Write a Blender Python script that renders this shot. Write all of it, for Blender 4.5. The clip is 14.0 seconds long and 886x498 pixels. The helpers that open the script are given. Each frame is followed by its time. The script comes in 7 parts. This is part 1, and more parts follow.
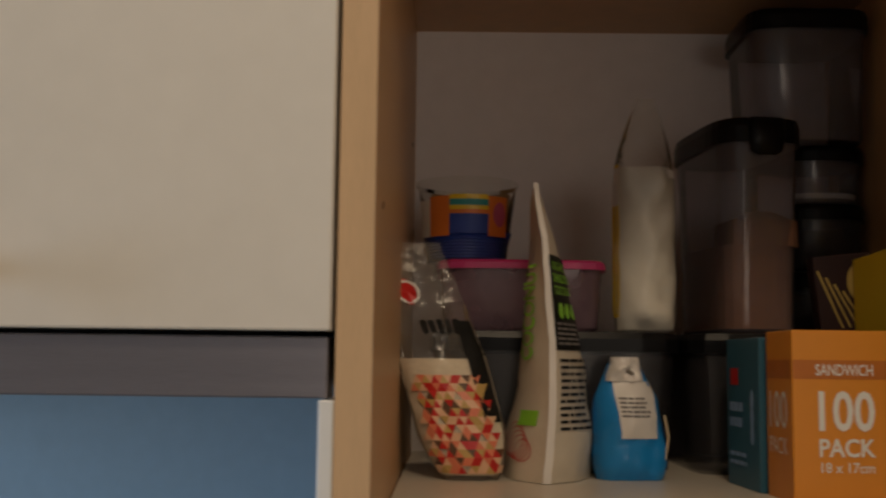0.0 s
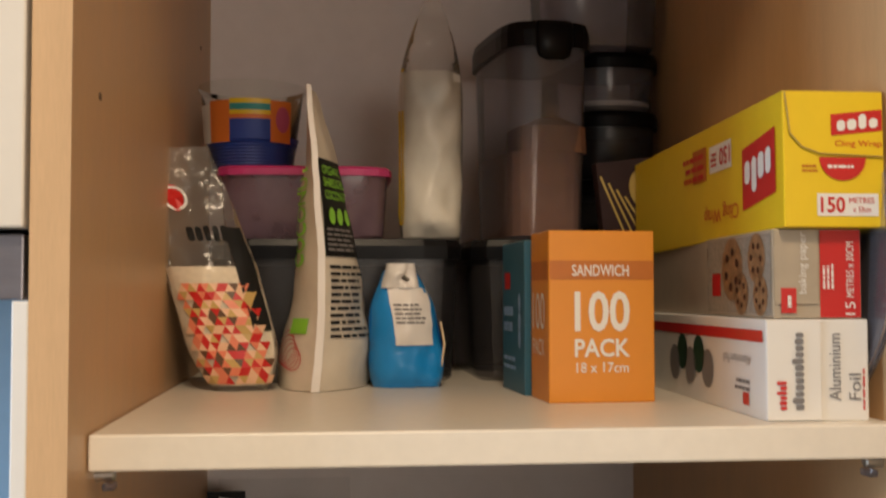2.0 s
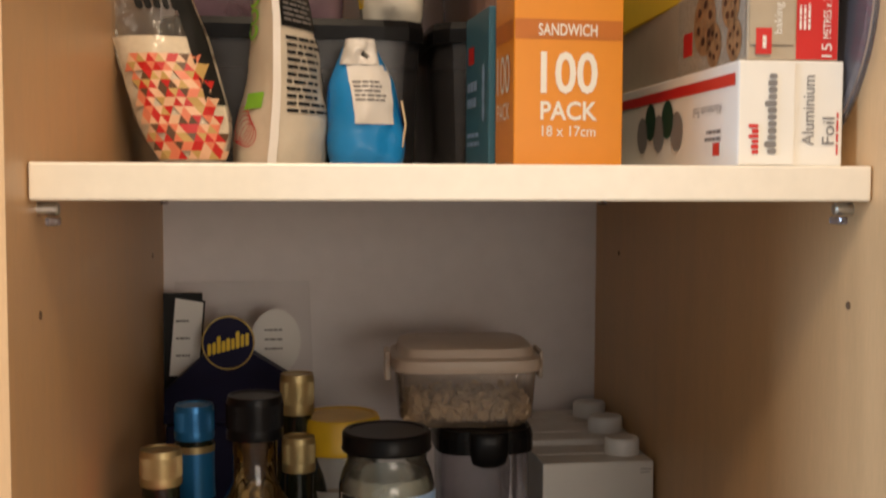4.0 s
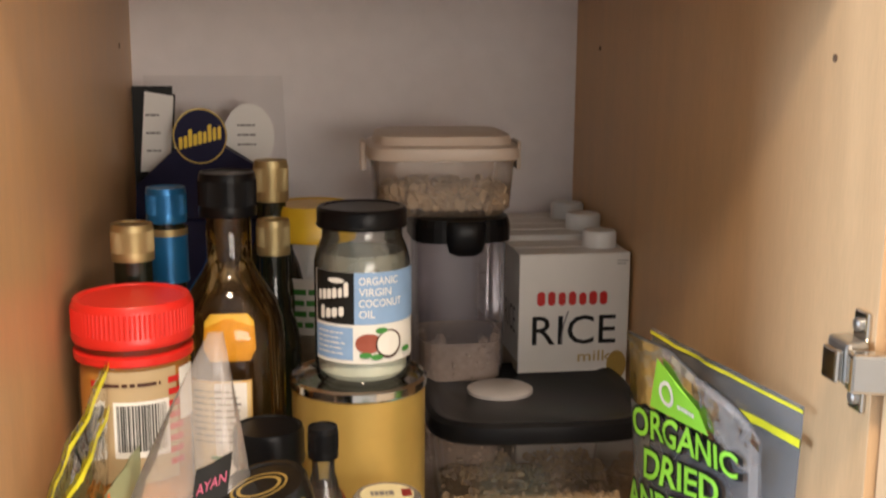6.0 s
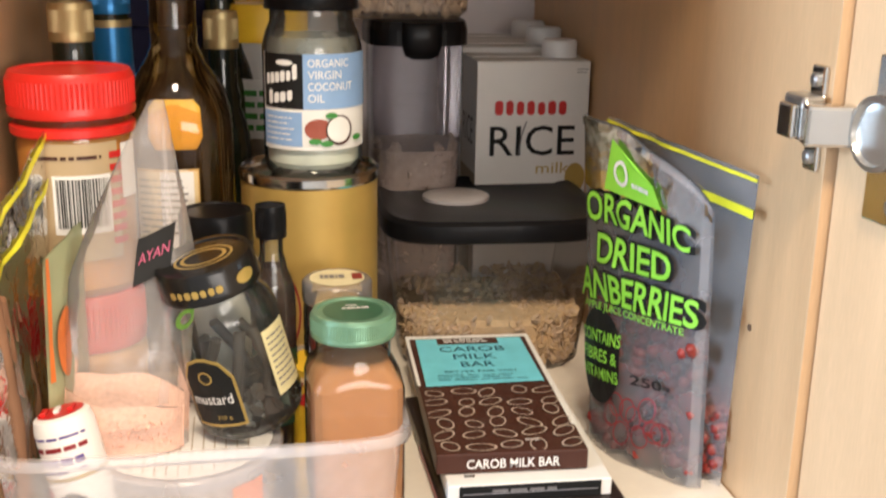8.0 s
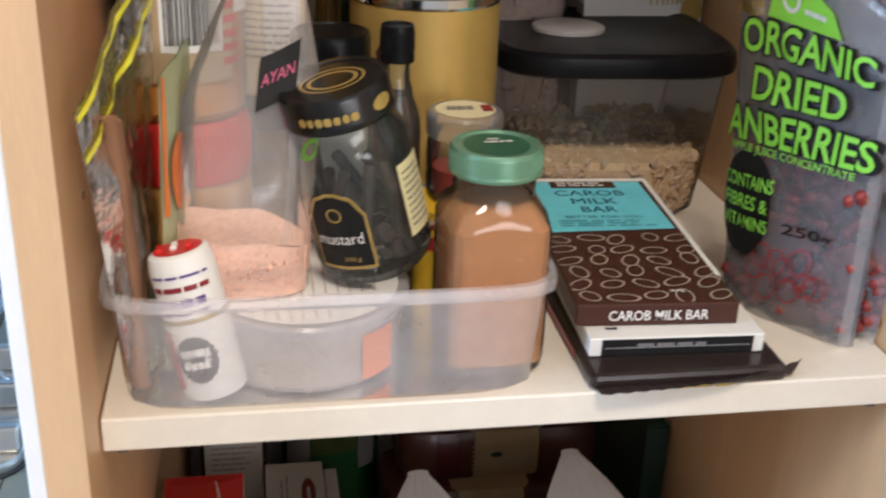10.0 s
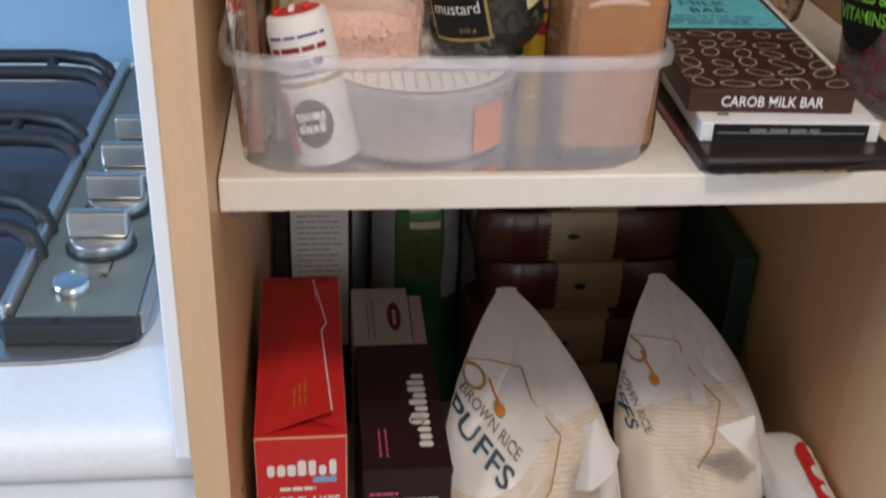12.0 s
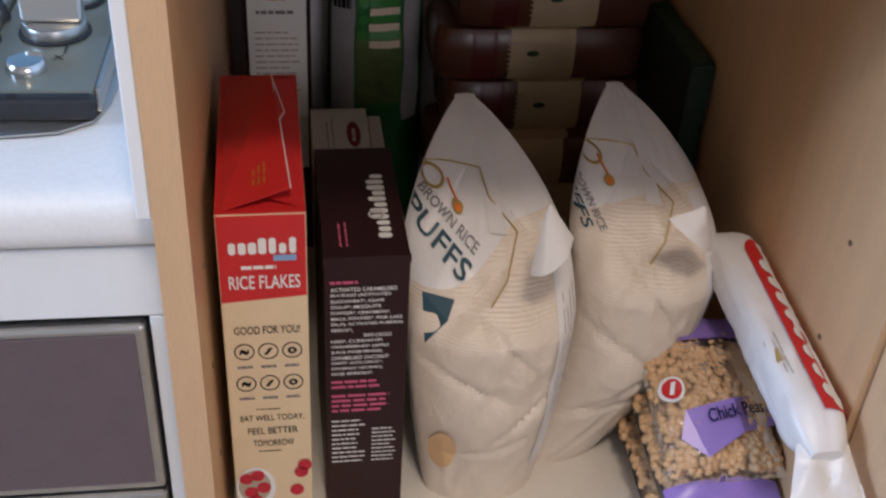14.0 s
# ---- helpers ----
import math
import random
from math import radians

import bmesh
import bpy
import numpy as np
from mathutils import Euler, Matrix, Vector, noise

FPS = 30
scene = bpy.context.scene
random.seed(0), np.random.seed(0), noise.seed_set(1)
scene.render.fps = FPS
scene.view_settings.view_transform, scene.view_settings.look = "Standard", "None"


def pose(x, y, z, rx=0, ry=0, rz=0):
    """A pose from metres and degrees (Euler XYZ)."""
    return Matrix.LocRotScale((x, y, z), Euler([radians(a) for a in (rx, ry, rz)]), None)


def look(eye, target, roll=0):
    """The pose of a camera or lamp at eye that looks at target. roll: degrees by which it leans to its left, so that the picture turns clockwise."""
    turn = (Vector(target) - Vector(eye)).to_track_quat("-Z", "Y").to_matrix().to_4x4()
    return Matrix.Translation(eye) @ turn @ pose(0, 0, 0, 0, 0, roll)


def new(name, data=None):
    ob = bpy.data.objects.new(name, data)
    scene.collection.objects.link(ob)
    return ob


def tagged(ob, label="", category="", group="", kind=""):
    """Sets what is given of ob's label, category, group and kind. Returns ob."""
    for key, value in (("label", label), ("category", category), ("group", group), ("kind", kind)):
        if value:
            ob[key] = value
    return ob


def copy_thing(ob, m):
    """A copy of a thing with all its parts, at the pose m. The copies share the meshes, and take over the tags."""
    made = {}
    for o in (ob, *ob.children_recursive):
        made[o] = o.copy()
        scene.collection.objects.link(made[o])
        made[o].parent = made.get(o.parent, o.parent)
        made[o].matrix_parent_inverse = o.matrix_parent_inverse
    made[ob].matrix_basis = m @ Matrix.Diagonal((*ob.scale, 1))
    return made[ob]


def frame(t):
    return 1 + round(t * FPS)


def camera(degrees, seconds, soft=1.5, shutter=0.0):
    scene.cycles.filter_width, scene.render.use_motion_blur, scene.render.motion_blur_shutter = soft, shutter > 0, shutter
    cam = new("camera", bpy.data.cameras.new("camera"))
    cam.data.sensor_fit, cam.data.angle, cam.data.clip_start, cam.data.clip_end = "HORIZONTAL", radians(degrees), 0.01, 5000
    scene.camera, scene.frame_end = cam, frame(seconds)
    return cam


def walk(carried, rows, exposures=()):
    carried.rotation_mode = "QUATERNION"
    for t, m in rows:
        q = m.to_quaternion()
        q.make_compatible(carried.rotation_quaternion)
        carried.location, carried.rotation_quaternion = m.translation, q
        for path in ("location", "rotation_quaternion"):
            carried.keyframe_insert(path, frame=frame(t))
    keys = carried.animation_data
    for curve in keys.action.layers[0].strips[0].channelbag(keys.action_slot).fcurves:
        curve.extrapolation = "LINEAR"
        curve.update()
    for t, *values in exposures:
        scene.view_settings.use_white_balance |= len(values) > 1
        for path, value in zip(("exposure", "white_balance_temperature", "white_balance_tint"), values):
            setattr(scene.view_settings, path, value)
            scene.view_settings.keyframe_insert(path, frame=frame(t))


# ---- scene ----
cam = camera(43.7, 14.0, 2.2, 0.5)
PATH = [
    (0, (0.038, -0.557, 1.532), (0.022, 1.432, 1.745), 0.7),
    (0.5, (0.072, -0.547, 1.531), (0.125, 1.442, 1.731), 0.3),
    (1, (0.09, -0.54, 1.545), (0.217, 1.451, 1.682), -0.2),
    (1.5, (0.109, -0.538, 1.537), (0.278, 1.452, 1.645), -0.3),
    (2, (0.12, -0.536, 1.518), (0.316, 1.452, 1.601), -0.1),
    (2.5, (0.126, -0.532, 1.493), (0.34, 1.456, 1.542), 0.1),
    (3, (0.126, -0.527, 1.47), (0.353, 1.46, 1.477), 0.4),
    (3.2, (0.122, -0.523, 1.463), (0.364, 1.462, 1.447), 0.5),
    (5.3, (0.127, -0.504, 1.410), (0.405, 1.452, 1.101), 0.2),
    (5.5, (0.126, -0.503, 1.403), (0.413, 1.447, 1.070), 0.3),
    (6, (0.127, -0.503, 1.386), (0.424, 1.438, 1.007), 0.4),
    (6.5, (0.129, -0.503, 1.367), (0.437, 1.427, 0.940), 0.5),
    (7, (0.131, -0.504, 1.350), (0.459, 1.411, 0.878), 0.7),
    (7.5, (0.138, -0.507, 1.329), (0.479, 1.397, 0.822), 0.7),
    (7.7, (0.140, -0.508, 1.323), (0.483, 1.389, 0.797), 0.8),
    (9.8, (0.086, -0.442, 1.287), (0.431, 1.359, 0.489), 2.1),
    (10, (0.077, -0.44, 1.285), (0.406, 1.358, 0.473), 2.3),
    (10.5, (0.058, -0.436, 1.276), (0.351, 1.352, 0.429), 2.4),
    (11, (0.051, -0.441, 1.265), (0.308, 1.332, 0.376), 2.4),
    (11.5, (0.053, -0.453, 1.251), (0.275, 1.296, 0.307), 2.4),
    (12, (0.051, -0.464, 1.233), (0.265, 1.259, 0.241), 2.5),
    (12.5, (0.05, -0.475, 1.217), (0.259, 1.216, 0.169), 2.7),
    (13, (0.047, -0.483, 1.203), (0.265, 1.177, 0.108), 3.2),
    (13.5, (0.048, -0.494, 1.192), (0.284, 1.134, 0.055), 3.5),
    (14, (0.053, -0.506, 1.184), (0.325, 1.097, 0.021), 3.7),
]
EXPOSURES = [(0.0, -1.62, 6400, 10), (0.6, -1.20, 6400, 10), (1.2, -0.76, 6400, 10), (2.0, -0.46, 6300, 10), (3.2, -0.37, 6200, 10),
             (5.3, 0.60, 6500, 11), (6.5, 0.78, 5750, 11), (7.0, 0.84, 5800, 10), (7.7, 0.86, 5800, 10), (9.8, 0.34, 5300, 10), (11.0, 0.19, 5200, 10),
             (12.5, -0.24, 5200, 13), (14.0, -0.30, 5250, 15)]
walk(cam, [(t, look(eye, target, roll)) for t, eye, target, roll in PATH], EXPOSURES)

# ---- light ----
W = 0.416          # clear width of the larder
D = 0.545          # depth of its back board
Z1, Z2, Z3 = 1.45, 0.995, 0.495   # tops of the shelves
ZTOP = 1.874       # underside of its roof
FLOOR = -0.05

world = bpy.data.worlds.new("world")
scene.world = world
world.use_nodes = True
wn = world.node_tree.nodes
sky = wn.new("ShaderNodeTexSky")
sky.sky_type, sky.sun_disc, sky.sun_elevation, sky.sun_rotation = "NISHITA", False, radians(40), radians(250)
world.node_tree.links.new(sky.outputs[0], wn["Background"].inputs[0])
wn["Background"].inputs[1].default_value = 0.1
scene.cycles.transparent_max_bounces = 24


def lamp(name, where, target, size, power, colour, shape="SQUARE", size_y=None):
    data = bpy.data.lights.new(name, "AREA")
    data.shape, data.size, data.energy, data.color = shape, size, power, colour
    if size_y:
        data.shape, data.size_y = "RECTANGLE", size_y
    ob = new(name, data)
    ob.matrix_world = look(where, target)
    return ob


lamp("ceiling_lamp_light", (0.12, -0.92, 2.47), (0.14, -0.60, 0), 0.30, 18.5, (1.0, 0.76, 0.50), "DISK")
lamp("window_light", (-2.28, -0.55, 1.62), (0.0, -0.5, 1.1), 0.70, 52, (0.62, 0.80, 1.0), size_y=1.15)
# Added fill lamp with no known source; brightens the backs of the shelves.
lamp("south_fill_light", (1.15, -2.72, 1.47), (0.25, 0.0, 1.3), 1.7, 23.5, (1.0, 0.84, 0.68), size_y=0.6)

# ---- materials ----


def tree(name):
    m = bpy.data.materials.new(name)
    m.use_nodes = True
    nt = m.node_tree
    return m, nt, nt.nodes, nt.nodes["Principled BSDF"]


def mat(name, colour, rough=0.5, metal=0.0, vary=0.12, scale=60.0, bump=0.0, coat=0.0, stretch=(1, 1, 1), big=4.0, spec=0.5):
    """An opaque surface: base colour varied at two scales, with fine relief."""
    m, nt, nodes, bsdf = tree(name)
    co = nodes.new("ShaderNodeTexCoord")
    mp = nodes.new("ShaderNodeMapping")
    mp.inputs["Scale"].default_value = stretch
    nt.links.new(co.outputs["Object"], mp.inputs[0])
    fine = nodes.new("ShaderNodeTexNoise")
    fine.inputs["Scale"].default_value, fine.inputs["Detail"].default_value = scale, 4
    wide = nodes.new("ShaderNodeTexNoise")
    wide.inputs["Scale"].default_value, wide.inputs["Detail"].default_value = big, 2
    nt.links.new(mp.outputs[0], fine.inputs["Vector"])
    nt.links.new(mp.outputs[0], wide.inputs["Vector"])
    add = nodes.new("ShaderNodeMath")
    add.operation = "ADD"
    nt.links.new(fine.outputs["Fac"], add.inputs[0])
    nt.links.new(wide.outputs["Fac"], add.inputs[1])
    ramp = nodes.new("ShaderNodeMapRange")
    ramp.inputs["From Min"].default_value, ramp.inputs["From Max"].default_value = 0.6, 1.4
    ramp.inputs["To Min"].default_value, ramp.inputs["To Max"].default_value = 1 - vary, 1 + vary
    nt.links.new(add.outputs[0], ramp.inputs["Value"])
    mul = nodes.new("ShaderNodeMix")
    mul.data_type, mul.blend_type = "RGBA", "MULTIPLY"
    mul.inputs["Factor"].default_value = 1
    mul.inputs["A"].default_value = (*colour, 1)
    nt.links.new(ramp.outputs[0], mul.inputs["B"])
    nt.links.new(mul.outputs["Result"], bsdf.inputs["Base Color"])
    rr = nodes.new("ShaderNodeMapRange")
    rr.inputs["To Min"].default_value, rr.inputs["To Max"].default_value = max(0.03, rough - 0.08), min(1, rough + 0.08)
    nt.links.new(wide.outputs["Fac"], rr.inputs["Value"])
    nt.links.new(rr.outputs[0], bsdf.inputs["Roughness"])
    bsdf.inputs["Metallic"].default_value = metal
    bsdf.inputs["Coat Weight"].default_value = coat
    bsdf.inputs["Specular IOR Level"].default_value = spec
    if bump:
        bp = nodes.new("ShaderNodeBump")
        bp.inputs["Strength"].default_value, bp.inputs["Distance"].default_value = 1.0, bump
        nt.links.new(fine.outputs["Fac"], bp.inputs["Height"])
        nt.links.new(bp.outputs[0], bsdf.inputs["Normal"])
    return m


def clear(name, tint, body=(0.8, 0.8, 0.8), amount=0.1, rough=0.12, gloss=1.5, crinkle=0.0, scale=40.0):
    """Thin clear or cloudy film, plastic or glass: it lets tinted light through, has some body and a Fresnel gloss."""
    m, nt, nodes, bsdf = tree(name)
    out = nodes["Material Output"]
    through_ = nodes.new("ShaderNodeBsdfTransparent")
    through_.inputs[0].default_value = (*tint, 1)
    bsdf.inputs["Base Color"].default_value = (*body, 1)
    bsdf.inputs["Roughness"].default_value = 0.45
    mix = nodes.new("ShaderNodeMixShader")
    mix.inputs[0].default_value = amount
    nt.links.new(through_.outputs[0], mix.inputs[1])
    nt.links.new(bsdf.outputs[0], mix.inputs[2])
    shine = nodes.new("ShaderNodeBsdfGlossy")
    shine.inputs["Roughness"].default_value = rough
    fres = nodes.new("ShaderNodeFresnel")
    fres.inputs["IOR"].default_value = gloss
    top = nodes.new("ShaderNodeMixShader")
    nt.links.new(fres.outputs[0], top.inputs[0])
    nt.links.new(mix.outputs[0], top.inputs[1])
    nt.links.new(shine.outputs[0], top.inputs[2])
    nt.links.new(top.outputs[0], out.inputs[0])
    co = nodes.new("ShaderNodeTexCoord")
    nz = nodes.new("ShaderNodeTexNoise")
    nz.inputs["Scale"].default_value, nz.inputs["Detail"].default_value = scale, 3
    nt.links.new(co.outputs["Object"], nz.inputs["Vector"])
    mr = nodes.new("ShaderNodeMapRange")
    mr.inputs["To Min"].default_value, mr.inputs["To Max"].default_value = amount * 0.6, min(1, amount * 1.4)
    nt.links.new(nz.outputs["Fac"], mr.inputs["Value"])
    nt.links.new(mr.outputs[0], mix.inputs[0])
    if crinkle:
        bp = nodes.new("ShaderNodeBump")
        bp.inputs["Strength"].default_value, bp.inputs["Distance"].default_value = 1, crinkle
        nt.links.new(nz.outputs["Fac"], bp.inputs["Height"])
        for n in (bsdf, shine, fres):
            nt.links.new(bp.outputs[0], n.inputs["Normal"])
    m["film"] = 1
    return m


BEECH = mat("beech_laminate", (0.585, 0.365, 0.185), 0.42, vary=0.1, scale=90, stretch=(9, 9, 0.7), big=7, bump=0.00005)
EDGE = mat("beech_edge", (0.62, 0.41, 0.225), 0.45, vary=0.09, scale=110, stretch=(9, 9, 0.8), big=9, bump=0.00005)
SHELF = mat("cream_melamine", (0.785, 0.725, 0.625), 0.33, vary=0.05, scale=120, big=6, bump=0.00002)
BACK = mat("white_back_board", (0.84, 0.79, 0.79), 0.6, vary=0.05, scale=50, big=3)
LAMINATE = mat("white_laminate", (0.74, 0.70, 0.63), 0.38, vary=0.04, scale=45, big=3, bump=0.00003)
COUNTER = mat("white_stone_top", (0.80, 0.79, 0.77), 0.25, vary=0.06, scale=260, big=9)
GLOSSWHITE = mat("white_paint", (0.80, 0.80, 0.79), 0.3, vary=0.03)
SPLASH = mat("pale_blue_splashback", (0.36, 0.52, 0.66), 0.18, vary=0.05, big=2)
HOODM = mat("grey_hood_steel", (0.30, 0.28, 0.31), 0.32, 0.85, vary=0.1, scale=80, stretch=(1, 20, 30))
STEEL = mat("brushed_steel", (0.56, 0.545, 0.51), 0.30, 0.95, vary=0.05, scale=160, stretch=(8, 1, 8))
DECK = mat("satin_control_deck", (0.20, 0.215, 0.18), 0.30, 0.25, vary=0.05, scale=180, stretch=(8, 0.6, 8), big=6)
CHROME = mat("polished_nickel", (0.66, 0.65, 0.63), 0.16, 1.0, vary=0.08)
IRON = mat("black_cast_iron", (0.018, 0.019, 0.022), 0.5, vary=0.3, scale=200, bump=0.0001)
DARKGLASS = mat("oven_glass", (0.16, 0.12, 0.13), 0.16, 0.35, vary=0.1, coat=0.5)
WALLP = mat("wall_paint", (0.70, 0.66, 0.60), 0.8, vary=0.04)
FLOORM = mat("floor_tile", (0.38, 0.32, 0.26), 0.4, vary=0.15, scale=20)
GAP = mat("dark_gap", (0.012, 0.011, 0.011), 0.8)
BLACK = mat("black_plastic", (0.006, 0.006, 0.007), 0.30, vary=0.2, scale=150, bump=0.00002, spec=0.14)
INK = mat("black_ink", (0.012, 0.012, 0.012), 0.5, spec=0.2)
DIMINK = mat("grey_ink", (0.20, 0.19, 0.19), 0.6)
WHITE = mat("white_card", (0.78, 0.76, 0.72), 0.5, vary=0.03)
TEALINK = mat("dark_teal_ink", (0.03, 0.075, 0.10), 0.5)
PAPER = mat("white_print", (0.80, 0.79, 0.76), 0.45, vary=0.02)
CREAM = mat("cream_card", (0.74, 0.58, 0.36), 0.48, vary=0.05)
RED = mat("red_print", (0.55, 0.018, 0.016), 0.4, vary=0.06)
REDPLASTIC = mat("red_plastic", (0.62, 0.02, 0.012), 0.33, vary=0.06)
DARKRED = mat("maroon_print", (0.23, 0.015, 0.02), 0.45)
ORANGE = mat("orange_card", (0.72, 0.27, 0.015), 0.4, vary=0.04)
AMBER = mat("dark_orange_print", (0.50, 0.15, 0.012), 0.42)
YELLOW = mat("yellow_card", (0.80, 0.56, 0.012), 0.36, vary=0.05)
YELLOWP = mat("yellow_plastic", (0.78, 0.50, 0.02), 0.35)
ZIPM = mat("yellow_zip_strip", (0.82, 0.78, 0.03), 0.35)
GREENZ = mat("lime_print", (0.28, 0.66, 0.05), 0.45)
GREEN = mat("green_print", (0.05, 0.24, 0.04), 0.45)
SAGE = mat("green_enamel", (0.17, 0.32, 0.21), 0.36, 0.35, vary=0.15, scale=80)
DKGREEN = mat("dark_green_card", (0.012, 0.05, 0.025), 0.5)
TEAL = mat("teal_card", (0.035, 0.13, 0.20), 0.45, vary=0.06)
SKYBLUE = mat("sky_blue_print", (0.20, 0.66, 0.80), 0.42, spec=0.3)
PALEBLUE = mat("pale_blue_print", (0.25, 0.40, 0.66), 0.45)
BLUE = mat("bright_blue_film", (0.015, 0.24, 0.62), 0.3, vary=0.1, scale=30, bump=0.0006)
NAVY = mat("navy_card", (0.010, 0.010, 0.042), 0.5, spec=0.15)
BLUECAP = mat("blue_foil", (0.02, 0.17, 0.42), 0.3, 0.4)
GOLD = mat("gold_cap", (0.42, 0.33, 0.16), 0.42, 0.7, vary=0.1)
GOLDTIN = mat("gold_tin", (0.50, 0.34, 0.09), 0.34, 0.35, vary=0.08)
GOLDINK = mat("gold_ink", (0.50, 0.36, 0.10), 0.35, 0.4)
BROWN = mat("dark_brown_card", (0.026, 0.009, 0.010), 0.42, vary=0.08, spec=0.25)
CHOC = mat("chocolate_wrapper", (0.065, 0.026, 0.018), 0.42, vary=0.08, spec=0.25)
PINKINK = mat("pink_ink", (0.55, 0.10, 0.20), 0.5)
PINK = mat("pink_lid", (0.50, 0.035, 0.17), 0.35)
PURPLE = mat("purple_film", (0.30, 0.20, 0.58), 0.3, vary=0.15, scale=40, bump=0.0004)
BEIGELID = mat("beige_plastic", (0.60, 0.50, 0.41), 0.38, vary=0.05)
POWDER = mat("white_flour", (0.72, 0.69, 0.63), 0.9, vary=0.1, scale=60, bump=0.0012)
COCOA = mat("brown_powder", (0.30, 0.15, 0.085), 0.95, vary=0.16, scale=120, bump=0.0004)
SPICE = mat("orange_brown_spice", (0.43, 0.195, 0.068), 0.95, vary=0.12, scale=160, bump=0.0002)
GREYPOW = mat("grey_brown_powder", (0.33, 0.285, 0.23), 0.95, vary=0.25, scale=300, bump=0.0004)
SALT = mat("pink_salt", (0.860, 0.560, 0.418), 0.7, vary=0.22, scale=420, bump=0.0006)
OATM = mat("rolled_oats", (0.66, 0.51, 0.32), 0.8, vary=0.25, scale=200)
OATPALE = mat("pale_flakes", (0.62, 0.50, 0.38), 0.8, vary=0.25, scale=200)
PEANUT = mat("peanut_butter", (0.60, 0.31, 0.07), 0.5, vary=0.12, scale=60)
OIL = mat("set_coconut_oil", (0.60, 0.62, 0.54), 0.4, vary=0.2, scale=50)
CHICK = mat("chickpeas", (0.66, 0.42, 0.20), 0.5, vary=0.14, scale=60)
# Bed under the loose chickpeas: darker and more mottled than the peas.
CHICKBED = mat("chickpea_bed_brown", (0.50, 0.30, 0.13), 0.7, vary=0.3, scale=150)
BERRY = mat("dried_cranberries", (0.26, 0.03, 0.02), 0.4, vary=0.4, scale=120)
DARKHERB = mat("dark_dried_herb", (0.035, 0.028, 0.022), 0.7, vary=0.4, scale=80)
STICK = mat("cinnamon_bark", (0.24, 0.12, 0.06), 0.8, vary=0.3, scale=120, stretch=(1, 1, 0.1), bump=0.0004)
PUFFWHITE = mat("pearl_white_film", (0.78, 0.75, 0.72), 0.34, vary=0.05, scale=34, bump=0.0016, big=9)
FLAKE = mat("white_rice_and_coconut", (0.74, 0.64, 0.50), 0.8, vary=0.15, scale=260, bump=0.0005)
PALEGREEN = mat("pale_green_film", (0.42, 0.46, 0.26), 0.4, vary=0.12, scale=30)
ORANGEINK = mat("orange_ink", (0.75, 0.20, 0.03), 0.45)
TAN = mat("taupe_print", (0.42, 0.35, 0.26), 0.45)
GLASS = clear("clear_glass", (0.94, 0.96, 0.94), (0.7, 0.75, 0.72), 0.03, 0.03, 1.5)
GREENGLASS = clear("dark_green_glass", (0.05, 0.09, 0.04), (0.02, 0.03, 0.015), 0.3, 0.05, 1.5)
AMBERGLASS = clear("brown_vinegar_glass", (0.90, 0.74, 0.44), (0.30, 0.14, 0.03), 0.05, 0.04, 1.5)
FILM = clear("clear_film", (0.95, 0.94, 0.92), (0.75, 0.72, 0.68), 0.06, 0.16, 1.4, 0.004, 55)
CLOUDY = clear("cloudy_film", (0.90, 0.89, 0.89), (0.72, 0.69, 0.68), 0.19, 0.2, 1.4, 0.002, 35)
MILKY = clear("milky_plastic", (0.96, 0.95, 0.955), (0.86, 0.83, 0.85), 0.30, 0.20, 1.45, 0.0003, 30)
GREYPL = clear("tinted_grey_plastic", (0.84, 0.82, 0.86), (0.25, 0.24, 0.28), 0.26, 0.14, 1.45)
DARKPL = clear("dark_tinted_plastic", (0.42, 0.40, 0.42), (0.05, 0.048, 0.052), 0.5, 0.22, 1.35)
SMOKE = clear("smoky_plastic", (0.84, 0.80, 0.76), (0.24, 0.20, 0.17), 0.10, 0.1, 1.4)
MAUVE = clear("mauve_plastic", (0.70, 0.55, 0.62), (0.28, 0.19, 0.24), 0.5, 0.2, 1.45)

# ---- shape helpers ----


def part(name, bm, material, parent=None, label="", smooth=False):
    """Links a bmesh as one mesh object under a thing or a part."""
    me = bpy.data.meshes.new(name)
    bmesh.ops.recalc_face_normals(bm, faces=bm.faces)
    if smooth:
        for f in bm.faces:
            f.smooth = True
    bm.to_mesh(me)
    bm.free()
    if smooth:
        me.set_sharp_from_angle(angle=radians(38))
    me.materials.append(material)
    ob = new(name, me)
    if parent:
        ob.parent = parent
    if label:
        tagged(ob, label)
    if "film" in material:
        ob.visible_shadow = False
    return ob


def thing(name, m, label, category, group=""):
    ob = new(name)
    ob.empty_display_size = 0.02
    ob.matrix_basis = m
    return tagged(ob, label, category, group)


def cuboid(x0, x1, y0, y1, z0, z1, bevel=0.0, seg=2):
    bm = bmesh.new()
    bmesh.ops.create_cube(bm, size=1)
    for v in bm.verts:
        v.co = ((x0 + x1) / 2 + v.co.x * (x1 - x0), (y0 + y1) / 2 + v.co.y * (y1 - y0), (z0 + z1) / 2 + v.co.z * (z1 - z0))
    if bevel:
        bmesh.ops.bevel(bm, geom=bm.edges[:], offset=bevel, segments=seg, profile=0.5, affect="EDGES")
    return bm


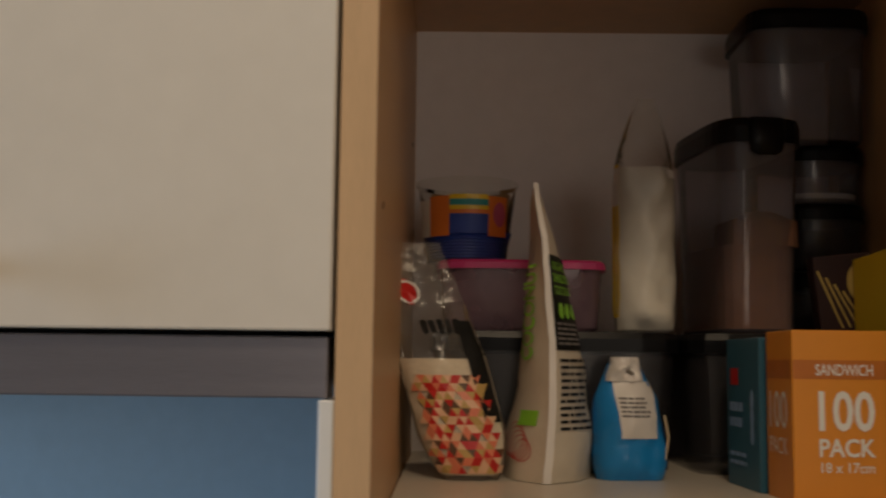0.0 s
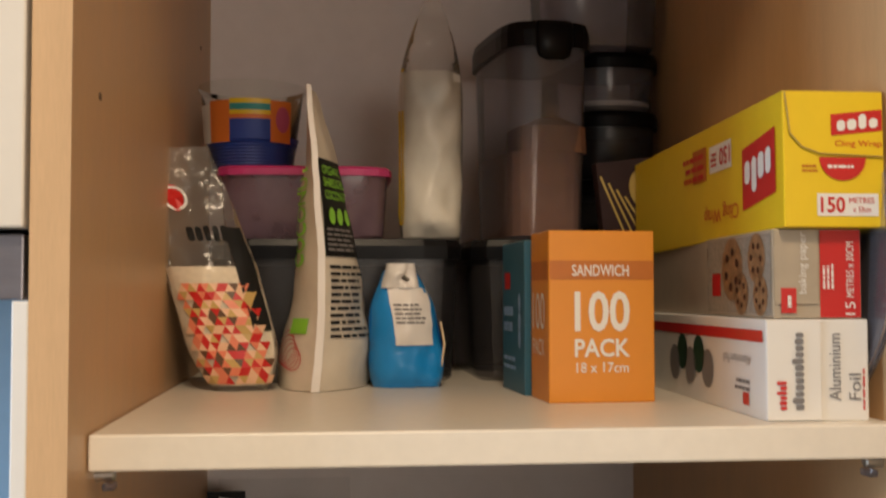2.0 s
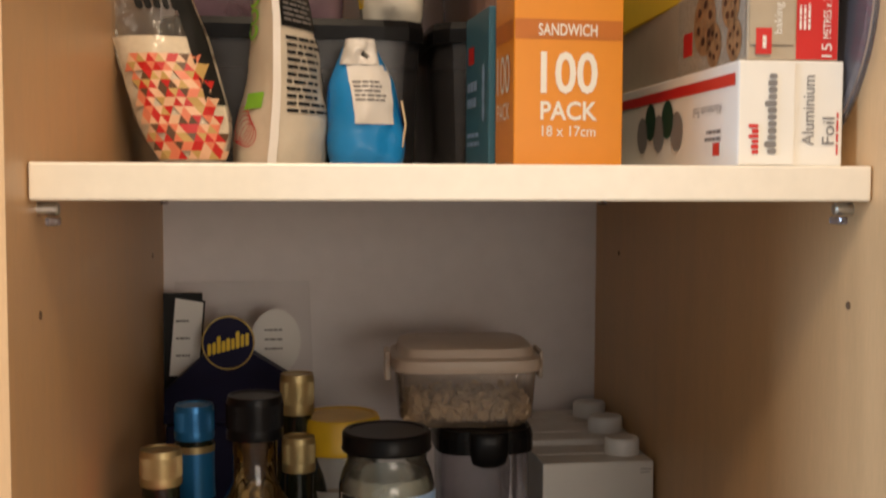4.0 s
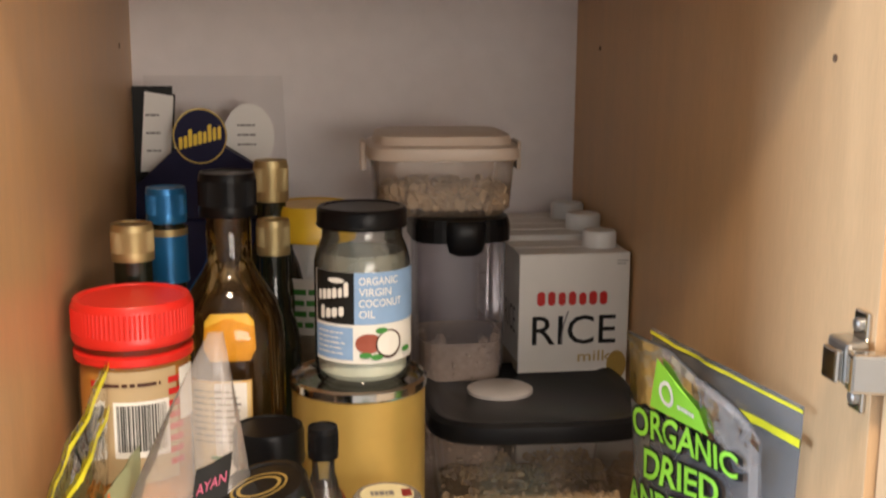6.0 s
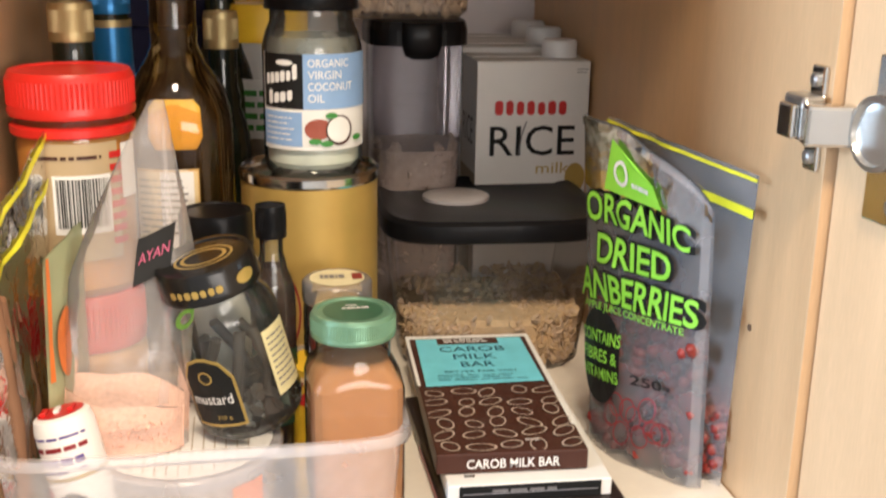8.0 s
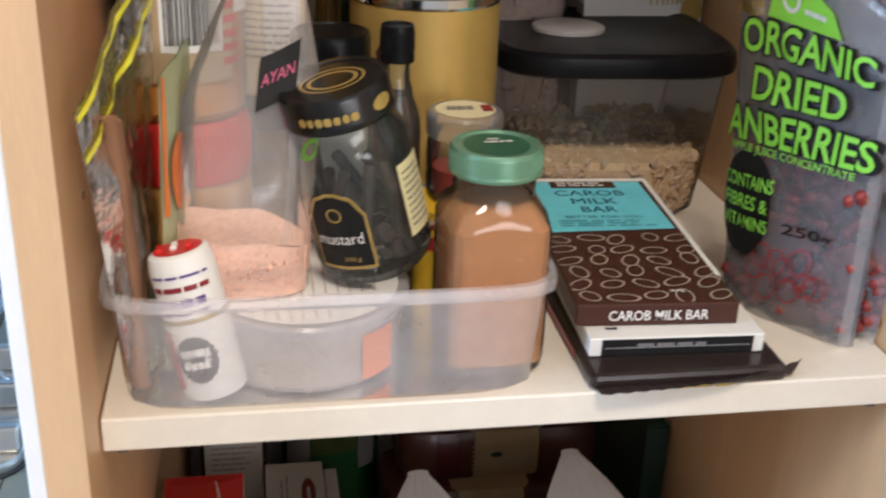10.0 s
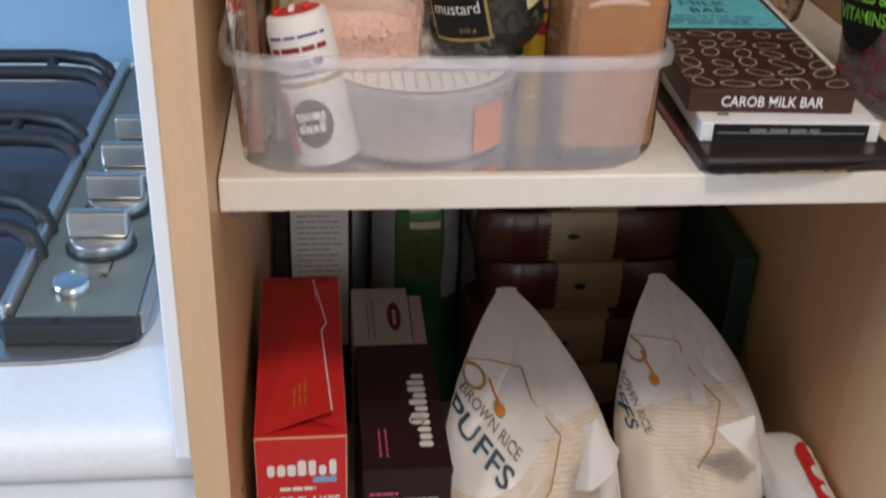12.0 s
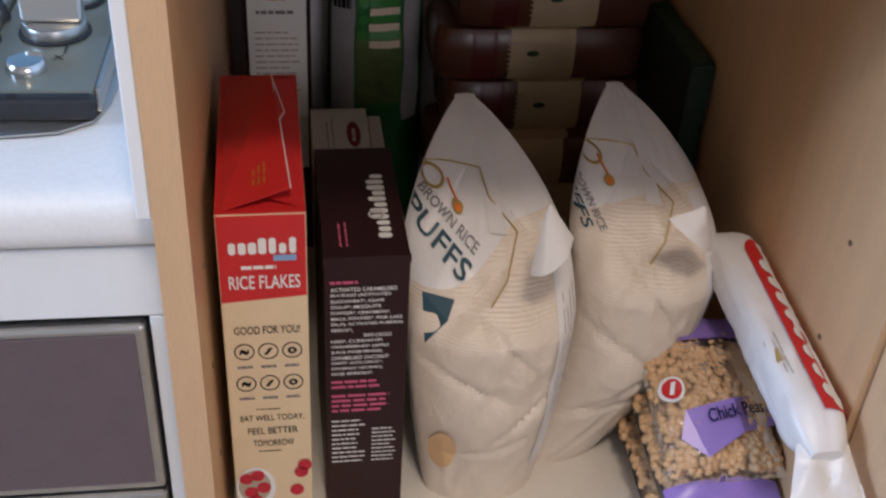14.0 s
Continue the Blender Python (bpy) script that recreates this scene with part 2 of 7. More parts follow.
def loft(rings, seg=40, cap0=True, cap1=True, at=(0, 0)):
    """Rings (rx, ry, z[, power]) joined from first to last; power 2 is round, 5 a rounded square."""
    bm = bmesh.new()
    prev = None
    for r in rings:
        rx, ry, z = r[:3]
        p = r[3] if len(r) > 3 else 2
        row = []
        for i in range(seg):
            a = 2 * math.pi * (i + 0.5) / seg
            c, s = math.cos(a), math.sin(a)
            k = (abs(c) ** p + abs(s) ** p) ** (-1 / p)
            row.append(bm.verts.new((at[0] + rx * k * c, at[1] + ry * k * s, z)))
        if prev:
            for i in range(seg):
                bm.faces.new((prev[i], prev[(i + 1) % seg], row[(i + 1) % seg], row[i]))
        elif cap0:
            bm.faces.new(row[::-1])
        prev = row
    if cap1:
        bm.faces.new(prev)
    return bm


def grid(f, u0, u1, v0, v1, nu, nv, bm=None):
    """A sheet over a surface f(u, v)."""
    bm = bm or bmesh.new()
    rows = [[bm.verts.new(f(u0 + (u1 - u0) * i / nu, v0 + (v1 - v0) * j / nv)) for i in range(nu + 1)] for j in range(nv + 1)]
    for j in range(nv):
        for i in range(nu):
            bm.faces.new((rows[j][i], rows[j][i + 1], rows[j + 1][i + 1], rows[j + 1][i]))
    return bm


def patch(name, f, u0, u1, v0, v1, material, parent, o=0.0004, n=(1, 1), label=""):
    """A printed field on a surface f(u, v, lift)."""
    return part(name, grid(lambda u, v: f(u, v, o), u0, u1, v0, v1, *n), material, parent, label, True)


def blob(name, f, pts, material, parent, o=0.0005):
    """A flat printed outline on a surface."""
    bm = bmesh.new()
    bm.faces.new([bm.verts.new(f(u, v, o)) for u, v in pts])
    bmesh.ops.triangulate(bm, faces=bm.faces)
    return part(name, bm, material, parent)


def disc(name, f, u, v, ru, rv, material, parent, o=0.0005, n=24):
    bm = bmesh.new()
    mid = bm.verts.new(f(u, v, o))
    rim = [bm.verts.new(f(u + ru * math.cos(2 * math.pi * i / n), v + rv * math.sin(2 * math.pi * i / n), o)) for i in range(n)]
    for i in range(n):
        bm.faces.new((mid, rim[i], rim[(i + 1) % n]))
    return part(name, bm, material, parent)


def ring(name, f, u, v, r, w, material, parent, o=0.0006, n=24, ru=1.0):
    bm = bmesh.new()
    a = [bm.verts.new(f(u + (r + w) * ru * math.cos(2 * math.pi * i / n), v + (r + w) * math.sin(2 * math.pi * i / n), o)) for i in range(n)]
    b = [bm.verts.new(f(u + (r - w) * ru * math.cos(2 * math.pi * i / n), v + (r - w) * math.sin(2 * math.pi * i / n), o)) for i in range(n)]
    for i in range(n):
        bm.faces.new((a[i], a[(i + 1) % n], b[(i + 1) % n], b[i]))
    return part(name, bm, material, parent)


def words(text, f, u, v, high, material, parent, wide=None, o=0.0008, bold=0.0, align="CENTER", name="lettering"):
    """Words in the built-in font on a surface, their middle at (u, v); wide fits them to a width."""
    cu = bpy.data.curves.new("words", "FONT")
    cu.body, cu.align_x, cu.size, cu.offset, cu.resolution_u = text, align, 1.0, bold, 3
    ob = bpy.data.objects.new("words", cu)
    me = ob.to_mesh()
    bm = bmesh.new()
    bm.from_mesh(me)
    ob.to_mesh_clear()
    bpy.data.objects.remove(ob)
    bpy.data.curves.remove(cu)
    xs = [p.co.x for p in bm.verts]
    ys = [p.co.y for p in bm.verts]
    if not xs:
        bm.free()
        return None
    k = high / (max(ys) - min(ys))
    kx = wide / (max(xs) - min(xs)) if wide else k
    cx = (max(xs) + min(xs)) / 2 if align == "CENTER" else min(xs)
    cy = (max(ys) + min(ys)) / 2
    for p in bm.verts:
        p.co = f(u + (p.co.x - cx) * kx, v + (p.co.y - cy) * k, o)
    return part(name, bm, material, parent)


def bars(f, u0, u1, v0, v1, lines, material, parent, seed=0, o=0.0006, fill=0.5, name="small_print"):
    """Lines of small print as plain bars."""
    rnd = random.Random(seed)
    bm = bmesh.new()
    step = (v1 - v0) / lines
    for i in range(lines):
        v = v1 - (i + 0.5) * step
        u = u0
        end = u0 + (u1 - u0) * rnd.uniform(0.72, 1.0)
        while u < end:
            w = min(rnd.uniform(0.08, 0.3) * (u1 - u0), end - u)
            grid(lambda a, b: f(a, b, o), u, u + w, v - step * fill / 2, v + step * fill / 2, 2, 1, bm)
            u += w + 0.035 * (u1 - u0)
    return part(name, bm, material, parent)


def marks(f, u0, u1, v0, v1, material, parent, seed=0, o=0.0008, n=7, name="logo_mark"):
    """A brand word as a row of plain blocks, some taller."""
    rnd = random.Random(seed)
    bm = bmesh.new()
    step, h = (u1 - u0) / n, v1 - v0
    for i in range(n):
        u = u0 + (i + 0.5) * step
        w = step * rnd.uniform(0.34, 0.43)
        top = v0 + h * rnd.choice((0.66, 0.70, 0.72, 0.74, 1.0))
        c = 0.22 * step
        ring_ = [(u - w + c, v0), (u + w - c, v0), (u + w, v0 + c), (u + w, top - c), (u + w - c, top), (u - w + c, top), (u - w, top - c), (u - w, v0 + c)]
        bm.faces.new([bm.verts.new(f(p, q, o)) for p, q in ring_])
    bmesh.ops.triangulate(bm, faces=bm.faces)
    return part(name, bm, material, parent)


def barcode(f, u0, u1, v0, v1, parent, seed=1, o=0.0008):
    rnd = random.Random(seed)
    bm = bmesh.new()
    u = u0
    while u < u1:
        w = rnd.choice((0.6, 1.1, 1.7)) * (u1 - u0) / 48
        grid(lambda a, b: f(a, b, o), u, min(u + w, u1), v0, v1, 1, 3, bm)
        u += w + rnd.choice((0.6, 1.2)) * (u1 - u0) / 48
    return tagged(part("barcode", bm, INK, parent), "", "", "", "stuff")


def front(y=0.0):
    return lambda u, v, o=0: Vector((u, y - o, v))


def lefts(x=0.0):
    """The left side of a box: u runs from the back to the front."""
    return lambda u, v, o=0: Vector((x - o, -u, v))


def tops(z=0.0):
    return lambda u, v, o=0: Vector((u, v, z + o))


def round_(r, cx=0.0, cy=0.0, turn=0.0):
    """A cylinder's side: u metres round from the front, v up."""
    return lambda u, v, o=0: Vector((cx + (r + o) * math.sin(u / r + turn), cy - (r + o) * math.cos(u / r + turn), v))


def turned(f, quarter=1):
    """The same surface with its print turned by quarters, counterclockwise."""
    return (lambda u, v, o=0: f(-v, u, o)) if quarter == 1 else (lambda u, v, o=0: f(v, -u, o)) if quarter == 3 else (lambda u, v, o=0: f(-u, -v, o))


def bag_surface(wide, thick, high, lean, wr=0.0015, seed=0, power=0.6, freq=30.0):
    """A pouch: wide(t) and thick(t) are half sizes, lean(t) the middle line; returns f(s, t, side, lift)."""
    off = Vector((seed * 3.7, seed * 1.3, seed * 2.1))

    def f(s, t, side=-1, o=0.0):
        w, h = wide(t), thick(t)
        x, y, z = lean(t)
        b = h * max(0.0, 1 - s * s) ** power
        p = Vector((x + w * s, y + side * b, z))
        n = noise.noise(p * freq + off) + 0.5 * noise.noise(p * freq * 2.3 + off)
        crease = wr * n * (0.35 + 0.65 * (1 - s * s))
        return Vector((p.x + 0.3 * crease, p.y + side * (crease + o), p.z))
    return f


def bag(name, f, material, parent, t0=0.0, t1=1.0, nu=18, nv=26, label="", inset=0.0, cap=False):
    bm = bmesh.new()
    for side in (-1, 1):
        grid(lambda s, t: f(s * (1 - inset * 6), t, side, -inset * 0.05), -1, 1, t0, t1, nu, nv, bm)
    bmesh.ops.remove_doubles(bm, verts=bm.verts, dist=0.0002)
    if cap:
        bmesh.ops.holes_fill(bm, edges=[e for e in bm.edges if e.is_boundary], sides=0)
    return part(name, bm, material, parent, label, True)


def flat(f, wide, high, side=-1):
    """Metric print coordinates on a pouch's face: u across, v up."""
    def g(u, v, o=0.0):
        t = min(1.0, max(0.0, v / high))
        return f(max(-1, min(1, side * -1 * u / wide(t))), t, side, o)
    return g


def flakes(name, n, place, size, thin, material, parent, seed=0, ball=False):
    """Many small pieces in one heap."""
    rnd = random.Random(seed)
    verts, faces = [], []
    for i in range(n):
        p = Vector(place(rnd))
        r = size * rnd.uniform(0.7, 1.25)
        q = Euler((rnd.uniform(0, 6.3), rnd.uniform(0, 6.3), rnd.uniform(0, 6.3))).to_matrix()
        k = len(verts)
        if ball:
            shape = [(0, 0, 1), (0, 0, -1)] + [(math.cos(a) * c, math.sin(a) * c, s) for c, s in ((0.8, 0.6), (0.8, -0.6)) for a in (0, 1.05, 2.09, 3.14, 4.19, 5.24)]
            verts += [p + q @ (Vector(v) * r) for v in shape]
            faces += [(k, k + 2 + j, k + 2 + (j + 1) % 6) for j in range(6)]
            faces += [(k + 1, k + 8 + (j + 1) % 6, k + 8 + j) for j in range(6)]
            faces += [(k + 2 + j, k + 8 + j, k + 8 + (j + 1) % 6, k + 2 + (j + 1) % 6) for j in range(6)]
        else:
            for h in (-thin, thin):
                verts += [p + q @ Vector((r * math.cos(a), 0.75 * r * math.sin(a), h)) for a in (0, 1.05, 2.09, 3.14, 4.19, 5.24)]
            faces += [tuple(k + j for j in range(5, -1, -1)), tuple(k + 6 + j for j in range(6))]
            faces += [(k + j, k + (j + 1) % 6, k + 6 + (j + 1) % 6, k + 6 + j) for j in range(6)]
    me = bpy.data.meshes.new(name)
    me.from_pydata(verts, [], faces)
    me.materials.append(material)
    if ball:
        for p in me.polygons:
            p.use_smooth = True
    ob = new(name, me)
    ob.parent = parent
    return tagged(ob, "", "", "", "stuff")


def tube(name, pts, r, material, parent, n=8):
    cu = bpy.data.curves.new(name, "CURVE")
    cu.dimensions, cu.bevel_depth, cu.bevel_resolution, cu.use_fill_caps = "3D", r, 3, True
    sp = cu.splines.new("POLY")
    sp.points.add(len(pts) - 1)
    for p, q in zip(sp.points, pts):
        p.co = (*q, 1)
    ob = bpy.data.objects.new(name, cu)
    me = bpy.data.meshes.new_from_object(ob)
    bpy.data.objects.remove(ob)
    for p in me.polygons:
        p.use_smooth = True
    me.materials.clear()
    me.materials.append(material)
    out = new(name, me)
    out.parent = parent
    return out


def structure(name, bm, material, label=""):
    return tagged(part(name, bm, material), label or name.replace("_", " "), "", "", "structure")


# ---- the larder's carcass and the kitchen round it ----
FRONT = -0.018
wall_l = structure("larder_side_left", cuboid(-0.018, 0, FRONT + 0.001, D, FLOOR + 0.1, 1.9), BEECH, "beech laminate cupboard side panel")
part("edge_band", cuboid(-0.018, 0, FRONT - 0.0002, FRONT + 0.001, FLOOR + 0.1, 1.9), EDGE, wall_l)
wall_r = structure("larder_side_right", cuboid(W, W + 0.018, FRONT + 0.001, D, FLOOR + 0.1, 1.9), BEECH, "beech laminate cupboard side panel")
part("edge_band", cuboid(W, W + 0.018, FRONT - 0.0002, FRONT + 0.001, FLOOR + 0.1, 1.9), EDGE, wall_r)
structure("larder_back", cuboid(0, W, D, D + 0.012, FLOOR + 0.1, 1.9), BACK, "white cupboard back board")
structure("larder_roof", cuboid(0, W, FRONT, D, ZTOP, ZTOP + 0.018), BEECH, "beech laminate cupboard roof")
structure("larder_base", cuboid(0, W, 0.0, D, 0.05, 0.068), BEECH, "beech laminate cupboard base")


def shelf(name, z):
    ob = structure(name, cuboid(0.0008, W - 0.0008, 0.02, D, z - 0.018, z, 0.0012, 2), SHELF, "cream melamine shelf on small pins")
    for x in (0.004, W - 0.004):
        for y in (0.042, 0.50):
            s = 1 if x < 0.1 else -1
            bm = loft([(0.0035, 0.0035, 0), (0.0035, 0.0035, 0.009), (0.0025, 0.0025, 0.010)], 12)
            bmesh.ops.rotate(bm, verts=bm.verts, matrix=Matrix.Rotation(s * radians(90), 3, "Y"))
            bmesh.ops.translate(bm, verts=bm.verts, vec=(x - s * 0.004, y, z - 0.0225))
            part("shelf_pin", bm, STEEL, ob, "small metal shelf pin")
            part("pin_plate", cuboid(min(x, x + s * 0.006), max(x, x + s * 0.006), y - 0.005, y + 0.005, z - 0.0305, z - 0.0265, 0.001), GREYPL, ob)
    return ob


shelf("shelf_1", Z1)
shelf("shelf_2", Z2)
shelf("shelf_3", Z3)
holes = bmesh.new()
for x, sgn in ((0.0, 1), (W, -1)):
    for z in (0.62, 0.70, 0.78, 1.10, 1.376, 1.62, 1.74):
        for y in (0.042, 0.466):
            h = loft([(0.0022, 0.0022, 0), (0.0022, 0.0022, 0.0006)], 10)
            bmesh.ops.rotate(h, verts=h.verts, matrix=Matrix.Rotation(sgn * radians(90), 3, "Y"))
            bmesh.ops.translate(h, verts=h.verts, vec=(x, y, z))
            me = bpy.data.meshes.new("tmp")
            h.to_mesh(me)
            h.free()
            holes.from_mesh(me)
            bpy.data.meshes.remove(me)
structure("pin_holes", holes, mat("hole_brown", (0.12, 0.07, 0.04), 0.9), "drilled shelf pin holes")

# larder door, swung open, on its hinges
door = thing("larder_door", pose(W + 0.0045, FRONT - 0.003, 0, 0, 0, 6), "beech laminate cupboard door standing open", "door")
part("door_panel", cuboid(0.0, 0.018, -0.43, 0.0, 0.06, 1.88, 0.001), EDGE, door)


def side_disc(rings, at, seg=20):
    bm = loft(rings, seg)
    bmesh.ops.rotate(bm, verts=bm.verts, matrix=Matrix.Rotation(radians(-90), 3, "Y"))
    bmesh.ops.translate(bm, verts=bm.verts, vec=at)
    return bm


for hz in (1.2275, 0.30):
    hg = thing("cupboard_hinge", pose(W, FRONT, hz), "nickel concealed hinge joining the larder door", "hinge")
    part("wing_plate", cuboid(-0.003, 0.0, 0.004, 0.017, -0.026, 0.026, 0.0013), CHROME, hg)
    part("mount_block", cuboid(-0.0150, -0.003, -0.001, 0.020, -0.0095, 0.0125, 0.0022), STEEL, hg)
    part("mount_cap", cuboid(-0.0195, -0.0152, 0.001, 0.016, -0.0085, 0.0085, 0.0016), CHROME, hg)
    bm = cuboid(-0.0165, 0.0185, -0.0135, -0.0030, -0.0100, 0.0100, 0.0020)
    bmesh.ops.rotate(bm, verts=bm.verts, cent=(-0.012, -0.004, 0), matrix=Matrix.Rotation(radians(-14), 3, "Z"))
    part("hinge_arm", bm, CHROME, hg)
    for z in (-0.019, 0.019):
        part("screw", side_disc([(0.0036, 0.0036, 0), (0.0036, 0.0036, 0.002), (0.002, 0.002, 0.0028)], (-0.003, 0.0105, z)), STEEL, hg)
    cup = part("cup_plate", cuboid(-0.0028, -0.0004, -0.066, -0.026, -0.040, 0.036, 0.0010), CHROME, hg, "nickel cup plate screwed to the door")
    cup.matrix_basis = pose(0.0045, -0.003, 0, 0, 0, 6)
    part("hinge_cup", side_disc([(0.0175, 0.0175, 0), (0.0175, 0.0175, 0.0022), (0.0150, 0.0150, 0.0028), (0.0140, 0.0140, 0.0005)], (-0.0024, -0.030, 0), 28), STEEL, cup, "", True)
    for z in (-0.030, 0.027):
        part("cup_screw", side_disc([(0.0045, 0.0045, 0), (0.0045, 0.0045, 0.0018), (0.002, 0.002, 0.0026)], (-0.0028, -0.048, z)), STEEL, cup)

# room
structure("floor", cuboid(-2.4, 2.2, -2.8, 0.7, FLOOR - 0.05, FLOOR), FLOORM, "plain kitchen floor")
structure("ceiling", cuboid(-2.5, 2.3, -2.9, 0.75, 2.52, 2.6), WALLP, "plain ceiling")
structure("wall_north", cuboid(-2.5, 2.3, 0.60, 0.70, FLOOR, 2.52), WALLP, "painted wall")
# Unseen south wall, left open behind the added fill lamp.
bm = cuboid(-2.5, 2.3, -2.9, -2.8, FLOOR, 1.15)
for a in ((-2.5, 0.28, 1.15, 1.79), (2.02, 2.3, 1.15, 1.79), (-2.5, 2.3, 1.79, 2.52)):
    b2 = cuboid(a[0], a[1], -2.9, -2.8, a[2], a[3])
    me = bpy.data.meshes.new("tmp")
    b2.to_mesh(me)
    b2.free()
    bm.from_mesh(me)
    bpy.data.meshes.remove(me)
structure("wall_south", bm, WALLP, "painted wall with an opening behind a light")
structure("wall_east", cuboid(2.2, 2.3, -2.8, 0.6, FLOOR, 2.52), WALLP, "painted wall")
bm = cuboid(-2.5, -2.4, -2.8, 0.6, FLOOR, 1.0)
for a in ((-2.8, -0.95, 1.0, 2.25), (-0.15, 0.6, 1.0, 2.25), (-2.8, 0.6, 2.25, 2.52)):
    b2 = cuboid(-2.5, -2.4, a[0], a[1], a[2], a[3])
    me = bpy.data.meshes.new("tmp")
    b2.to_mesh(me)
    b2.free()
    bm.from_mesh(me)
    bpy.data.meshes.remove(me)
structure("wall_west", bm, WALLP, "painted wall with an opening behind a light")
structure("larder_top_filler", cuboid(-0.018, W + 0.018, FRONT, D, 1.9, 2.52), LAMINATE, "white filler above the larder")
structure("plinth", cuboid(-0.018, W + 0.018, 0.04, 0.06, FLOOR, FLOOR + 0.1), LAMINATE, "white plinth")
structure("wall_units_right", cuboid(W + 0.05, 2.2, 0.02, 0.6, FLOOR, 2.52), LAMINATE, "white tall units beyond the larder")

# cupboard over the hob, hood, splashback
wall_unit = thing("wall_cupboard", pose(0, 0, 0), "white laminate wall cupboard above the range hood", "cupboard")
part("carcass", cuboid(-0.62, -0.021, 0.002, 0.6, 1.556, 2.5), LAMINATE, wall_unit)
dr = part("cupboard_door", cuboid(-0.60, -0.0205, FRONT - 0.001, 0.0, 1.549, 2.49, 0.0012), LAMINATE, wall_unit)
bm = loft([(0.006, 0.006, 0), (0.006, 0.006, 0.012), (0.013, 0.013, 0.018), (0.014, 0.014, 0.024), (0.010, 0.010, 0.028)], 24)
bmesh.ops.rotate(bm, verts=bm.verts, matrix=Matrix.Rotation(radians(90), 3, "X"))
bmesh.ops.translate(bm, verts=bm.verts, vec=(-0.197, FRONT - 0.001, 1.578))
part("door_knob", bm, BEIGELID, dr, "small round beige knob", True)
hood = thing("range_hood", pose(0, 0, 0), "grey steel slide-out range hood under the cupboard", "range hood")
part("front_strip", cuboid(-0.61, -0.0225, -0.010, 0.02, 1.516, 1.5465, 0.001), HOODM, hood)
part("hood_body", cuboid(-0.61, -0.024, 0.0205, 0.5, 1.522, 1.546), HOODM, hood)
structure("splashback", cuboid(-0.9, -0.026, 0.532, 0.545, 0.862, 1.53), SPLASH, "pale blue glass splashback")
structure("upstand", cuboid(-0.9, -0.0265, 0.505, 0.531, 0.852, 0.866, 0.002), GLOSSWHITE, "white strip along the foot of the splashback")
structure("end_panel", cuboid(-0.0262, -0.0184, -0.016, 0.545, 0.8535, 1.5155, 0.001), GLOSSWHITE, "thin white end panel beside the larder")

# worktop, drawer front and oven
wt = thing("worktop", pose(0, 0, 0), "white speckled worktop with a rounded front edge", "worktop")
part("slab", cuboid(-0.9, -0.0188, 0.024, 0.6, 0.818, 0.853), COUNTER, wt)
nose = [(0.024, 0.853), (0.016, 0.853), (0.010, 0.8515), (0.0062, 0.848), (0.0042, 0.843), (0.004, 0.832), (0.0048, 0.826), (0.0075, 0.8215), (0.012, 0.8188), (0.024, 0.818)]
bm = bmesh.new()
ends = [[bm.verts.new((x, y, z)) for y, z in nose] for x in (-0.9, -0.0188)]
for i in range(len(nose) - 1):
    bm.faces.new((ends[0][i], ends[0][i + 1], ends[1][i + 1], ends[1][i]))
bm.faces.new(ends[0])
bm.faces.new(ends[1])
part("nosing", bm, COUNTER, wt, "rounded front edge", True)
base = thing("oven_unit", pose(0, 0, 0), "white base unit holding a built-in oven", "cabinet")
part("carcass", cuboid(-0.66, -0.0188, 0.030, 0.6, FLOOR + 0.1, 0.817), LAMINATE, base)
part("top_rail", cuboid(-0.66, -0.0192, 0.011, 0.029, 0.768, 0.817, 0.001), GLOSSWHITE, base)
part("side_rail", cuboid(-0.0305, -0.0192, 0.0115, 0.029, FLOOR + 0.1, 0.767, 0.001), GLOSSWHITE, base)
oven = thing("built_in_oven", pose(0, 0, 0), "built-in oven with dark glass and a steel frame", "oven")
part("gap", cuboid(-0.63, -0.0306, 0.020, 0.029, 0.3, 0.766), GAP, oven)
part("door_frame", cuboid(-0.63, -0.0335, 0.009, 0.0195, 0.624, 0.762, 0.003), STEEL, oven)
part("door_glass", cuboid(-0.60, -0.0395, 0.0078, 0.0088, 0.631, 0.756, 0.0004), DARKGLASS, oven)
part("lower_frame", cuboid(-0.63, -0.0335, 0.009, 0.0195, 0.3, 0.6195, 0.003), STEEL, oven)

# gas hob
HX, HY, HZ = -0.068, 0.075, 0.853
hob = thing("gas_hob", pose(HX, HY, HZ, 0, 0, -1.5), "stainless steel gas hob with black pan supports, set into the worktop", "hob")
bm = loft([(0.300, 0.222, 0.0004, 14), (0.303, 0.225, 0.0020, 14), (0.303, 0.225, 0.0032, 14), (0.299, 0.221, 0.0042, 14)], 96, at=(-0.287, 0.218))
part("tray", bm, STEEL, hob, "", True)
part("control_deck", cuboid(-0.062, 0.009, 0.0185, 0.43, 0.0042, 0.0185, 0.0025), DECK, hob)
part("deck_end", cuboid(-0.068, 0.010, 0.0080, 0.0183, 0.0044, 0.0190, 0.003), IRON, hob, "black plastic end cap")
for x0, x1, z1 in ((-0.070, -0.0622, 0.0265), (0.0092, 0.0125, 0.0205)):
    part("deck_ridge", cuboid(x0, x1, 0.0190, 0.43, 0.0042, z1, 0.0025), STEEL, hob)
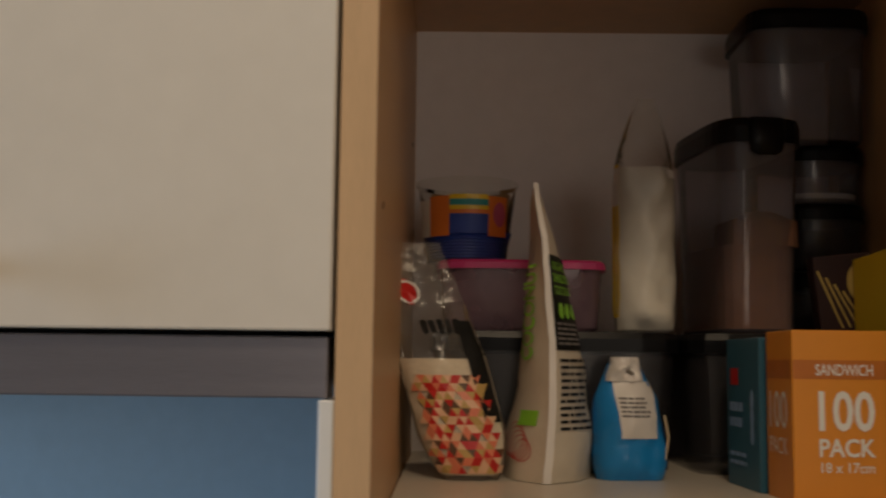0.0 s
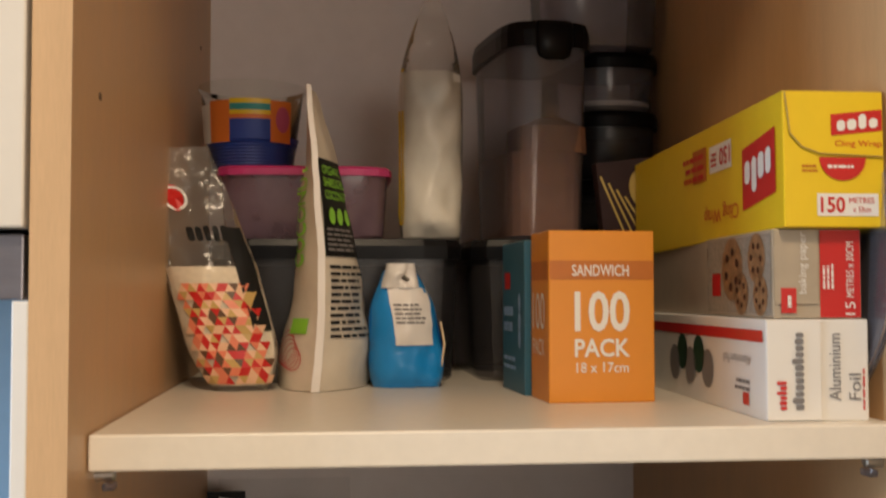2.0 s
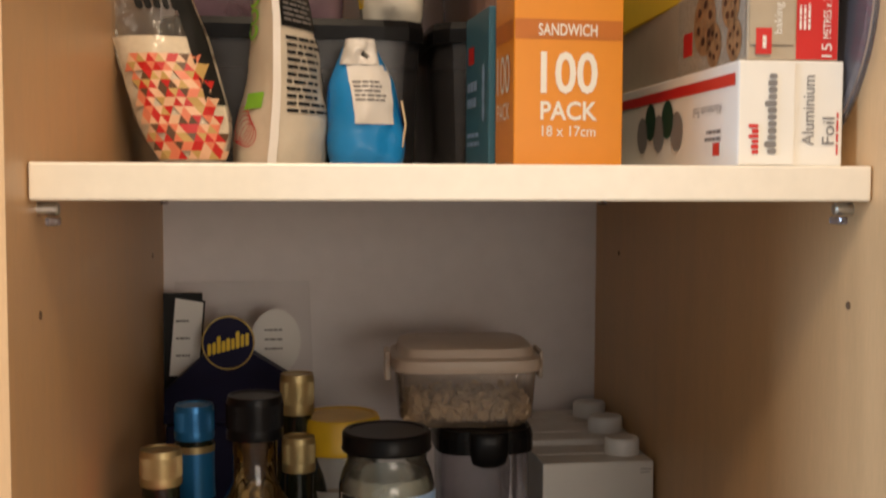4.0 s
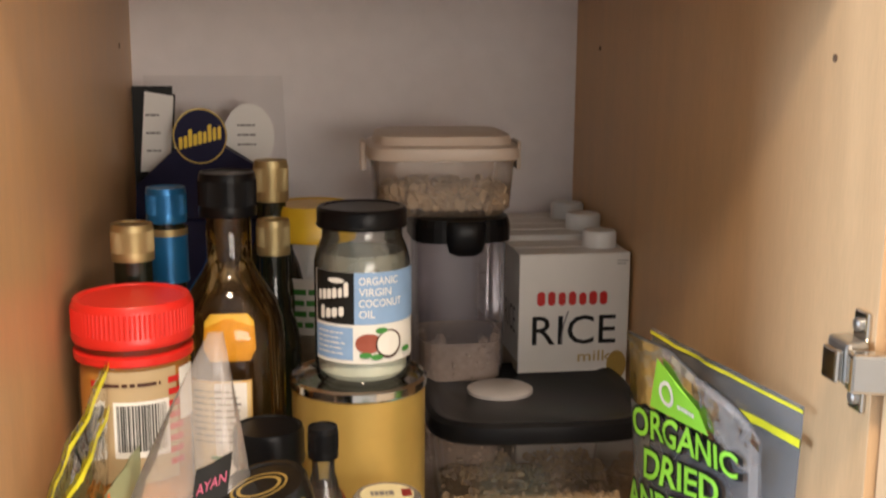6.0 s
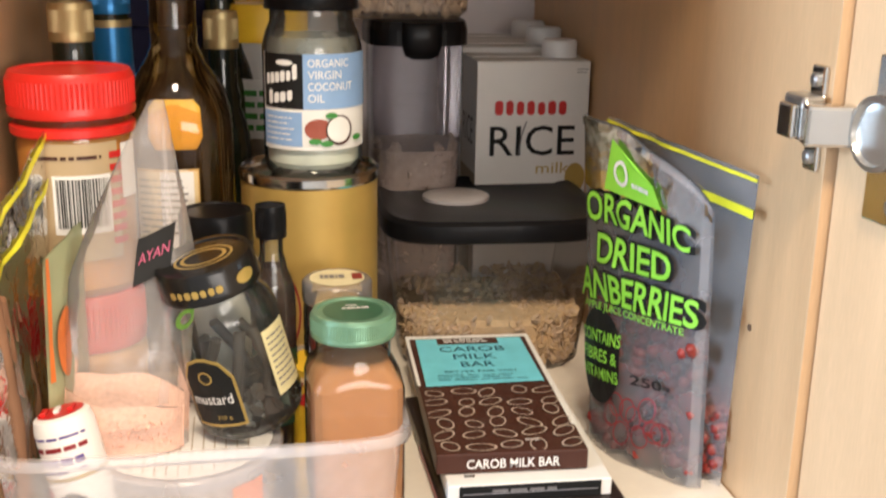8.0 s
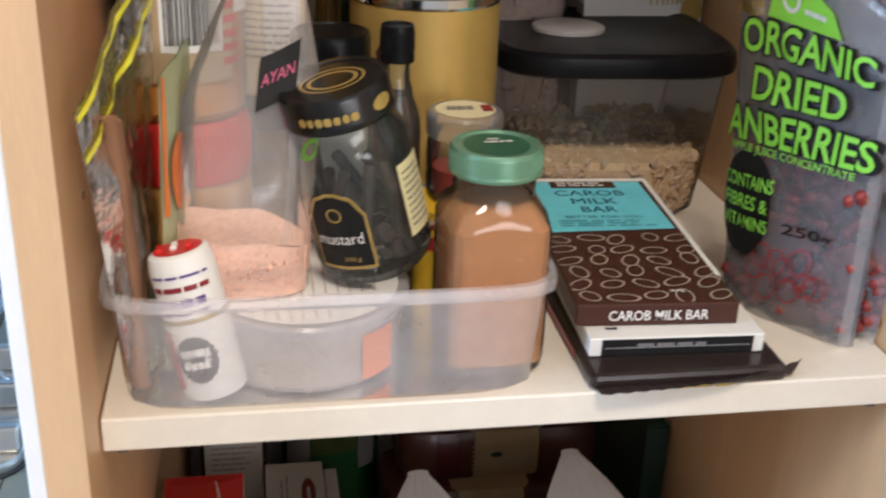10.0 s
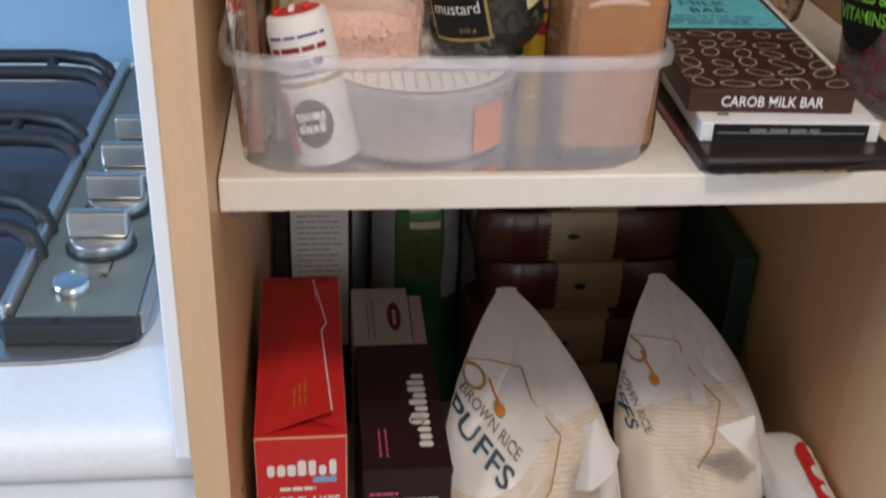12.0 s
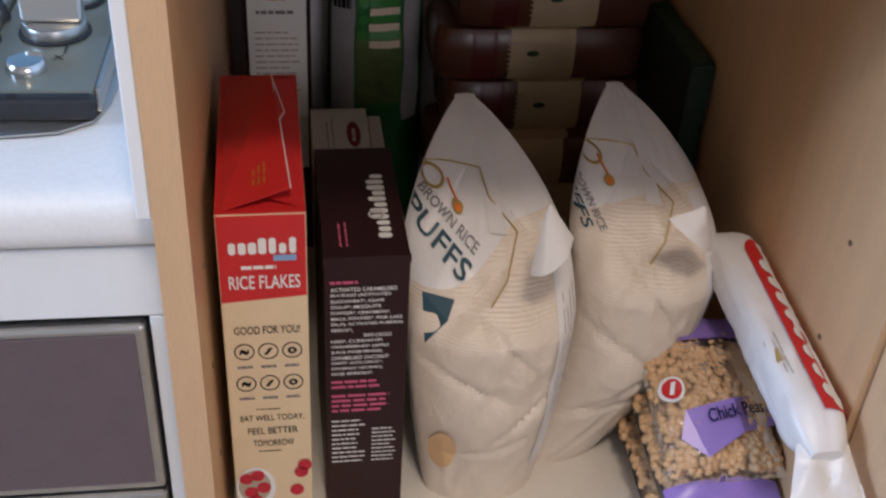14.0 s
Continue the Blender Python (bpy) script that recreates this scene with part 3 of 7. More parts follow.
for x, y in ((-0.092, 0.176), (-0.089, 0.229), (-0.087, 0.279), (-0.085, 0.328)):
    k = thing("hob_knob", pose(x, y, HZ + 0.0187, 0, 0, -1.5), "brushed steel control knob with a raised grip on the hob", "knob", "hob control knobs")
    part("collar", loft([(0.0225, 0.0225, 0), (0.0225, 0.0225, 0.0012), (0.0210, 0.0210, 0.0016)], 32), IRON, k, "black collar under the knob", True)
    part("skirt", loft([(0.0200, 0.0200, 0.0017), (0.0205, 0.0205, 0.0060), (0.0195, 0.0195, 0.0085), (0.0175, 0.0175, 0.0092)], 36), STEEL, k, "", True)
    bm = cuboid(-0.0192, 0.0192, -0.0055, 0.0050, 0.0094, 0.0262, 0.0022)
    for v in bm.verts:
        v.co.y *= 1.35 - 0.6 * (v.co.z - 0.0094) / 0.0168
    part("grip", bm, STEEL, k)
ig = tagged(part("ignition_button", loft([(0.0120, 0.0120, 0), (0.0120, 0.0120, 0.005), (0.0105, 0.0105, 0.0072), (0.0070, 0.0070, 0.0080)], 28), CHROME, None, "", True), "round chrome push button on the hob", "button")
ig.matrix_basis = pose(-0.101, 0.122, HZ + 0.0186)
words("x", lambda u, v, o=0: Vector((u, v, 0.0187 + o)), -0.018, 0.062, 0.006, INK, hob)
part("scale_line", cuboid(-0.0165, -0.0155, 0.068, 0.14, 0.0186, 0.0190), INK, hob)
part("cap_hole", loft([(0.003, 0.003, 0.0190), (0.003, 0.003, 0.0193)], 12, at=(-0.036, 0.012)), GAP, hob)
part("burner_pan", cuboid(-0.56, -0.0705, 0.012, 0.42, 0.0043, 0.0064, 0.001), mat("dark_steel_pan", (0.13, 0.135, 0.15), 0.30, 0.7), hob)
for y in (0.20, 0.335, 0.47):
    g = thing("pan_support", pose(-0.192, y, HZ), "black cast iron pan support over a gas burner", "pan support", "pan supports")
    for dy in (-0.020, 0.020):
        tube("support_arm", [(-0.10, dy, 0.033), (0.020, dy * 1.0, 0.033), (0.046, dy * 0.9 - 0.006, 0.0325), (0.058, dy * 0.8 - 0.014, 0.029), (0.063, dy * 0.8 - 0.020, 0.020), (0.064, dy * 0.8 - 0.022, 0.0066)], 0.0062, IRON, g)
    tube("support_bar", [(0.012, -0.020, 0.031), (0.012, 0.020, 0.031)], 0.0042, IRON, g)
for y in (0.262, 0.415):
    g = thing("gas_burner", pose(-0.255, y, HZ + 0.0065), "round gas burner with a black cap and a brass ring", "burner", "gas burners")
    part("burner_ring", loft([(0.040, 0.040, 0), (0.038, 0.038, 0.007), (0.030, 0.030, 0.010)], 32), GOLD, g, "", True)
    part("burner_cap", loft([(0.030, 0.030, 0.0102), (0.031, 0.031, 0.015), (0.026, 0.026, 0.019)], 32), IRON, g, "", True)

# ---- top shelf ----


def carton(name, m, w, d, h, material, label, category, bevel=0.0008):
    """A card box: its front left bottom corner at m."""
    t = thing(name, m, label, category)
    part("card_body", cuboid(0, w, 0, d, 0, h, bevel), material, t)
    return t


# foil box
w, d, h = 0.0565, 0.30, 0.0545
foil = carton("foil_box", pose(0.350, 0.037, Z1, 0, 0, -1.5), w, d, h, WHITE, "long white card box of aluminium foil lying on the shelf", "box")
f = front()
part("end_flap", cuboid(0.0, 0.030, -0.0012, -0.0002, 0.0005, h - 0.0005, 0.0005), WHITE, foil, "glued white end flap")
g = lambda u, v, o=0: Vector((u, -0.0012 - o, v))
words("Aluminium", turned(f), 0.029, -0.0375, 0.0066, DIMINK, foil, 0.036)
words("Foil", turned(f), 0.0185, -0.0485, 0.0066, DIMINK, foil, 0.014)
bars(turned(f), 0.006, 0.034, -0.0545, -0.0525, 1, RED, foil, 3)
marks(turned(g), 0.006, 0.022, -0.0105, -0.0050, RED, foil, 4, n=6)
marks(turned(g), 0.006, 0.048, -0.0200, -0.0135, DIMINK, foil, 5, n=12)
L = lefts(0)
patch("red_stripe", L, -0.26, -0.004, 0.042, 0.0485, RED, foil)
words("Aluminium Foil", turned(L, 2), 0.045, -0.031, 0.0055, DIMINK, foil, 0.046)
bars(turned(L, 2), 0.024, 0.05, -0.021, -0.013, 2, DIMINK, foil, 6)
patch("red_mark", L, -0.036, -0.026, 0.006, 0.013, RED, foil)
for i in range(5):
    disc("printed_vegetable", L, -0.10 - 0.018 * i, 0.022 + 0.008 * (i % 2), 0.012, 0.012, DKGREEN if i % 2 else DIMINK, foil)

# baking paper box
w, d, h = 0.049, 0.30, 0.0485
bake = carton("baking_paper_box", pose(0.3555, 0.040, Z1 + 0.0549, 0, 0, -2.0), w, d, h, TAN, "long taupe and red card box of baking paper", "box")
patch("red_field", f, 0.026, w - 0.0006, 0.0006, h - 0.0006, RED, bake, 0.0003)
patch("taupe_flap", f, 0.0008, 0.0245, 0.008, h - 0.0008, TAN, bake, 0.0011)
words("baking paper", turned(f), 0.030, -0.0165, 0.0055, PAPER, bake, 0.033, o=0.0015)
patch("red_tag", f, 0.004, 0.0125, 0.003, 0.0165, RED, bake, 0.0014)
bars(turned(f), 0.006, 0.014, -0.0105, -0.0065, 1, PAPER, bake, 7, 0.0018)
words("15", turned(f), 0.0055, -0.0425, 0.0055, PAPER, bake, 0.007)
words("METRES x 30CM", turned(f), 0.0265, -0.0425, 0.0042, PAPER, bake, 0.030)
bars(turned(f), 0.016, 0.032, -0.034, -0.027, 3, PAPER, bake, 8)
patch("photo_field", L, -0.115, -0.002, 0.002, h - 0.002, GREYPOW, bake, 0.0003)
for x, z, r in ((-0.024, 0.0335, 0.0140), (-0.018, 0.0125, 0.0115), (-0.066, 0.028, 0.0190), (-0.050, 0.0135, 0.0125)):
    disc("printed_biscuit", L, x, z, r, r, mat("biscuit_print", (0.30, 0.17, 0.08), 0.5, vary=0.5, scale=140), bake, 0.0006)
    for k in range(6):
        a = k * 1.05 + x * 90
        disc("printed_chip", L, x + r * 0.55 * math.cos(a), z + r * 0.55 * math.sin(a), r * 0.17, r * 0.14, CHOC, bake, 0.0009, 8)
patch("red_tag", L, -0.105, -0.088, 0.012, 0.026, RED, bake)

# cling wrap box
w, d, h = 0.0560, 0.30, 0.0735
cling = carton("cling_wrap_box", pose(0.3585, 0.030, Z1 + 0.1040, 0, 0, -0.5), w, d, h, YELLOW, "long yellow card box of cling wrap on top of two boxes", "box")
cling.matrix_basis = pose(0.3585, 0.030, Z1 + 0.1038, -1.0, 0, -0.5)
flap = [(0.0008, h - 0.0008), (0.0035, 0.050), (0.010, 0.043), (0.020, 0.0395), (w - 0.001, 0.038), (w - 0.001, h - 0.0008)]
blob("tuck_flap", f, flap, YELLOW, cling, 0.0012)
tube("flap_edge", [(u, -0.0013, v) for u, v in flap[:-1]], 0.0004, GOLDINK, cling)
blob("logo_shape", f, [(0.026, 0.049), (0.0545, 0.052), (0.0545, 0.0635), (0.026, 0.0605)], RED, cling, 0.0016)
marks(lambda u, v, o=0: f(u, v + 0.1 * (u - 0.04), o), 0.0285, 0.0525, 0.0525, 0.0605, PAPER, cling, 17, 0.0019, 4)
words("Cling Wrap", f, 0.041, 0.0445, 0.0042, RED, cling, 0.026, 0.0017)
bm = bmesh.new()
pts = [(0.0325 + 0.013 * math.cos(a), 0.0375 + 0.0125 * math.sin(a)) for a in [math.pi + math.pi * i / 16 for i in range(17)]]
blob("red_half_disc", f, pts, RED, cling, 0.0007)
bars(f, 0.024, 0.041, 0.031, 0.034, 1, PAPER, cling, 9, 0.001)
patch("white_tag", f, 0.018, 0.052, 0.006, 0.018, PAPER, cling, 0.0006, label="white quantity tag")
words("150", f, 0.0265, 0.012, 0.0085, RED, cling, 0.0135, 0.0010, 0.02)
words("METRES", f, 0.0425, 0.0143, 0.0030, RED, cling, 0.014, 0.0010)
words("x 33cm", f, 0.0425, 0.0095, 0.0030, RED, cling, 0.010, 0.0010)
bars(f, 0.010, 0.019, 0.029, 0.034, 2, AMBER, cling, 10)
up = turned(L, 2)
blob("logo_shape", L, [(-0.010, 0.020), (-0.010, 0.056), (-0.060, 0.050), (-0.060, 0.014)], RED, cling)
marks(lambda u, v, o=0: up(u, v + 0.12 * (u - 0.035), o), 0.014, 0.056, -0.044, -0.024, PAPER, cling, 17, 0.0010, 4)
words("Cling Wrap", up, 0.098, -0.017, 0.012, RED, cling, 0.062, 0.0007)
patch("white_tag", L, -0.118, -0.078, 0.043, 0.060, PAPER, cling)
words("150", up, 0.089, -0.0515, 0.011, RED, cling, 0.019, 0.0007, 0.02)
bars(up, 0.104, 0.116, -0.056, -0.046, 3, RED, cling, 11, 0.0007)
patch("red_tag", L, -0.152, -0.124, 0.040, 0.062, AMBER, cling)
bars(up, 0.13, 0.178, -0.060, -0.040, 3, RED, cling, 12)

# dish lid leaning on the side
lid = thing("dish_lid", pose(W - 0.0035, 0.100, Z1 + 0.085, 0, -87, 0), "grey translucent plastic lid standing on edge against the side", "lid")
part("plate", loft([(0.0795, 0.0795, -0.001), (0.0795, 0.0795, 0.001), (0.076, 0.076, 0.002), (0.060, 0.060, 0.0025)], 48), GREYPL, lid, "", True)
part("rim", loft([(0.0797, 0.0797, -0.002), (0.085, 0.085, -0.002), (0.086, 0.086, 0.0005), (0.085, 0.085, 0.0020), (0.0797, 0.0797, 0.0022)], 48, False, False), GREYPL, lid, "thicker rolled rim", True)

# sandwich bag box and a blue one behind it
w, d, h = 0.0690, 0.048, 0.1085
sand = carton("sandwich_bag_box", pose(0.2540, 0.148, Z1, 0, 0, 3), w, d, h, ORANGE, "orange card box of sandwich bags standing upright", "box")
patch("amber_band", f, 0.0006, w - 0.0006, 0.0775, 0.0895, AMBER, sand, 0.0003)
words("SANDWICH", f, 0.0335, 0.0833, 0.0072, PAPER, sand, 0.037, bold=0.012)
words("100", f, 0.0345, 0.0575, 0.0255, PAPER, sand, 0.036, bold=0.02)
words("PACK", f, 0.0345, 0.0345, 0.0115, PAPER, sand, 0.036, bold=0.02)
words("18 x 17cm", f, 0.0345, 0.0222, 0.0064, PAPER, sand, 0.034, bold=0.006)
patch("amber_band", L, -0.046, -0.002, 0.0775, 0.0895, AMBER, sand, 0.0003)
words("100", L, -0.024, 0.0575, 0.024, PAPER, sand, 0.032)
words("PACK", L, -0.024, 0.0345, 0.0105, PAPER, sand, 0.032)
snap = carton("snap_seal_bag_box", pose(0.2480, 0.202, Z1, 0, 0, 3), 0.068, 0.072, 0.105, TEAL, "dark teal card box of snap seal bags", "box")
patch("red_tag", L, -0.062, -0.044, 0.072, 0.084, RED, snap)
bars(L, -0.064, -0.026, 0.040, 0.062, 2, PALEBLUE, snap, 13, fill=0.6)
bars(L, -0.064, -0.016, 0.014, 0.026, 2, PALEBLUE, snap, 14)
for k in range(3):
    disc("printed_drop", L, -0.014, 0.062 - 0.012 * k, 0.004, 0.007, PALEBLUE, snap)


def lidded_box(name, m, rx, ry, h, lid_h, body, lidm, label, p=7, taper=0.94, tab=True, fill=None, fill_h=0.0, rim=0.003):
    """A lidded storage container, its base's middle at m."""
    t = thing(name, m, label, "container")
    q = h - lid_h
    part("tub", loft([(rx * taper * 0.96, ry * taper * 0.96, 0, p), (rx * taper, ry * taper, 0.003, p), (rx, ry, q, p)], 48, True, False), body, t, "", True)
    lo = part("lid", loft([(rx + rim, ry + rim, q - lid_h * 0.35, p), (rx + rim, ry + rim, q + lid_h * 0.5, p), (rx + rim * 0.4, ry + rim * 0.4, h - 0.0008, p), (rx * 0.9, ry * 0.9, h, p), (rx * 0.86, ry * 0.86, h - 0.0015, p)], 48), lidm, t)
    if tab:
        part("lid_tab", loft([(rx * 0.20, 0.002, q - lid_h * 1.05, 2.4), (rx * 0.36, 0.004, q - lid_h * 0.85, 2.4), (rx * 0.42, 0.006, q - lid_h * 0.3, 2.6), (rx * 0.43, 0.007, h - 0.004, 2.6), (rx * 0.40, 0.005, h - 0.001, 2.6)], 32, at=(0, -ry - rim + 0.001)), lidm, lo, "", True)
    if fill:
        k = taper + (1 - taper) * fill_h / q
        part("filling", loft([(rx * taper - 0.002, ry * taper - 0.002, 0.0045, p), (rx * k - 0.002, ry * k - 0.002, fill_h, p)], 40), fill, t)
    return t


lidded_box("storage_box", pose(0.122, 0.425, Z1), 0.098, 0.105, 0.112, 0.012, DARKPL, BLACK, "large dark grey plastic storage box with a black lid", 9, 0.95, False)
lidded_box("storage_box", pose(0.318, 0.425, Z1), 0.090, 0.105, 0.112, 0.012, DARKPL, BLACK, "dark grey plastic storage box carrying tubs on its black lid", 9, 0.95, False)
ZB = Z1 + 0.1125
lidded_box("pink_lid_tub", pose(0.096, 0.408, ZB), 0.068, 0.066, 0.0585, 0.006, MAUVE, PINK, "mauve plastic tub with a pink lid on the storage box", 7, 0.95, False)

# tub of cake cases
ct = thing("cake_case_tub", pose(0.0510, 0.402, ZB + 0.0588) @ Matrix.Diagonal((1.10, 1.10, 1.16, 1)), "clear tub of bright blue and rainbow paper cake cases", "tub")
part("clear_cup", loft([(0.031, 0.031, 0), (0.0385, 0.0385, 0.056), (0.0405, 0.0405, 0.058), (0.0405, 0.0405, 0.061)], 48, True, False), GLASS, ct, "", True)
CASEBLUE = mat("royal_blue_paper", (0.02, 0.06, 0.34), 0.5)
rings = []
for i in range(10):
    rings += [(0.0290 + 0.0006 * i, 0.0290 + 0.0006 * i, 0.002 + 0.0022 * i), (0.0300 + 0.0006 * i, 0.0300 + 0.0006 * i, 0.0031 + 0.0022 * i)]
part("paper_case_stack", loft(rings, 40), CASEBLUE, ct)
rc = lambda u, v, o=0: round_(0.0335 + 0.115 * v)(u, v, o + 0.0006)
for (v0, v1, m_) in ((0.020, 0.034, CASEBLUE), (0.034, 0.037, ORANGEINK), (0.037, 0.040, YELLOW), (0.040, 0.0445, mat("teal_stripe", (0.03, 0.30, 0.30), 0.5)), (0.0445, 0.048, YELLOW)):
    patch("rainbow_stripe", rc, -0.014, 0.016, v0, v1, m_, ct, 0.0002, (8, 1))
patch("orange_label", rc, -0.032, -0.014, 0.018, 0.047, ORANGEINK, ct, 0.0002, (8, 2))
patch("orange_label", rc, 0.016, 0.034, 0.018, 0.047, ORANGEINK, ct, 0.0002, (8, 2))
disc("printed_cake", rc, 0.026, 0.034, 0.006, 0.009, PINKINK, ct, 0.0006)
patch("barcode_field", rc, -0.046, -0.032, 0.018, 0.045, PAPER, ct, 0.0002, (6, 2))

# bag of flour
H = 0.198
wid = lambda t: 0.0262 * (1 - 0.10 * max(0, 1 - t / 0.10)) if t < 0.62 else 0.0262 - 0.0195 * ((t - 0.62) / 0.38) ** 1.6
thk = lambda t: 0.024 * min(1, 0.6 + t * 6) if t < 0.62 else 0.024 * max(0.05, 1 - (t - 0.62) / 0.34)
fb = bag_surface(wid, thk, H, lambda t: (0.006 * max(0, t - 0.7), 0.0, H * t), 0.0050, 2, 0.55, 40)
flour = thing("flour_bag", pose(0.1985, 0.362, ZB, 0, 0, 0), "clear film bag of white flour with a crumpled top", "bag")
bag("film", fb, FILM, flour, nu=24, nv=40)
bag("flour", fb, POWDER, flour, 0.01, 0.69, inset=0.012, cap=True)
gf = flat(fb, wid, H)
patch("gold_label_edge", gf, -0.0265, -0.0225, 0.012, 0.140, YELLOW, flour, 0.0012, (1, 14))
patch("white_label_edge", gf, -0.0272, -0.0225, 0.105, 0.137, PAPER, flour, 0.0016, (1, 6))
patch("white_clip", gf, 0.017, 0.024, 0.128, 0.135, PAPER, flour, 0.002)

# tall powder container and the stack beside it
tall = lidded_box("tall_dry_food_container", pose(0.291, 0.425, ZB, 0, 0, 8), 0.0375, 0.068, 0.182, 0.016, GREYPL, BLACK, "tall grey plastic container half full of brown powder, black lid", 4.2, 0.92, True, COCOA, 0.075)
part("powder_drift", loft([(0.030, 0.030, 0.074, 5), (0.029, 0.03, 0.096, 5), (0.012, 0.02, 0.104, 3)], 24, at=(0.004, -0.034)), COCOA, tall)
z = ZB
for hh, fm in ((0.058, None), (0.0605, None), (0.052, POWDER)):
    lidded_box("round_tub", pose(0.3715, 0.458, z), 0.0395, 0.0395, hh, 0.011, DARKPL if fm is None else GREYPL, BLACK, "small smoky plastic tub with a black lid, stacked", 2.6, 0.95, False, fm, 0.009)
    z += hh + 0.0006
lidded_box("large_tub", pose(0.3545, 0.450, z), 0.053, 0.055, 0.118, 0.014, GREYPL, BLACK, "large smoky plastic tub with a black lid on the stack", 5, 0.95, False)

# biscuit packet with gold stripes
ch = carton("biscuit_packet", pose(0.336, 0.335, ZB, 0, -6, -4), 0.046, 0.020, 0.062, BROWN, "dark brown biscuit packet with gold stripes behind the boxes", "packet")
for k in range(4):
    blob("gold_stripe", f, [(0.002 + 0.006 * k, 0.050 - 0.006 * k), (0.0035 + 0.006 * k, 0.051 - 0.006 * k), (0.018 + 0.006 * k, 0.003), (0.0165 + 0.006 * k, 0.003)], GOLDINK, ch)
disc("gold_disc", f, 0.034, 0.038, 0.009, 0.015, GOLDINK, ch)

# bag with a triangle pattern
H = 0.176
wid = lambda t: 0.0335 * (1 - 0.42 * max(0, 1 - t / 0.22) ** 2) - 0.016 * max(0, t - 0.50)
thk = lambda t: 0.002 + 0.020 * math.sin(math.pi * min(1, 0.12 + t * 1.15)) ** 0.8 if t < 0.75 else 0.0035
fb = bag_surface(wid, thk, H, lambda t: (0.007 - 0.052 * t ** 1.15, 0.012 * t, H * t), 0.0048, 5, freq=36)
conf = thing("chocolate_drops_bag", pose(0.047, 0.268, Z1 + 0.0005, 0, 0, -4), "clear pouch with an orange and gold triangle pattern", "bag")
bag("film", fb, FILM, conf)
bag("drop_heap", fb, FLAKE, conf, 0.02, 0.50, inset=0.012, cap=True)
gf = flat(fb, wid, H)
rnd = random.Random(4)
for colour, keep in ((RED, 0), (mat("coral_print", (0.75, 0.22, 0.12), 0.45), 1), (mat("mustard_print", (0.55, 0.36, 0.12), 0.45), 2), (mat("umber_print", (0.12, 0.06, 0.03), 0.5), 3), (mat("peach_print", (0.80, 0.50, 0.32), 0.45), 4)):
    bm = bmesh.new()
    rr = random.Random(9)
    a = 0.0068
    for j in range(12):
        for i in range(8):
            for up_ in (0, 1):
                pick = rr.choice((0, 0, 1, 1, 2, 2, 3, 4, 4, 4, 9))
                if pick != keep:
                    continue
                x = -0.028 + i * a + (j % 2) * a / 2
                y = 0.005 + j * a * 0.87
                if abs(x + a / 2) > 0.026:
                    continue
                tri = [(x, y), (x + a, y), (x + a / 2, y + a * 0.87)] if up_ else [(x + a / 2, y + a * 0.87), (x + a, y), (x + a * 1.5, y + a * 0.87)]
                bm.faces.new([bm.verts.new(gf(u, v, 0.0014)) for u, v in tri])
    part("triangle_print", bm, colour, conf)
disc("red_badge", gf, -0.010, 0.138, 0.006, 0.010, RED, conf, 0.0014)
ring("badge_rim", gf, -0.010, 0.138, 0.008, 0.001, PAPER, conf, 0.0018)
marks(gf, -0.008, 0.022, 0.106, 0.122, INK, conf, 15, 0.0014, 5, "dark_lettering")
part("dark_panel", grid(lambda s, t: fb(s, t, -1, 0.0012), 0.62, 0.97, 0.24, 0.66, 5, 14), INK, conf, "dark printed side", True)

# coconut pouch seen edge on
H = 0.222
wid = lambda t: 0.060 - 0.004 * t - 0.030 * max(0, t - 0.80) / 0.2
thk = lambda t: 0.0010 + 0.0365 * min(1, 0.86 + 1.2 * t) * max(0, 1 - t) ** 0.95
fb = bag_surface(wid, thk, H, lambda t: (0.0, 0.004 * math.sin(5 * t) + 0.002 * t - 0.006 * max(0, t - 0.8) / 0.2, H * t), 0.0030, 7, 0.95, 30)
coco = thing("coconut_pouch", pose(0.111, 0.300, Z1 + 0.0005, 0, 0, -94), "pale cream pouch of shredded coconut with green lettering", "bag")
bag("film", fb, mat("cream_coconut_film", (0.68, 0.61, 0.50), 0.36, vary=0.12, scale=45, bump=0.0012), coco)
part("side_seam", grid(lambda s, t: fb(1, t, -1, 0) + Vector((0.0012, s * (0.0030 - 0.0012 * t), 0)), -1, 1, 0, 1.0, 2, 24), PUFFWHITE, coco, "pale heat-sealed side seam")
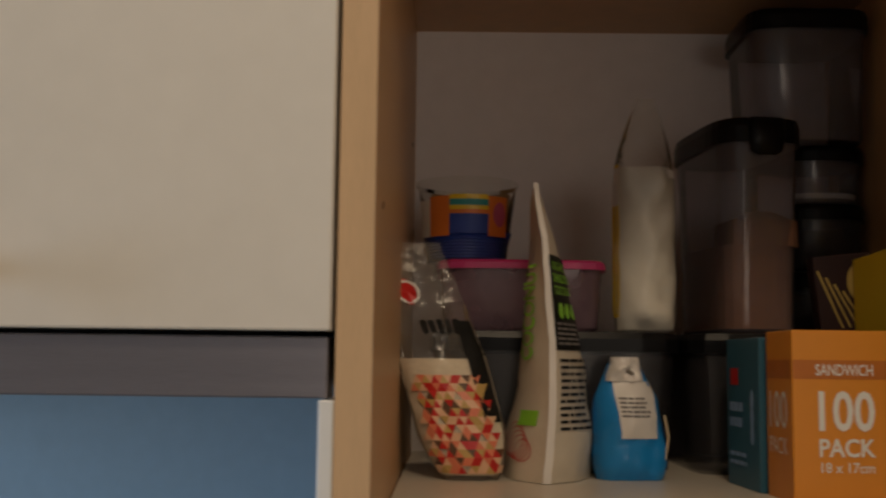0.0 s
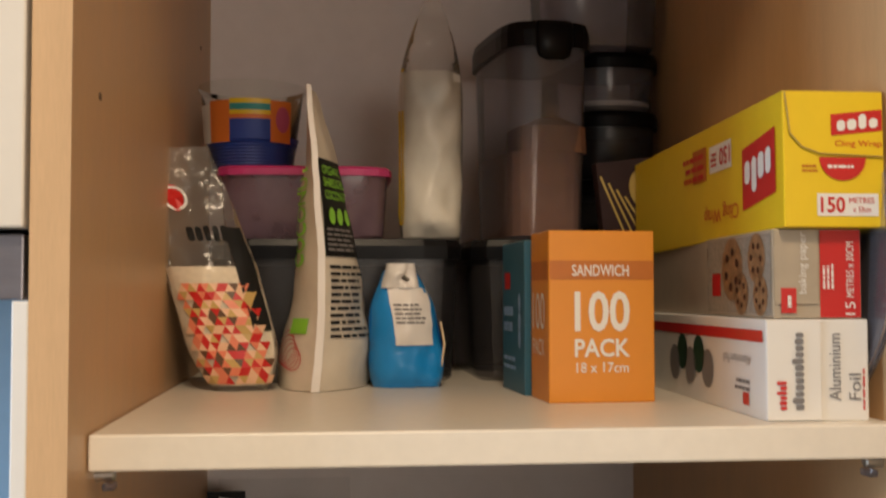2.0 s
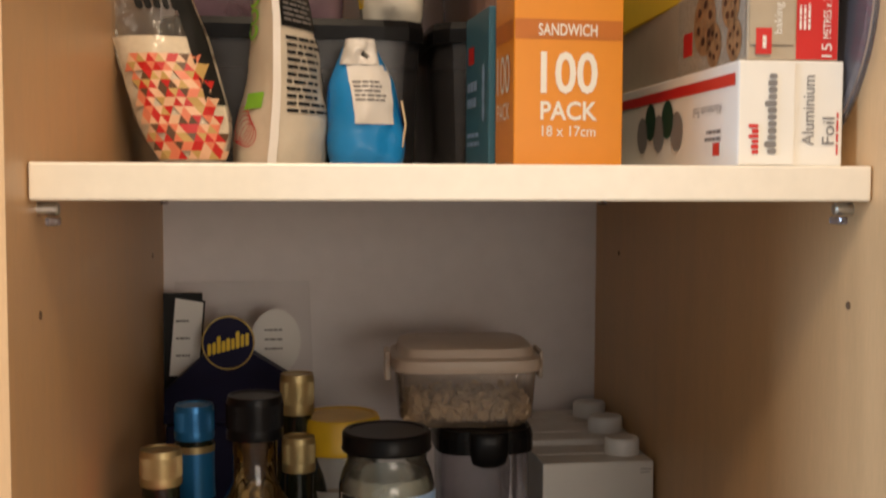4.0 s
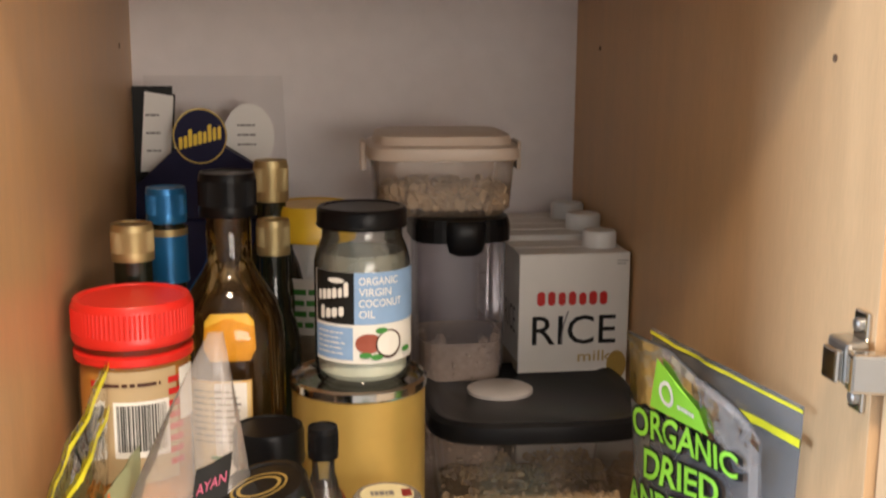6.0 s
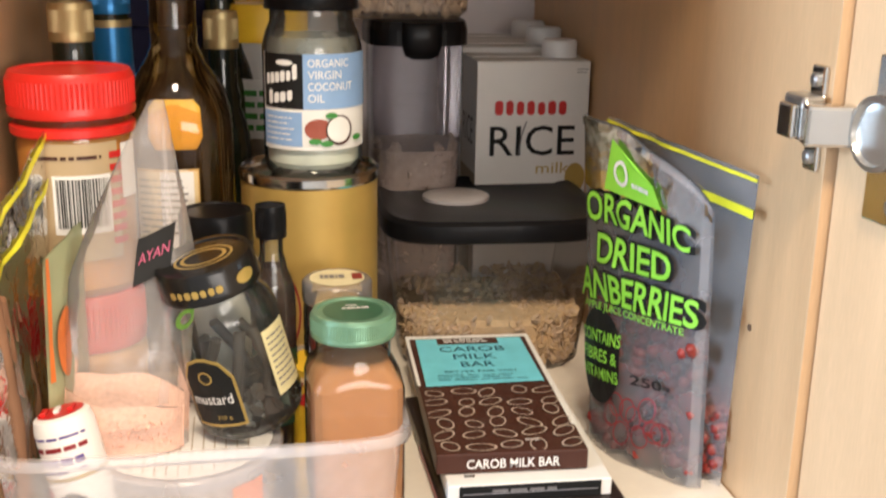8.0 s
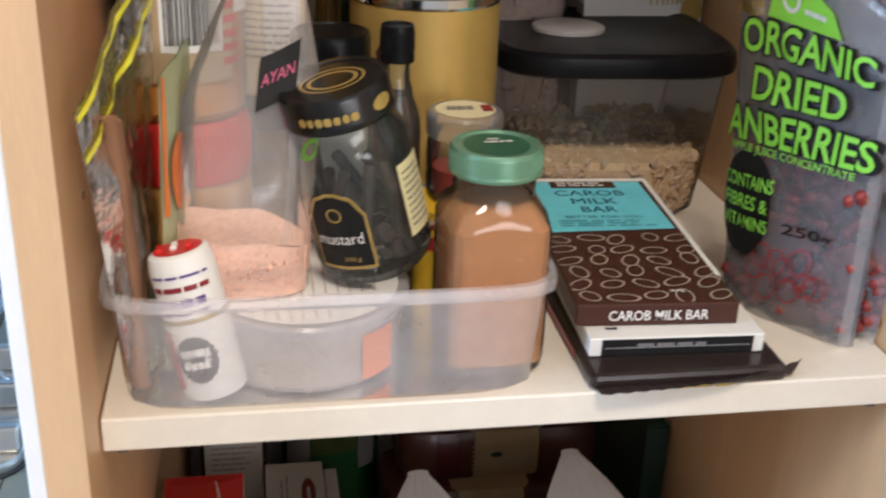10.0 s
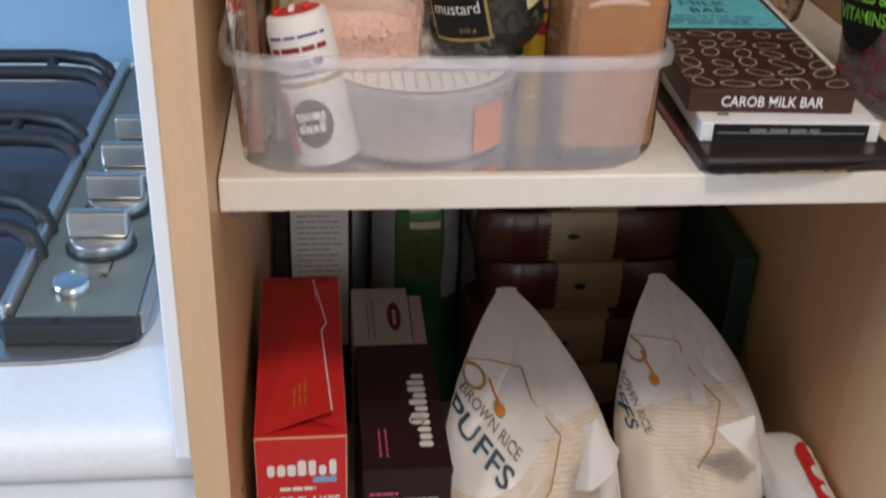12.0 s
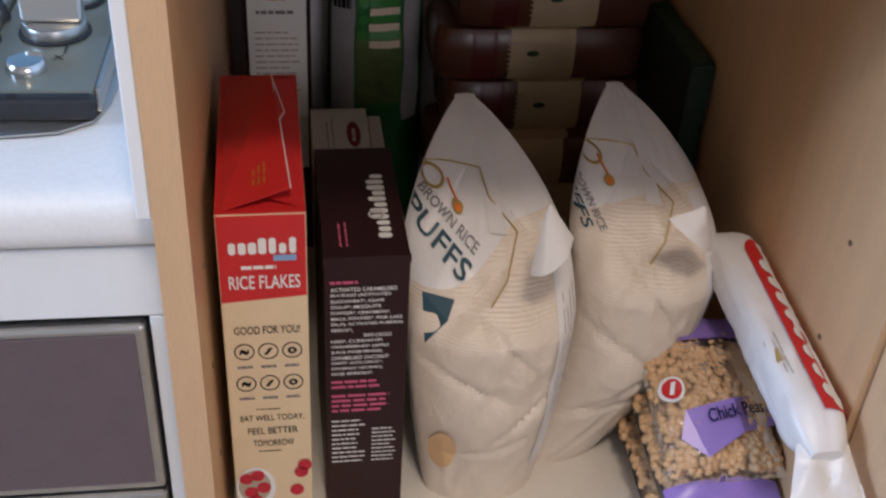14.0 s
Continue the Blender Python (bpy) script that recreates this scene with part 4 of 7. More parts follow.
for side, nm in ((-1, "left"), (1, "right")):
    gs = flat(fb, wid, H, side)
    a, b = (0.012, 0.052) if side == -1 else (-0.052, -0.012)
    sg = -1 if side == 1 else 1
    if side == 1:
        patch("black_panel", gs, -0.056, -0.010, 0.095, 0.165, INK, coco, 0.0012, (5, 8))
        for k, tx in enumerate(("ORGANIC", "SHREDDED", "COCONUT")):
            words(tx, gs, -0.034, 0.157 - 0.009 * k, 0.0065, GREENZ, coco, 0.036, 0.002, 0.01)
        for k in range(3):
            disc("green_leaf", gs, -0.046 + 0.012 * k, 0.124, 0.0045, 0.006, GREENZ, coco, 0.002)
        bars(gs, -0.054, -0.014, 0.098, 0.116, 5, DIMINK, coco, 16, 0.002)
        bars(gs, -0.054, -0.014, 0.036, 0.090, 11, INK, coco, 17, 0.0016, 0.45)
    else:
        words("COCONUT", turned(gs), 0.125, -0.030, 0.022, GREENZ, coco, 0.075, 0.0016, 0.02)
        patch("green_tag", gs, 0.030, 0.050, 0.040, 0.051, GREENZ, coco, 0.0016, (3, 2))
        for k in range(5):
            ring("red_scribble", gs, 0.040 - 0.003 * k, 0.022 + 0.002 * k, 0.008 + 0.001 * k, 0.0003, RED, coco, 0.0016)

# small blue bag
H = 0.086
wid = lambda t: 0.0285 - 0.0035 * max(0, 1 - t / 0.2) ** 2 - 0.010 * max(0, t - 0.25) - 0.030 * max(0, t - 0.70)
thk = lambda t: 0.022 * min(1, 0.75 + t * 3) if t < 0.55 else 0.022 * max(0.18, 1 - (t - 0.55) * 1.5)
fb = bag_surface(wid, thk, H, lambda t: (-0.008 * max(0, t - 0.3), -0.006 * max(0, t - 0.6), H * t), 0.0066, 11, 0.42, 38)
bb = thing("folded_blue_bag", pose(0.174, 0.290, Z1 + 0.0003, 0, 0, 6), "small glossy blue food bag with its white top folded down", "bag")
bag("film", fb, BLUE, bb, nu=20, nv=22, cap=True)
gf = flat(fb, wid, H)
patch("white_label", gf, -0.012, 0.018, 0.031, 0.073, PUFFWHITE, bb, 0.001, (6, 8), "white printed label")
bars(gf, -0.010, 0.013, 0.046, 0.062, 5, DIMINK, bb, 18, 0.0016)
tp = bag_surface(lambda t: 0.0145 - 0.004 * t, lambda t: 0.009, 0.016, lambda t: (0.0, 0.0, 0.018 * t), 0.0055, 13, 0.4, 90)
o_ = bag("rolled_top", tp, PUFFWHITE, bb, nu=18, nv=12, cap=True, label="rolled white bag top")
o_.location = (-0.006, -0.008, 0.073)
tube("twist_tie", [(0.024, -0.012, 0.015), (0.026, -0.014, 0.032), (0.023, -0.014, 0.048)], 0.0008, CREAM, bb)

# ---- lower shelf ----
w, d, h = 0.0545, 0.180, 0.3165
f0 = f
f = lambda u, v, o=0: f0(u, v + 0.025, o)
fr = carton("rice_flakes_box", pose(0.0080, 0.049, Z3, 0, 0, 0.5), w, d, h, CREAM, "tall cream and red rice flakes box, its top flap lifted", "box")
blob("red_head", f, [(0.0006, 0.225), (w - 0.0006, 0.229), (w - 0.0006, h - 0.0256), (0.0006, h - 0.0256)], RED, fr, 0.0003)
part("red_roof", cuboid(0.0002, w - 0.0002, 0.0002, d - 0.0002, h + 0.0002, h + 0.0008), RED, fr)
marks(f, 0.006, 0.049, 0.2625, 0.2745, PAPER, fr, 21, n=7)
patch("blue_tag", f, 0.034, 0.048, 0.257, 0.2615, PALEBLUE, fr, 0.0008)
bars(f, 0.014, 0.042, 0.250, 0.2545, 1, PAPER, fr, 21, fill=0.6)
words("RICE FLAKES", f, 0.028, 0.241, 0.0105, PAPER, fr, 0.044, bold=0.01)
fd = f
f = lambda u, v, o=0: fd(u, 0.24 - (0.24 - v) * 1.4, o)
words("GOOD FOR YOU!", f, 0.028, 0.213, 0.0046, INK, fr, 0.042)
for j in range(2):
    for i in range(3):
        ring("icon_ring", f, 0.0125 + 0.0155 * i, 0.200 - 0.020 * j, 0.0046, 0.0003, INK, fr, ru=1.35)
        words(("~", "/", "o")[i], f, 0.0125 + 0.0155 * i, 0.200 - 0.020 * j, 0.004, INK, fr, 0.006, bold=0.03)
        bars(f, 0.0075 + 0.0155 * i, 0.0175 + 0.0155 * i, 0.189 - 0.020 * j, 0.192 - 0.020 * j, 1, DIMINK, fr, 22 + i)
patch("rule", f, 0.018, 0.034, 0.1625, 0.163, INK, fr)
for k, tx in enumerate(("EAT WELL TODAY,", "FEEL BETTER", "TOMORROW")):
    words(tx, f, 0.0285, 0.157 - 0.0085 * k, 0.0043, INK, fr, (0.043, 0.034, 0.028)[k])
patch("rule", f, 0.018, 0.034, 0.1338, 0.1343, INK, fr)
disc("printed_bowl", f, 0.0145, 0.108, 0.0140, 0.0150, PAPER, fr)
disc("printed_bowl_shade", f, 0.0135, 0.109, 0.0115, 0.0115, TAN, fr, 0.0007)
BERRYP = mat("raspberry_print", (0.50, 0.015, 0.03), 0.4, vary=0.4, scale=300)
for x, z in ((0.008, 0.115), (0.016, 0.117), (0.011, 0.105), (0.020, 0.108), (0.014, 0.099), (0.0435, 0.105), (0.047, 0.118), (0.0525, 0.123)):
    disc("printed_raspberry", f, min(x, 0.0495), z, 0.0050, 0.0040, BERRYP, fr, 0.001, 14)
for k in range(5):
    disc("printed_flake", f, 0.030 + 0.005 * k, 0.090 - 0.002 * (k % 2), 0.005, 0.0022, AMBER if k % 2 else CREAM, fr, 0.0009, 10)
f = fd
# lifted flap
bm = bmesh.new()
vs = [bm.verts.new(p) for p in ((0.004, 0.002, h + 0.001), (0.046, 0.010, h + 0.011), (0.036, d - 0.03, h + 0.016), (0.004, d - 0.01, h + 0.001))]
bm.faces.new(vs)
e = bmesh.ops.extrude_face_region(bm, geom=bm.faces[:])
bmesh.ops.translate(bm, verts=[v for v in e["geom"] if isinstance(v, bmesh.types.BMVert)], vec=(0, 0, 0.0006))
part("top_flap", bm, RED, fr, "lifted red top flap")
bm = bmesh.new()
vs = [bm.verts.new(p) for p in ((w - 0.002, 0.004, h + 0.001), (w - 0.002, d - 0.006, h + 0.001), (0.032, d - 0.02, h + 0.006), (0.028, 0.012, h + 0.005))]
bm.faces.new(vs)
part("under_flap", bm, RED, fr, "red tuck flap")
tube("flap_edge", [(0.046, 0.010, h + 0.0116), (0.041, 0.5 * d, h + 0.0142), (0.0445, 0.55 * d, h + 0.0146), (0.036, d - 0.03, h + 0.0166)], 0.00045, PAPER, fr)
tf = lambda u, v, o=0: Vector((0.006 + u, 0.004 + v, h + 0.0018 + o + u * 0.28))
bars(turned(tf, 1), 0.11, 0.15, -0.034, -0.024, 1, PAPER, fr, 30, 0.0012, 0.6, "logo_mark")
bars(turned(tf, 1), 0.015, 0.09, -0.026, -0.016, 3, AMBER, fr, 31, 0.0012, 0.4)

w, d, h = 0.0595, 0.145, 0.2455
lv = carton("dark_cereal_box", pose(0.0745, 0.099, Z3, 0, 0, 0.5), w, d, h, BROWN, "dark brown card cereal box printed with small white and pink text", "box")
bars(f, 0.004, 0.030, 0.1975, 0.2015, 1, PINKINK, lv, 32, fill=0.6)
ing = ("ACTIVATED CARAMELISED", "BUCKINIS (ACTIVATED", "BUCKWHEAT*, AGAVE", "SYRUP*, MESQUITE", "POWDER*, CINNAMON*,", "MACA POWDER*, PINK LAKE", "SALT), ACTIVATED PUMPKIN", "SEEDS*,", "RAW CACAO", "NIBS*, CURRANTS*,", "CRANBERRIES* (APPLE", "JUICE SWEETENED),", "CARAMELISED COCONUT", "CHIPS* (COCONUT*,", "COCONUT NECTAR*),", "GOJI BERRIES*.")
for k, tx in enumerate(ing):
    words(tx, f, 0.0045 if k != 8 else 0.028, 0.1935 - 0.0052 * k, 0.0034, PAPER, lv, min(0.051, 0.0022 * len(tx)), bold=0.012, align="LEFT")
bars(f, 0.0045, 0.042, 0.100, 0.110, 2, PINKINK, lv, 33, fill=0.5)
bars(f, 0.0045, 0.054, 0.076, 0.096, 4, PINKINK, lv, 34, fill=0.5)
bars(f, 0.0045, 0.030, 0.022, 0.070, 10, PAPER, lv, 35, fill=0.3)
bars(f, 0.035, 0.054, 0.022, 0.060, 9, PAPER, lv, 36, fill=0.3)
tpf = tops(h)
marks(turned(tpf, 1), 0.020, 0.105, -0.049, -0.036, PAPER, lv, 38, n=11)
ring("logo_curl", tpf, 0.040, 0.05, 0.005, 0.0006, PAPER, lv, 0.0008)
bars(turned(tpf, 1), 0.012, 0.045, -0.019, -0.010, 2, PINKINK, lv, 38, fill=0.3)
f = f0
part("lid_seam", cuboid(-0.0004, w + 0.0004, -0.0006, 0.0004, h - 0.006, h + 0.0006), BROWN, lv, "raised lid edge")

# carton behind, tall white box, green bag
sm = carton("small_white_carton", pose(0.0760, 0.330, Z3, 0, 0, 0), 0.054, 0.125, 0.166, WHITE, "small white card carton with a red oval on top", "box")
disc("red_oval", tops(0.166), 0.039, 0.074, 0.0065, 0.024, DARKRED, sm)
bars(turned(tops(0.166), 1), 0.060, 0.088, -0.042, -0.036, 1, PAPER, sm, 40, 0.0009)
bars(turned(tops(0.166), 1), 0.036, 0.11, -0.022, -0.012, 2, DIMINK, sm, 41, fill=0.2)
gc = carton("grey_carton", pose(0.1315, 0.345, Z3), 0.012, 0.105, 0.160, BACK, "thin pale grey carton beside the white one", "box")
part("end_flap", cuboid(0.0006, 0.0114, -0.0010, -0.0001, 0.10, 0.1594, 0.0004), BACK, gc)
wb = carton("rice_cracker_box", pose(0.016, 0.455, Z3), 0.062, 0.085, 0.330, BROWN, "tall dark box with a white nutrition label", "box")
patch("white_label", f, 0.004, 0.058, 0.10, 0.286, PAPER, wb, 0.0004)
patch("red_tag", f, 0.022, 0.040, 0.279, 0.289, RED, wb, 0.0007)
bars(f, 0.012, 0.050, 0.262, 0.272, 1, DIMINK, wb, 42, fill=0.35)
bars(f, 0.010, 0.052, 0.16, 0.25, 15, TAN, wb, 43, fill=0.25)
H = 0.335
wid = lambda t: 0.051 - 0.006 * t
thk = lambda t: 0.028 * math.sin(math.pi * min(0.97, 0.15 + 0.85 * t)) ** 0.6 + 0.002
fb = bag_surface(wid, thk, H, lambda t: (0.004 * t, 0.01 * t, H * t), 0.004, 21, 0.5, 30)
gb = thing("green_snack_bag", pose(0.140, 0.500, Z3), "green and silver film bag of corn snacks at the back", "bag")
bag("film", fb, mat("green_film", (0.03, 0.15, 0.04), 0.3, vary=0.2, scale=30, bump=0.001), gb, cap=True)
gf = flat(fb, wid, H)
SILVERF = mat("silver_film", (0.45, 0.44, 0.46), 0.3, 0.3)
patch("silver_side", gf, -0.044, -0.022, 0.14, 0.30, SILVERF, gb, 0.002, (4, 10))
patch("silver_side", gf, 0.026, 0.042, 0.14, 0.30, SILVERF, gb, 0.002, (4, 10))
patch("leaf_field", gf, -0.020, 0.024, 0.16, 0.235, mat("leaf_print", (0.11, 0.17, 0.05), 0.5, vary=0.5, scale=90), gb, 0.0022, (6, 6))
for k in range(5):
    disc("green_bullet", gf, -0.014, 0.295 - 0.016 * k, 0.005, 0.005, GREEN, gb, 0.003, 12)
    patch("green_line", gf, -0.008, 0.022, 0.291 - 0.016 * k, 0.299 - 0.016 * k, GREEN, gb, 0.003, (4, 1))
    patch("pale_line", gf, -0.008, 0.022, 0.283 - 0.016 * k, 0.290 - 0.016 * k, FLAKE, gb, 0.003, (4, 1))
bars(gf, -0.042, -0.024, 0.255, 0.295, 3, INK, gb, 44, 0.003, 0.8, "dark_lettering")

# stacked brown packs
PACKB = mat("brown_wrapper", (0.085, 0.032, 0.018), 0.3, vary=0.12, scale=30, bump=0.0006)
BAND = mat("buff_band", (0.46, 0.35, 0.20), 0.5, vary=0.08)
pack = thing("noodle_pack", pose(0.300, 0.470, Z3), "brown film noodle pack with a buff paper band, stacked", "packet", "stacked noodle packs")
part("wrapper", loft([(0.098, 0.040, 0.0005, 8), (0.102, 0.045, 0.010, 8), (0.103, 0.046, 0.026, 8), (0.102, 0.045, 0.042, 8), (0.098, 0.040, 0.0515, 8)], 56), PACKB, pack, "", True)
part("paper_band", loft([(0.038, 0.0405, 0.0001, 10), (0.038, 0.0458, 0.010, 10), (0.038, 0.0468, 0.026, 10), (0.038, 0.0458, 0.042, 10), (0.038, 0.0405, 0.0518, 10)], 40), BAND, pack, "buff paper band", True)
part("maroon_panel", loft([(0.016, 0.0402, 0.0003, 10), (0.016, 0.0454, 0.010, 10), (0.016, 0.0464, 0.026, 10), (0.016, 0.0454, 0.042, 10), (0.016, 0.0402, 0.0516, 10)], 40, at=(-0.055, 0)), mat("dark_maroon_film", (0.075, 0.010, 0.010), 0.35), pack, "", True)
bars(lambda u, v, o=0: Vector((u, -0.0466 - o, v)), -0.034, 0.034, 0.012, 0.042, 6, TAN, pack, 45, fill=0.3)
disc("printed_mark", lambda u, v, o=0: Vector((u, -0.0468 - o, v)), -0.010, 0.030, 0.006, 0.003, DKGREEN, pack, 0.0008)
for k in range(1, 6):
    copy_thing(pack, pose(0.300 + (0.008, -0.012, 0.004, -0.006, 0.012)[k - 1], 0.470 - (0.02, 0.025, 0.005, 0.0, -0.004)[k - 1], Z3 + 0.0521 * k))
gx = carton("dark_green_box", pose(0.392, 0.30, Z3, 0, 0, 0), 0.020, 0.17, 0.285, mat("bottle_green_card", (0.006, 0.022, 0.012), 0.5), "dark green card box standing against the side", "box")
part("top_flap", cuboid(0.0008, 0.0192, 0.002, 0.168, 0.2852, 0.2860, 0.0003), DKGREEN, gx)
patch("green_panel", L, -0.150, -0.020, 0.06, 0.20, DKGREEN, gx, 0.0004)
H = 0.25
wid = lambda t: 0.052
thk = lambda t: 0.012 * math.sin(math.pi * min(1, 0.1 + 0.85 * t)) + 0.001
fb = bag_surface(wid, thk, H, lambda t: (0.012 * t, 0.05 * t, H * t), 0.004, 23, 0.5, 36)
cb = thing("lentil_bag", pose(0.372, 0.325, Z3, 0, 0, -70), "clear crumpled film bag of dark lentils behind the puffs", "bag")
bag("film", fb, FILM, cb)
bag("lentil_heap", fb, mat("dark_lentils", (0.10, 0.075, 0.05), 0.8, vary=0.4, scale=300), cb, 0.02, 0.6, inset=0.012, cap=True)

# puffed rice bags


def ribbed_film(name, colour, pitch, depth):
    """Bag film with fine cross ribs and soft crumpling."""
    m = mat(name, colour, 0.40, vary=0.07, scale=40, big=6)
    nt = m.node_tree
    nodes = nt.nodes
    co = nodes.new("ShaderNodeTexCoord")
    wave = nodes.new("ShaderNodeTexWave")
    wave.wave_type, wave.bands_direction, wave.wave_profile = "BANDS", "Z", "SIN"
    wave.inputs["Scale"].default_value = 0.314 / pitch
    wave.inputs["Distortion"].default_value = 1.2
    wave.inputs["Detail Scale"].default_value = 2.0
    crush = nodes.new("ShaderNodeTexNoise")
    crush.inputs["Scale"].default_value, crush.inputs["Detail"].default_value = 26, 3
    crush.inputs["Distortion"].default_value = 1.5
    b1 = nodes.new("ShaderNodeBump")
    b1.inputs["Strength"].default_value, b1.inputs["Distance"].default_value = 1.0, depth
    b2 = nodes.new("ShaderNodeBump")
    b2.inputs["Strength"].default_value, b2.inputs["Distance"].default_value = 0.8, 0.0030
    nt.links.new(co.outputs["Object"], wave.inputs["Vector"])
    nt.links.new(co.outputs["Object"], crush.inputs["Vector"])
    nt.links.new(wave.outputs["Fac"], b1.inputs["Height"])
    nt.links.new(crush.outputs["Fac"], b2.inputs["Height"])
    nt.links.new(b2.outputs[0], b1.inputs["Normal"])
    nt.links.new(b1.outputs[0], nodes["Principled BSDF"].inputs["Normal"])
    return m


PUFFFILM = ribbed_film("cream_puff_film", (0.76, 0.655, 0.53), 0.0021, 0.00022)


def puff_bag(m, half, H, back, bend, edge, seed, label, printed):
    """A slumped film bag: plump below, its half-empty top leaning back to a point."""
    t_ = thing("rice_puffs_bag", m, label, "bag", "bags of puffs")

    def wid(t):
        if t < 0.62:
            return half * (0.70 + 0.34 * math.sin(math.pi * (0.02 + 0.80 * t)))
        return half * 1.03 * max(0.13, 1 - ((t - 0.62) / 0.38) ** 1.35 * 0.90)

    def thk(t):
        return 0.050 * min(1, 0.55 + 1.5 * t) if t < 0.55 else 0.050 * max(0.05, 1 - ((t - 0.55) / 0.40) ** 0.85)

    def lean(t):
        k = max(0, t - 0.52)
        return (bend(t), back * k ** 1.1 / 0.446, H * t - 0.30 * k ** 2)
    fs = bag_surface(wid, thk, H, lean, 0.0026, seed, 0.5, 15)
    off = Vector((seed, 0, seed * 2))

    def fold(s, t, s0, t0, slope, wide_, deep):
        """One sharp crease across the film."""
        d = (t - t0 - slope * (s - s0)) / wide_
        return deep * math.exp(-abs(d) * 1.6) * math.exp(-((s - s0) / 0.75) ** 2)

    def dented(s, t, sd=-1, o=0.0):
        p = fs(s, t, sd, o)
        q = Vector((s * 2.2 + t * 2.5, t * 6.5 - s * 1.8, 0)) + off
        calm = 1 - 0.6 * min(1, max(0, t - 0.62) / 0.3)
        d4 = calm * (0.0058 * abs(noise.noise(q)) + 0.0012 * abs(noise.noise(q * 2.1)))
        d5 = 0
        for s0, t0, sl_, wd, dp in ((0.1, 0.60, 0.12, 0.022, 0.010), (-0.3, 0.42, -0.10, 0.018, 0.006), (0.5, 0.34, 0.16, 0.016, 0.006), (-0.1, 0.22, 0.05, 0.016, 0.005), (0.3, 0.74, -0.20, 0.014, 0.006), (-0.4, 0.80, 0.25, 0.012, 0.005), (0.45, 0.48, -0.22, 0.014, 0.006)):
            d5 += fold(s, t, s0 + 0.25 * math.sin(seed + 9 * t0), t0, sl_, wd, dp)
        return Vector((p.x, p.y + ((d4 + d5) if sd == -1 else 0) * (1 - s * s) ** 0.6, p.z - 0.3 * d4))

    bag("lower_film", lambda s, t, sd=-1, o=0.0: dented(s, t * edge(s), sd, o), PUFFFILM, t_, 0, 1, nu=48, nv=64)
    bag("upper_film", lambda s, t, sd=-1, o=0.0: dented(s, edge(s) + t * (1 - edge(s)), sd, o), PUFFWHITE, t_, 0, 1.0, nu=48, nv=44, label="pearl white printed upper film")
    gp = flat(dented, wid, H)
    part("top_seam", grid(lambda s, t: dented(0.16 + 0.30 * (t - 0.85) + (0.11 + 0.30 * max(0, t - 0.8)) * s, t, -1, 0.0035 + 0.002 * s), -1, 1, 0.70, 1.0, 2, 16), PUFFWHITE, t_, "folded back seam", True)
    tip = lambda u, v, o=0: gp(u, H * 0.60 + v, o)
    if printed:
        words("BROWN RICE", spun(tip, -44), -0.050, 0.012, 0.0080, DIMINK, t_, 0.048, 0.0036, 0.005)
        words("PUFFS", spun(tip, -44), -0.048, -0.004, 0.0150, TEALINK, t_, 0.050, 0.0036, 0.012)
        blob("teal_badge", tip, [(-0.052, -0.030), (-0.036, -0.012), (-0.030, 0.000), (-0.052, 0.000)], TEALINK, t_, 0.0036)
        disc("window", gp, -0.036, 0.070, 0.010, 0.024, CHICK, t_, 0.0030)
    else:
        away = lambda u, v, o=0: tip(u - 0.010, v, o)
        words("BROWN RICE", spun(away, -68), -0.044, -0.018, 0.0062, DIMINK, t_, 0.038, 0.0036, 0.005)
        words("PUFFS", spun(away, -68), -0.046, -0.028, 0.0085, TEALINK, t_, 0.036, 0.0036, 0.012)
    part("side_panel", grid(lambda s, t: dented(s, t, -1, 0.0012), 0.70, 0.985, 0.12, edge(0.9) - 0.02, 4, 24), PUFFWHITE, t_, "white printed side panel", True)
    bars(turned(lambda u, v, o=0: dented(u, v, -1, o)), 0.30, 0.60, -0.95, -0.76, 4, DIMINK, t_, 46, 0.0022, 0.14)
    cx = -0.020 if printed else -0.026
    disc("orange_logo", tip, cx, 0.050, 0.0040, 0.0044, GOLDINK, t_, 0.0036)
    disc("orange_logo_core", tip, cx, 0.050, 0.0024, 0.0026, ORANGEINK, t_, 0.0042)
    tube("orange_stalk", [tip(cx, 0.054, 0.003), tip(cx - 0.003, 0.061, 0.003), tip(cx - 0.005, 0.068, 0.003)], 0.0008, ORANGEINK, t_)
    ring("gold_swirl", tip, -0.036, 0.068, 0.0075, 0.0011, GOLDINK, t_, 0.0030)
    for pts in (((0.000, 0.076), (0.004, 0.056), (0.022, 0.034), (0.010, 0.008), (-0.004, -0.004)), ((-0.040, 0.076), (-0.022, 0.080), (0.000, 0.076))):
        tube("gold_rule", [tip(u, v, 0.0028) for u, v in pts], 0.0006, GOLDINK, t_)
    return t_, dented


def spun(f_, deg):
    """Print turned by any angle."""
    c, s = math.cos(radians(deg)), math.sin(radians(deg))
    return lambda u, v, o=0: f_(u * c - v * s, u * s + v * c, o)


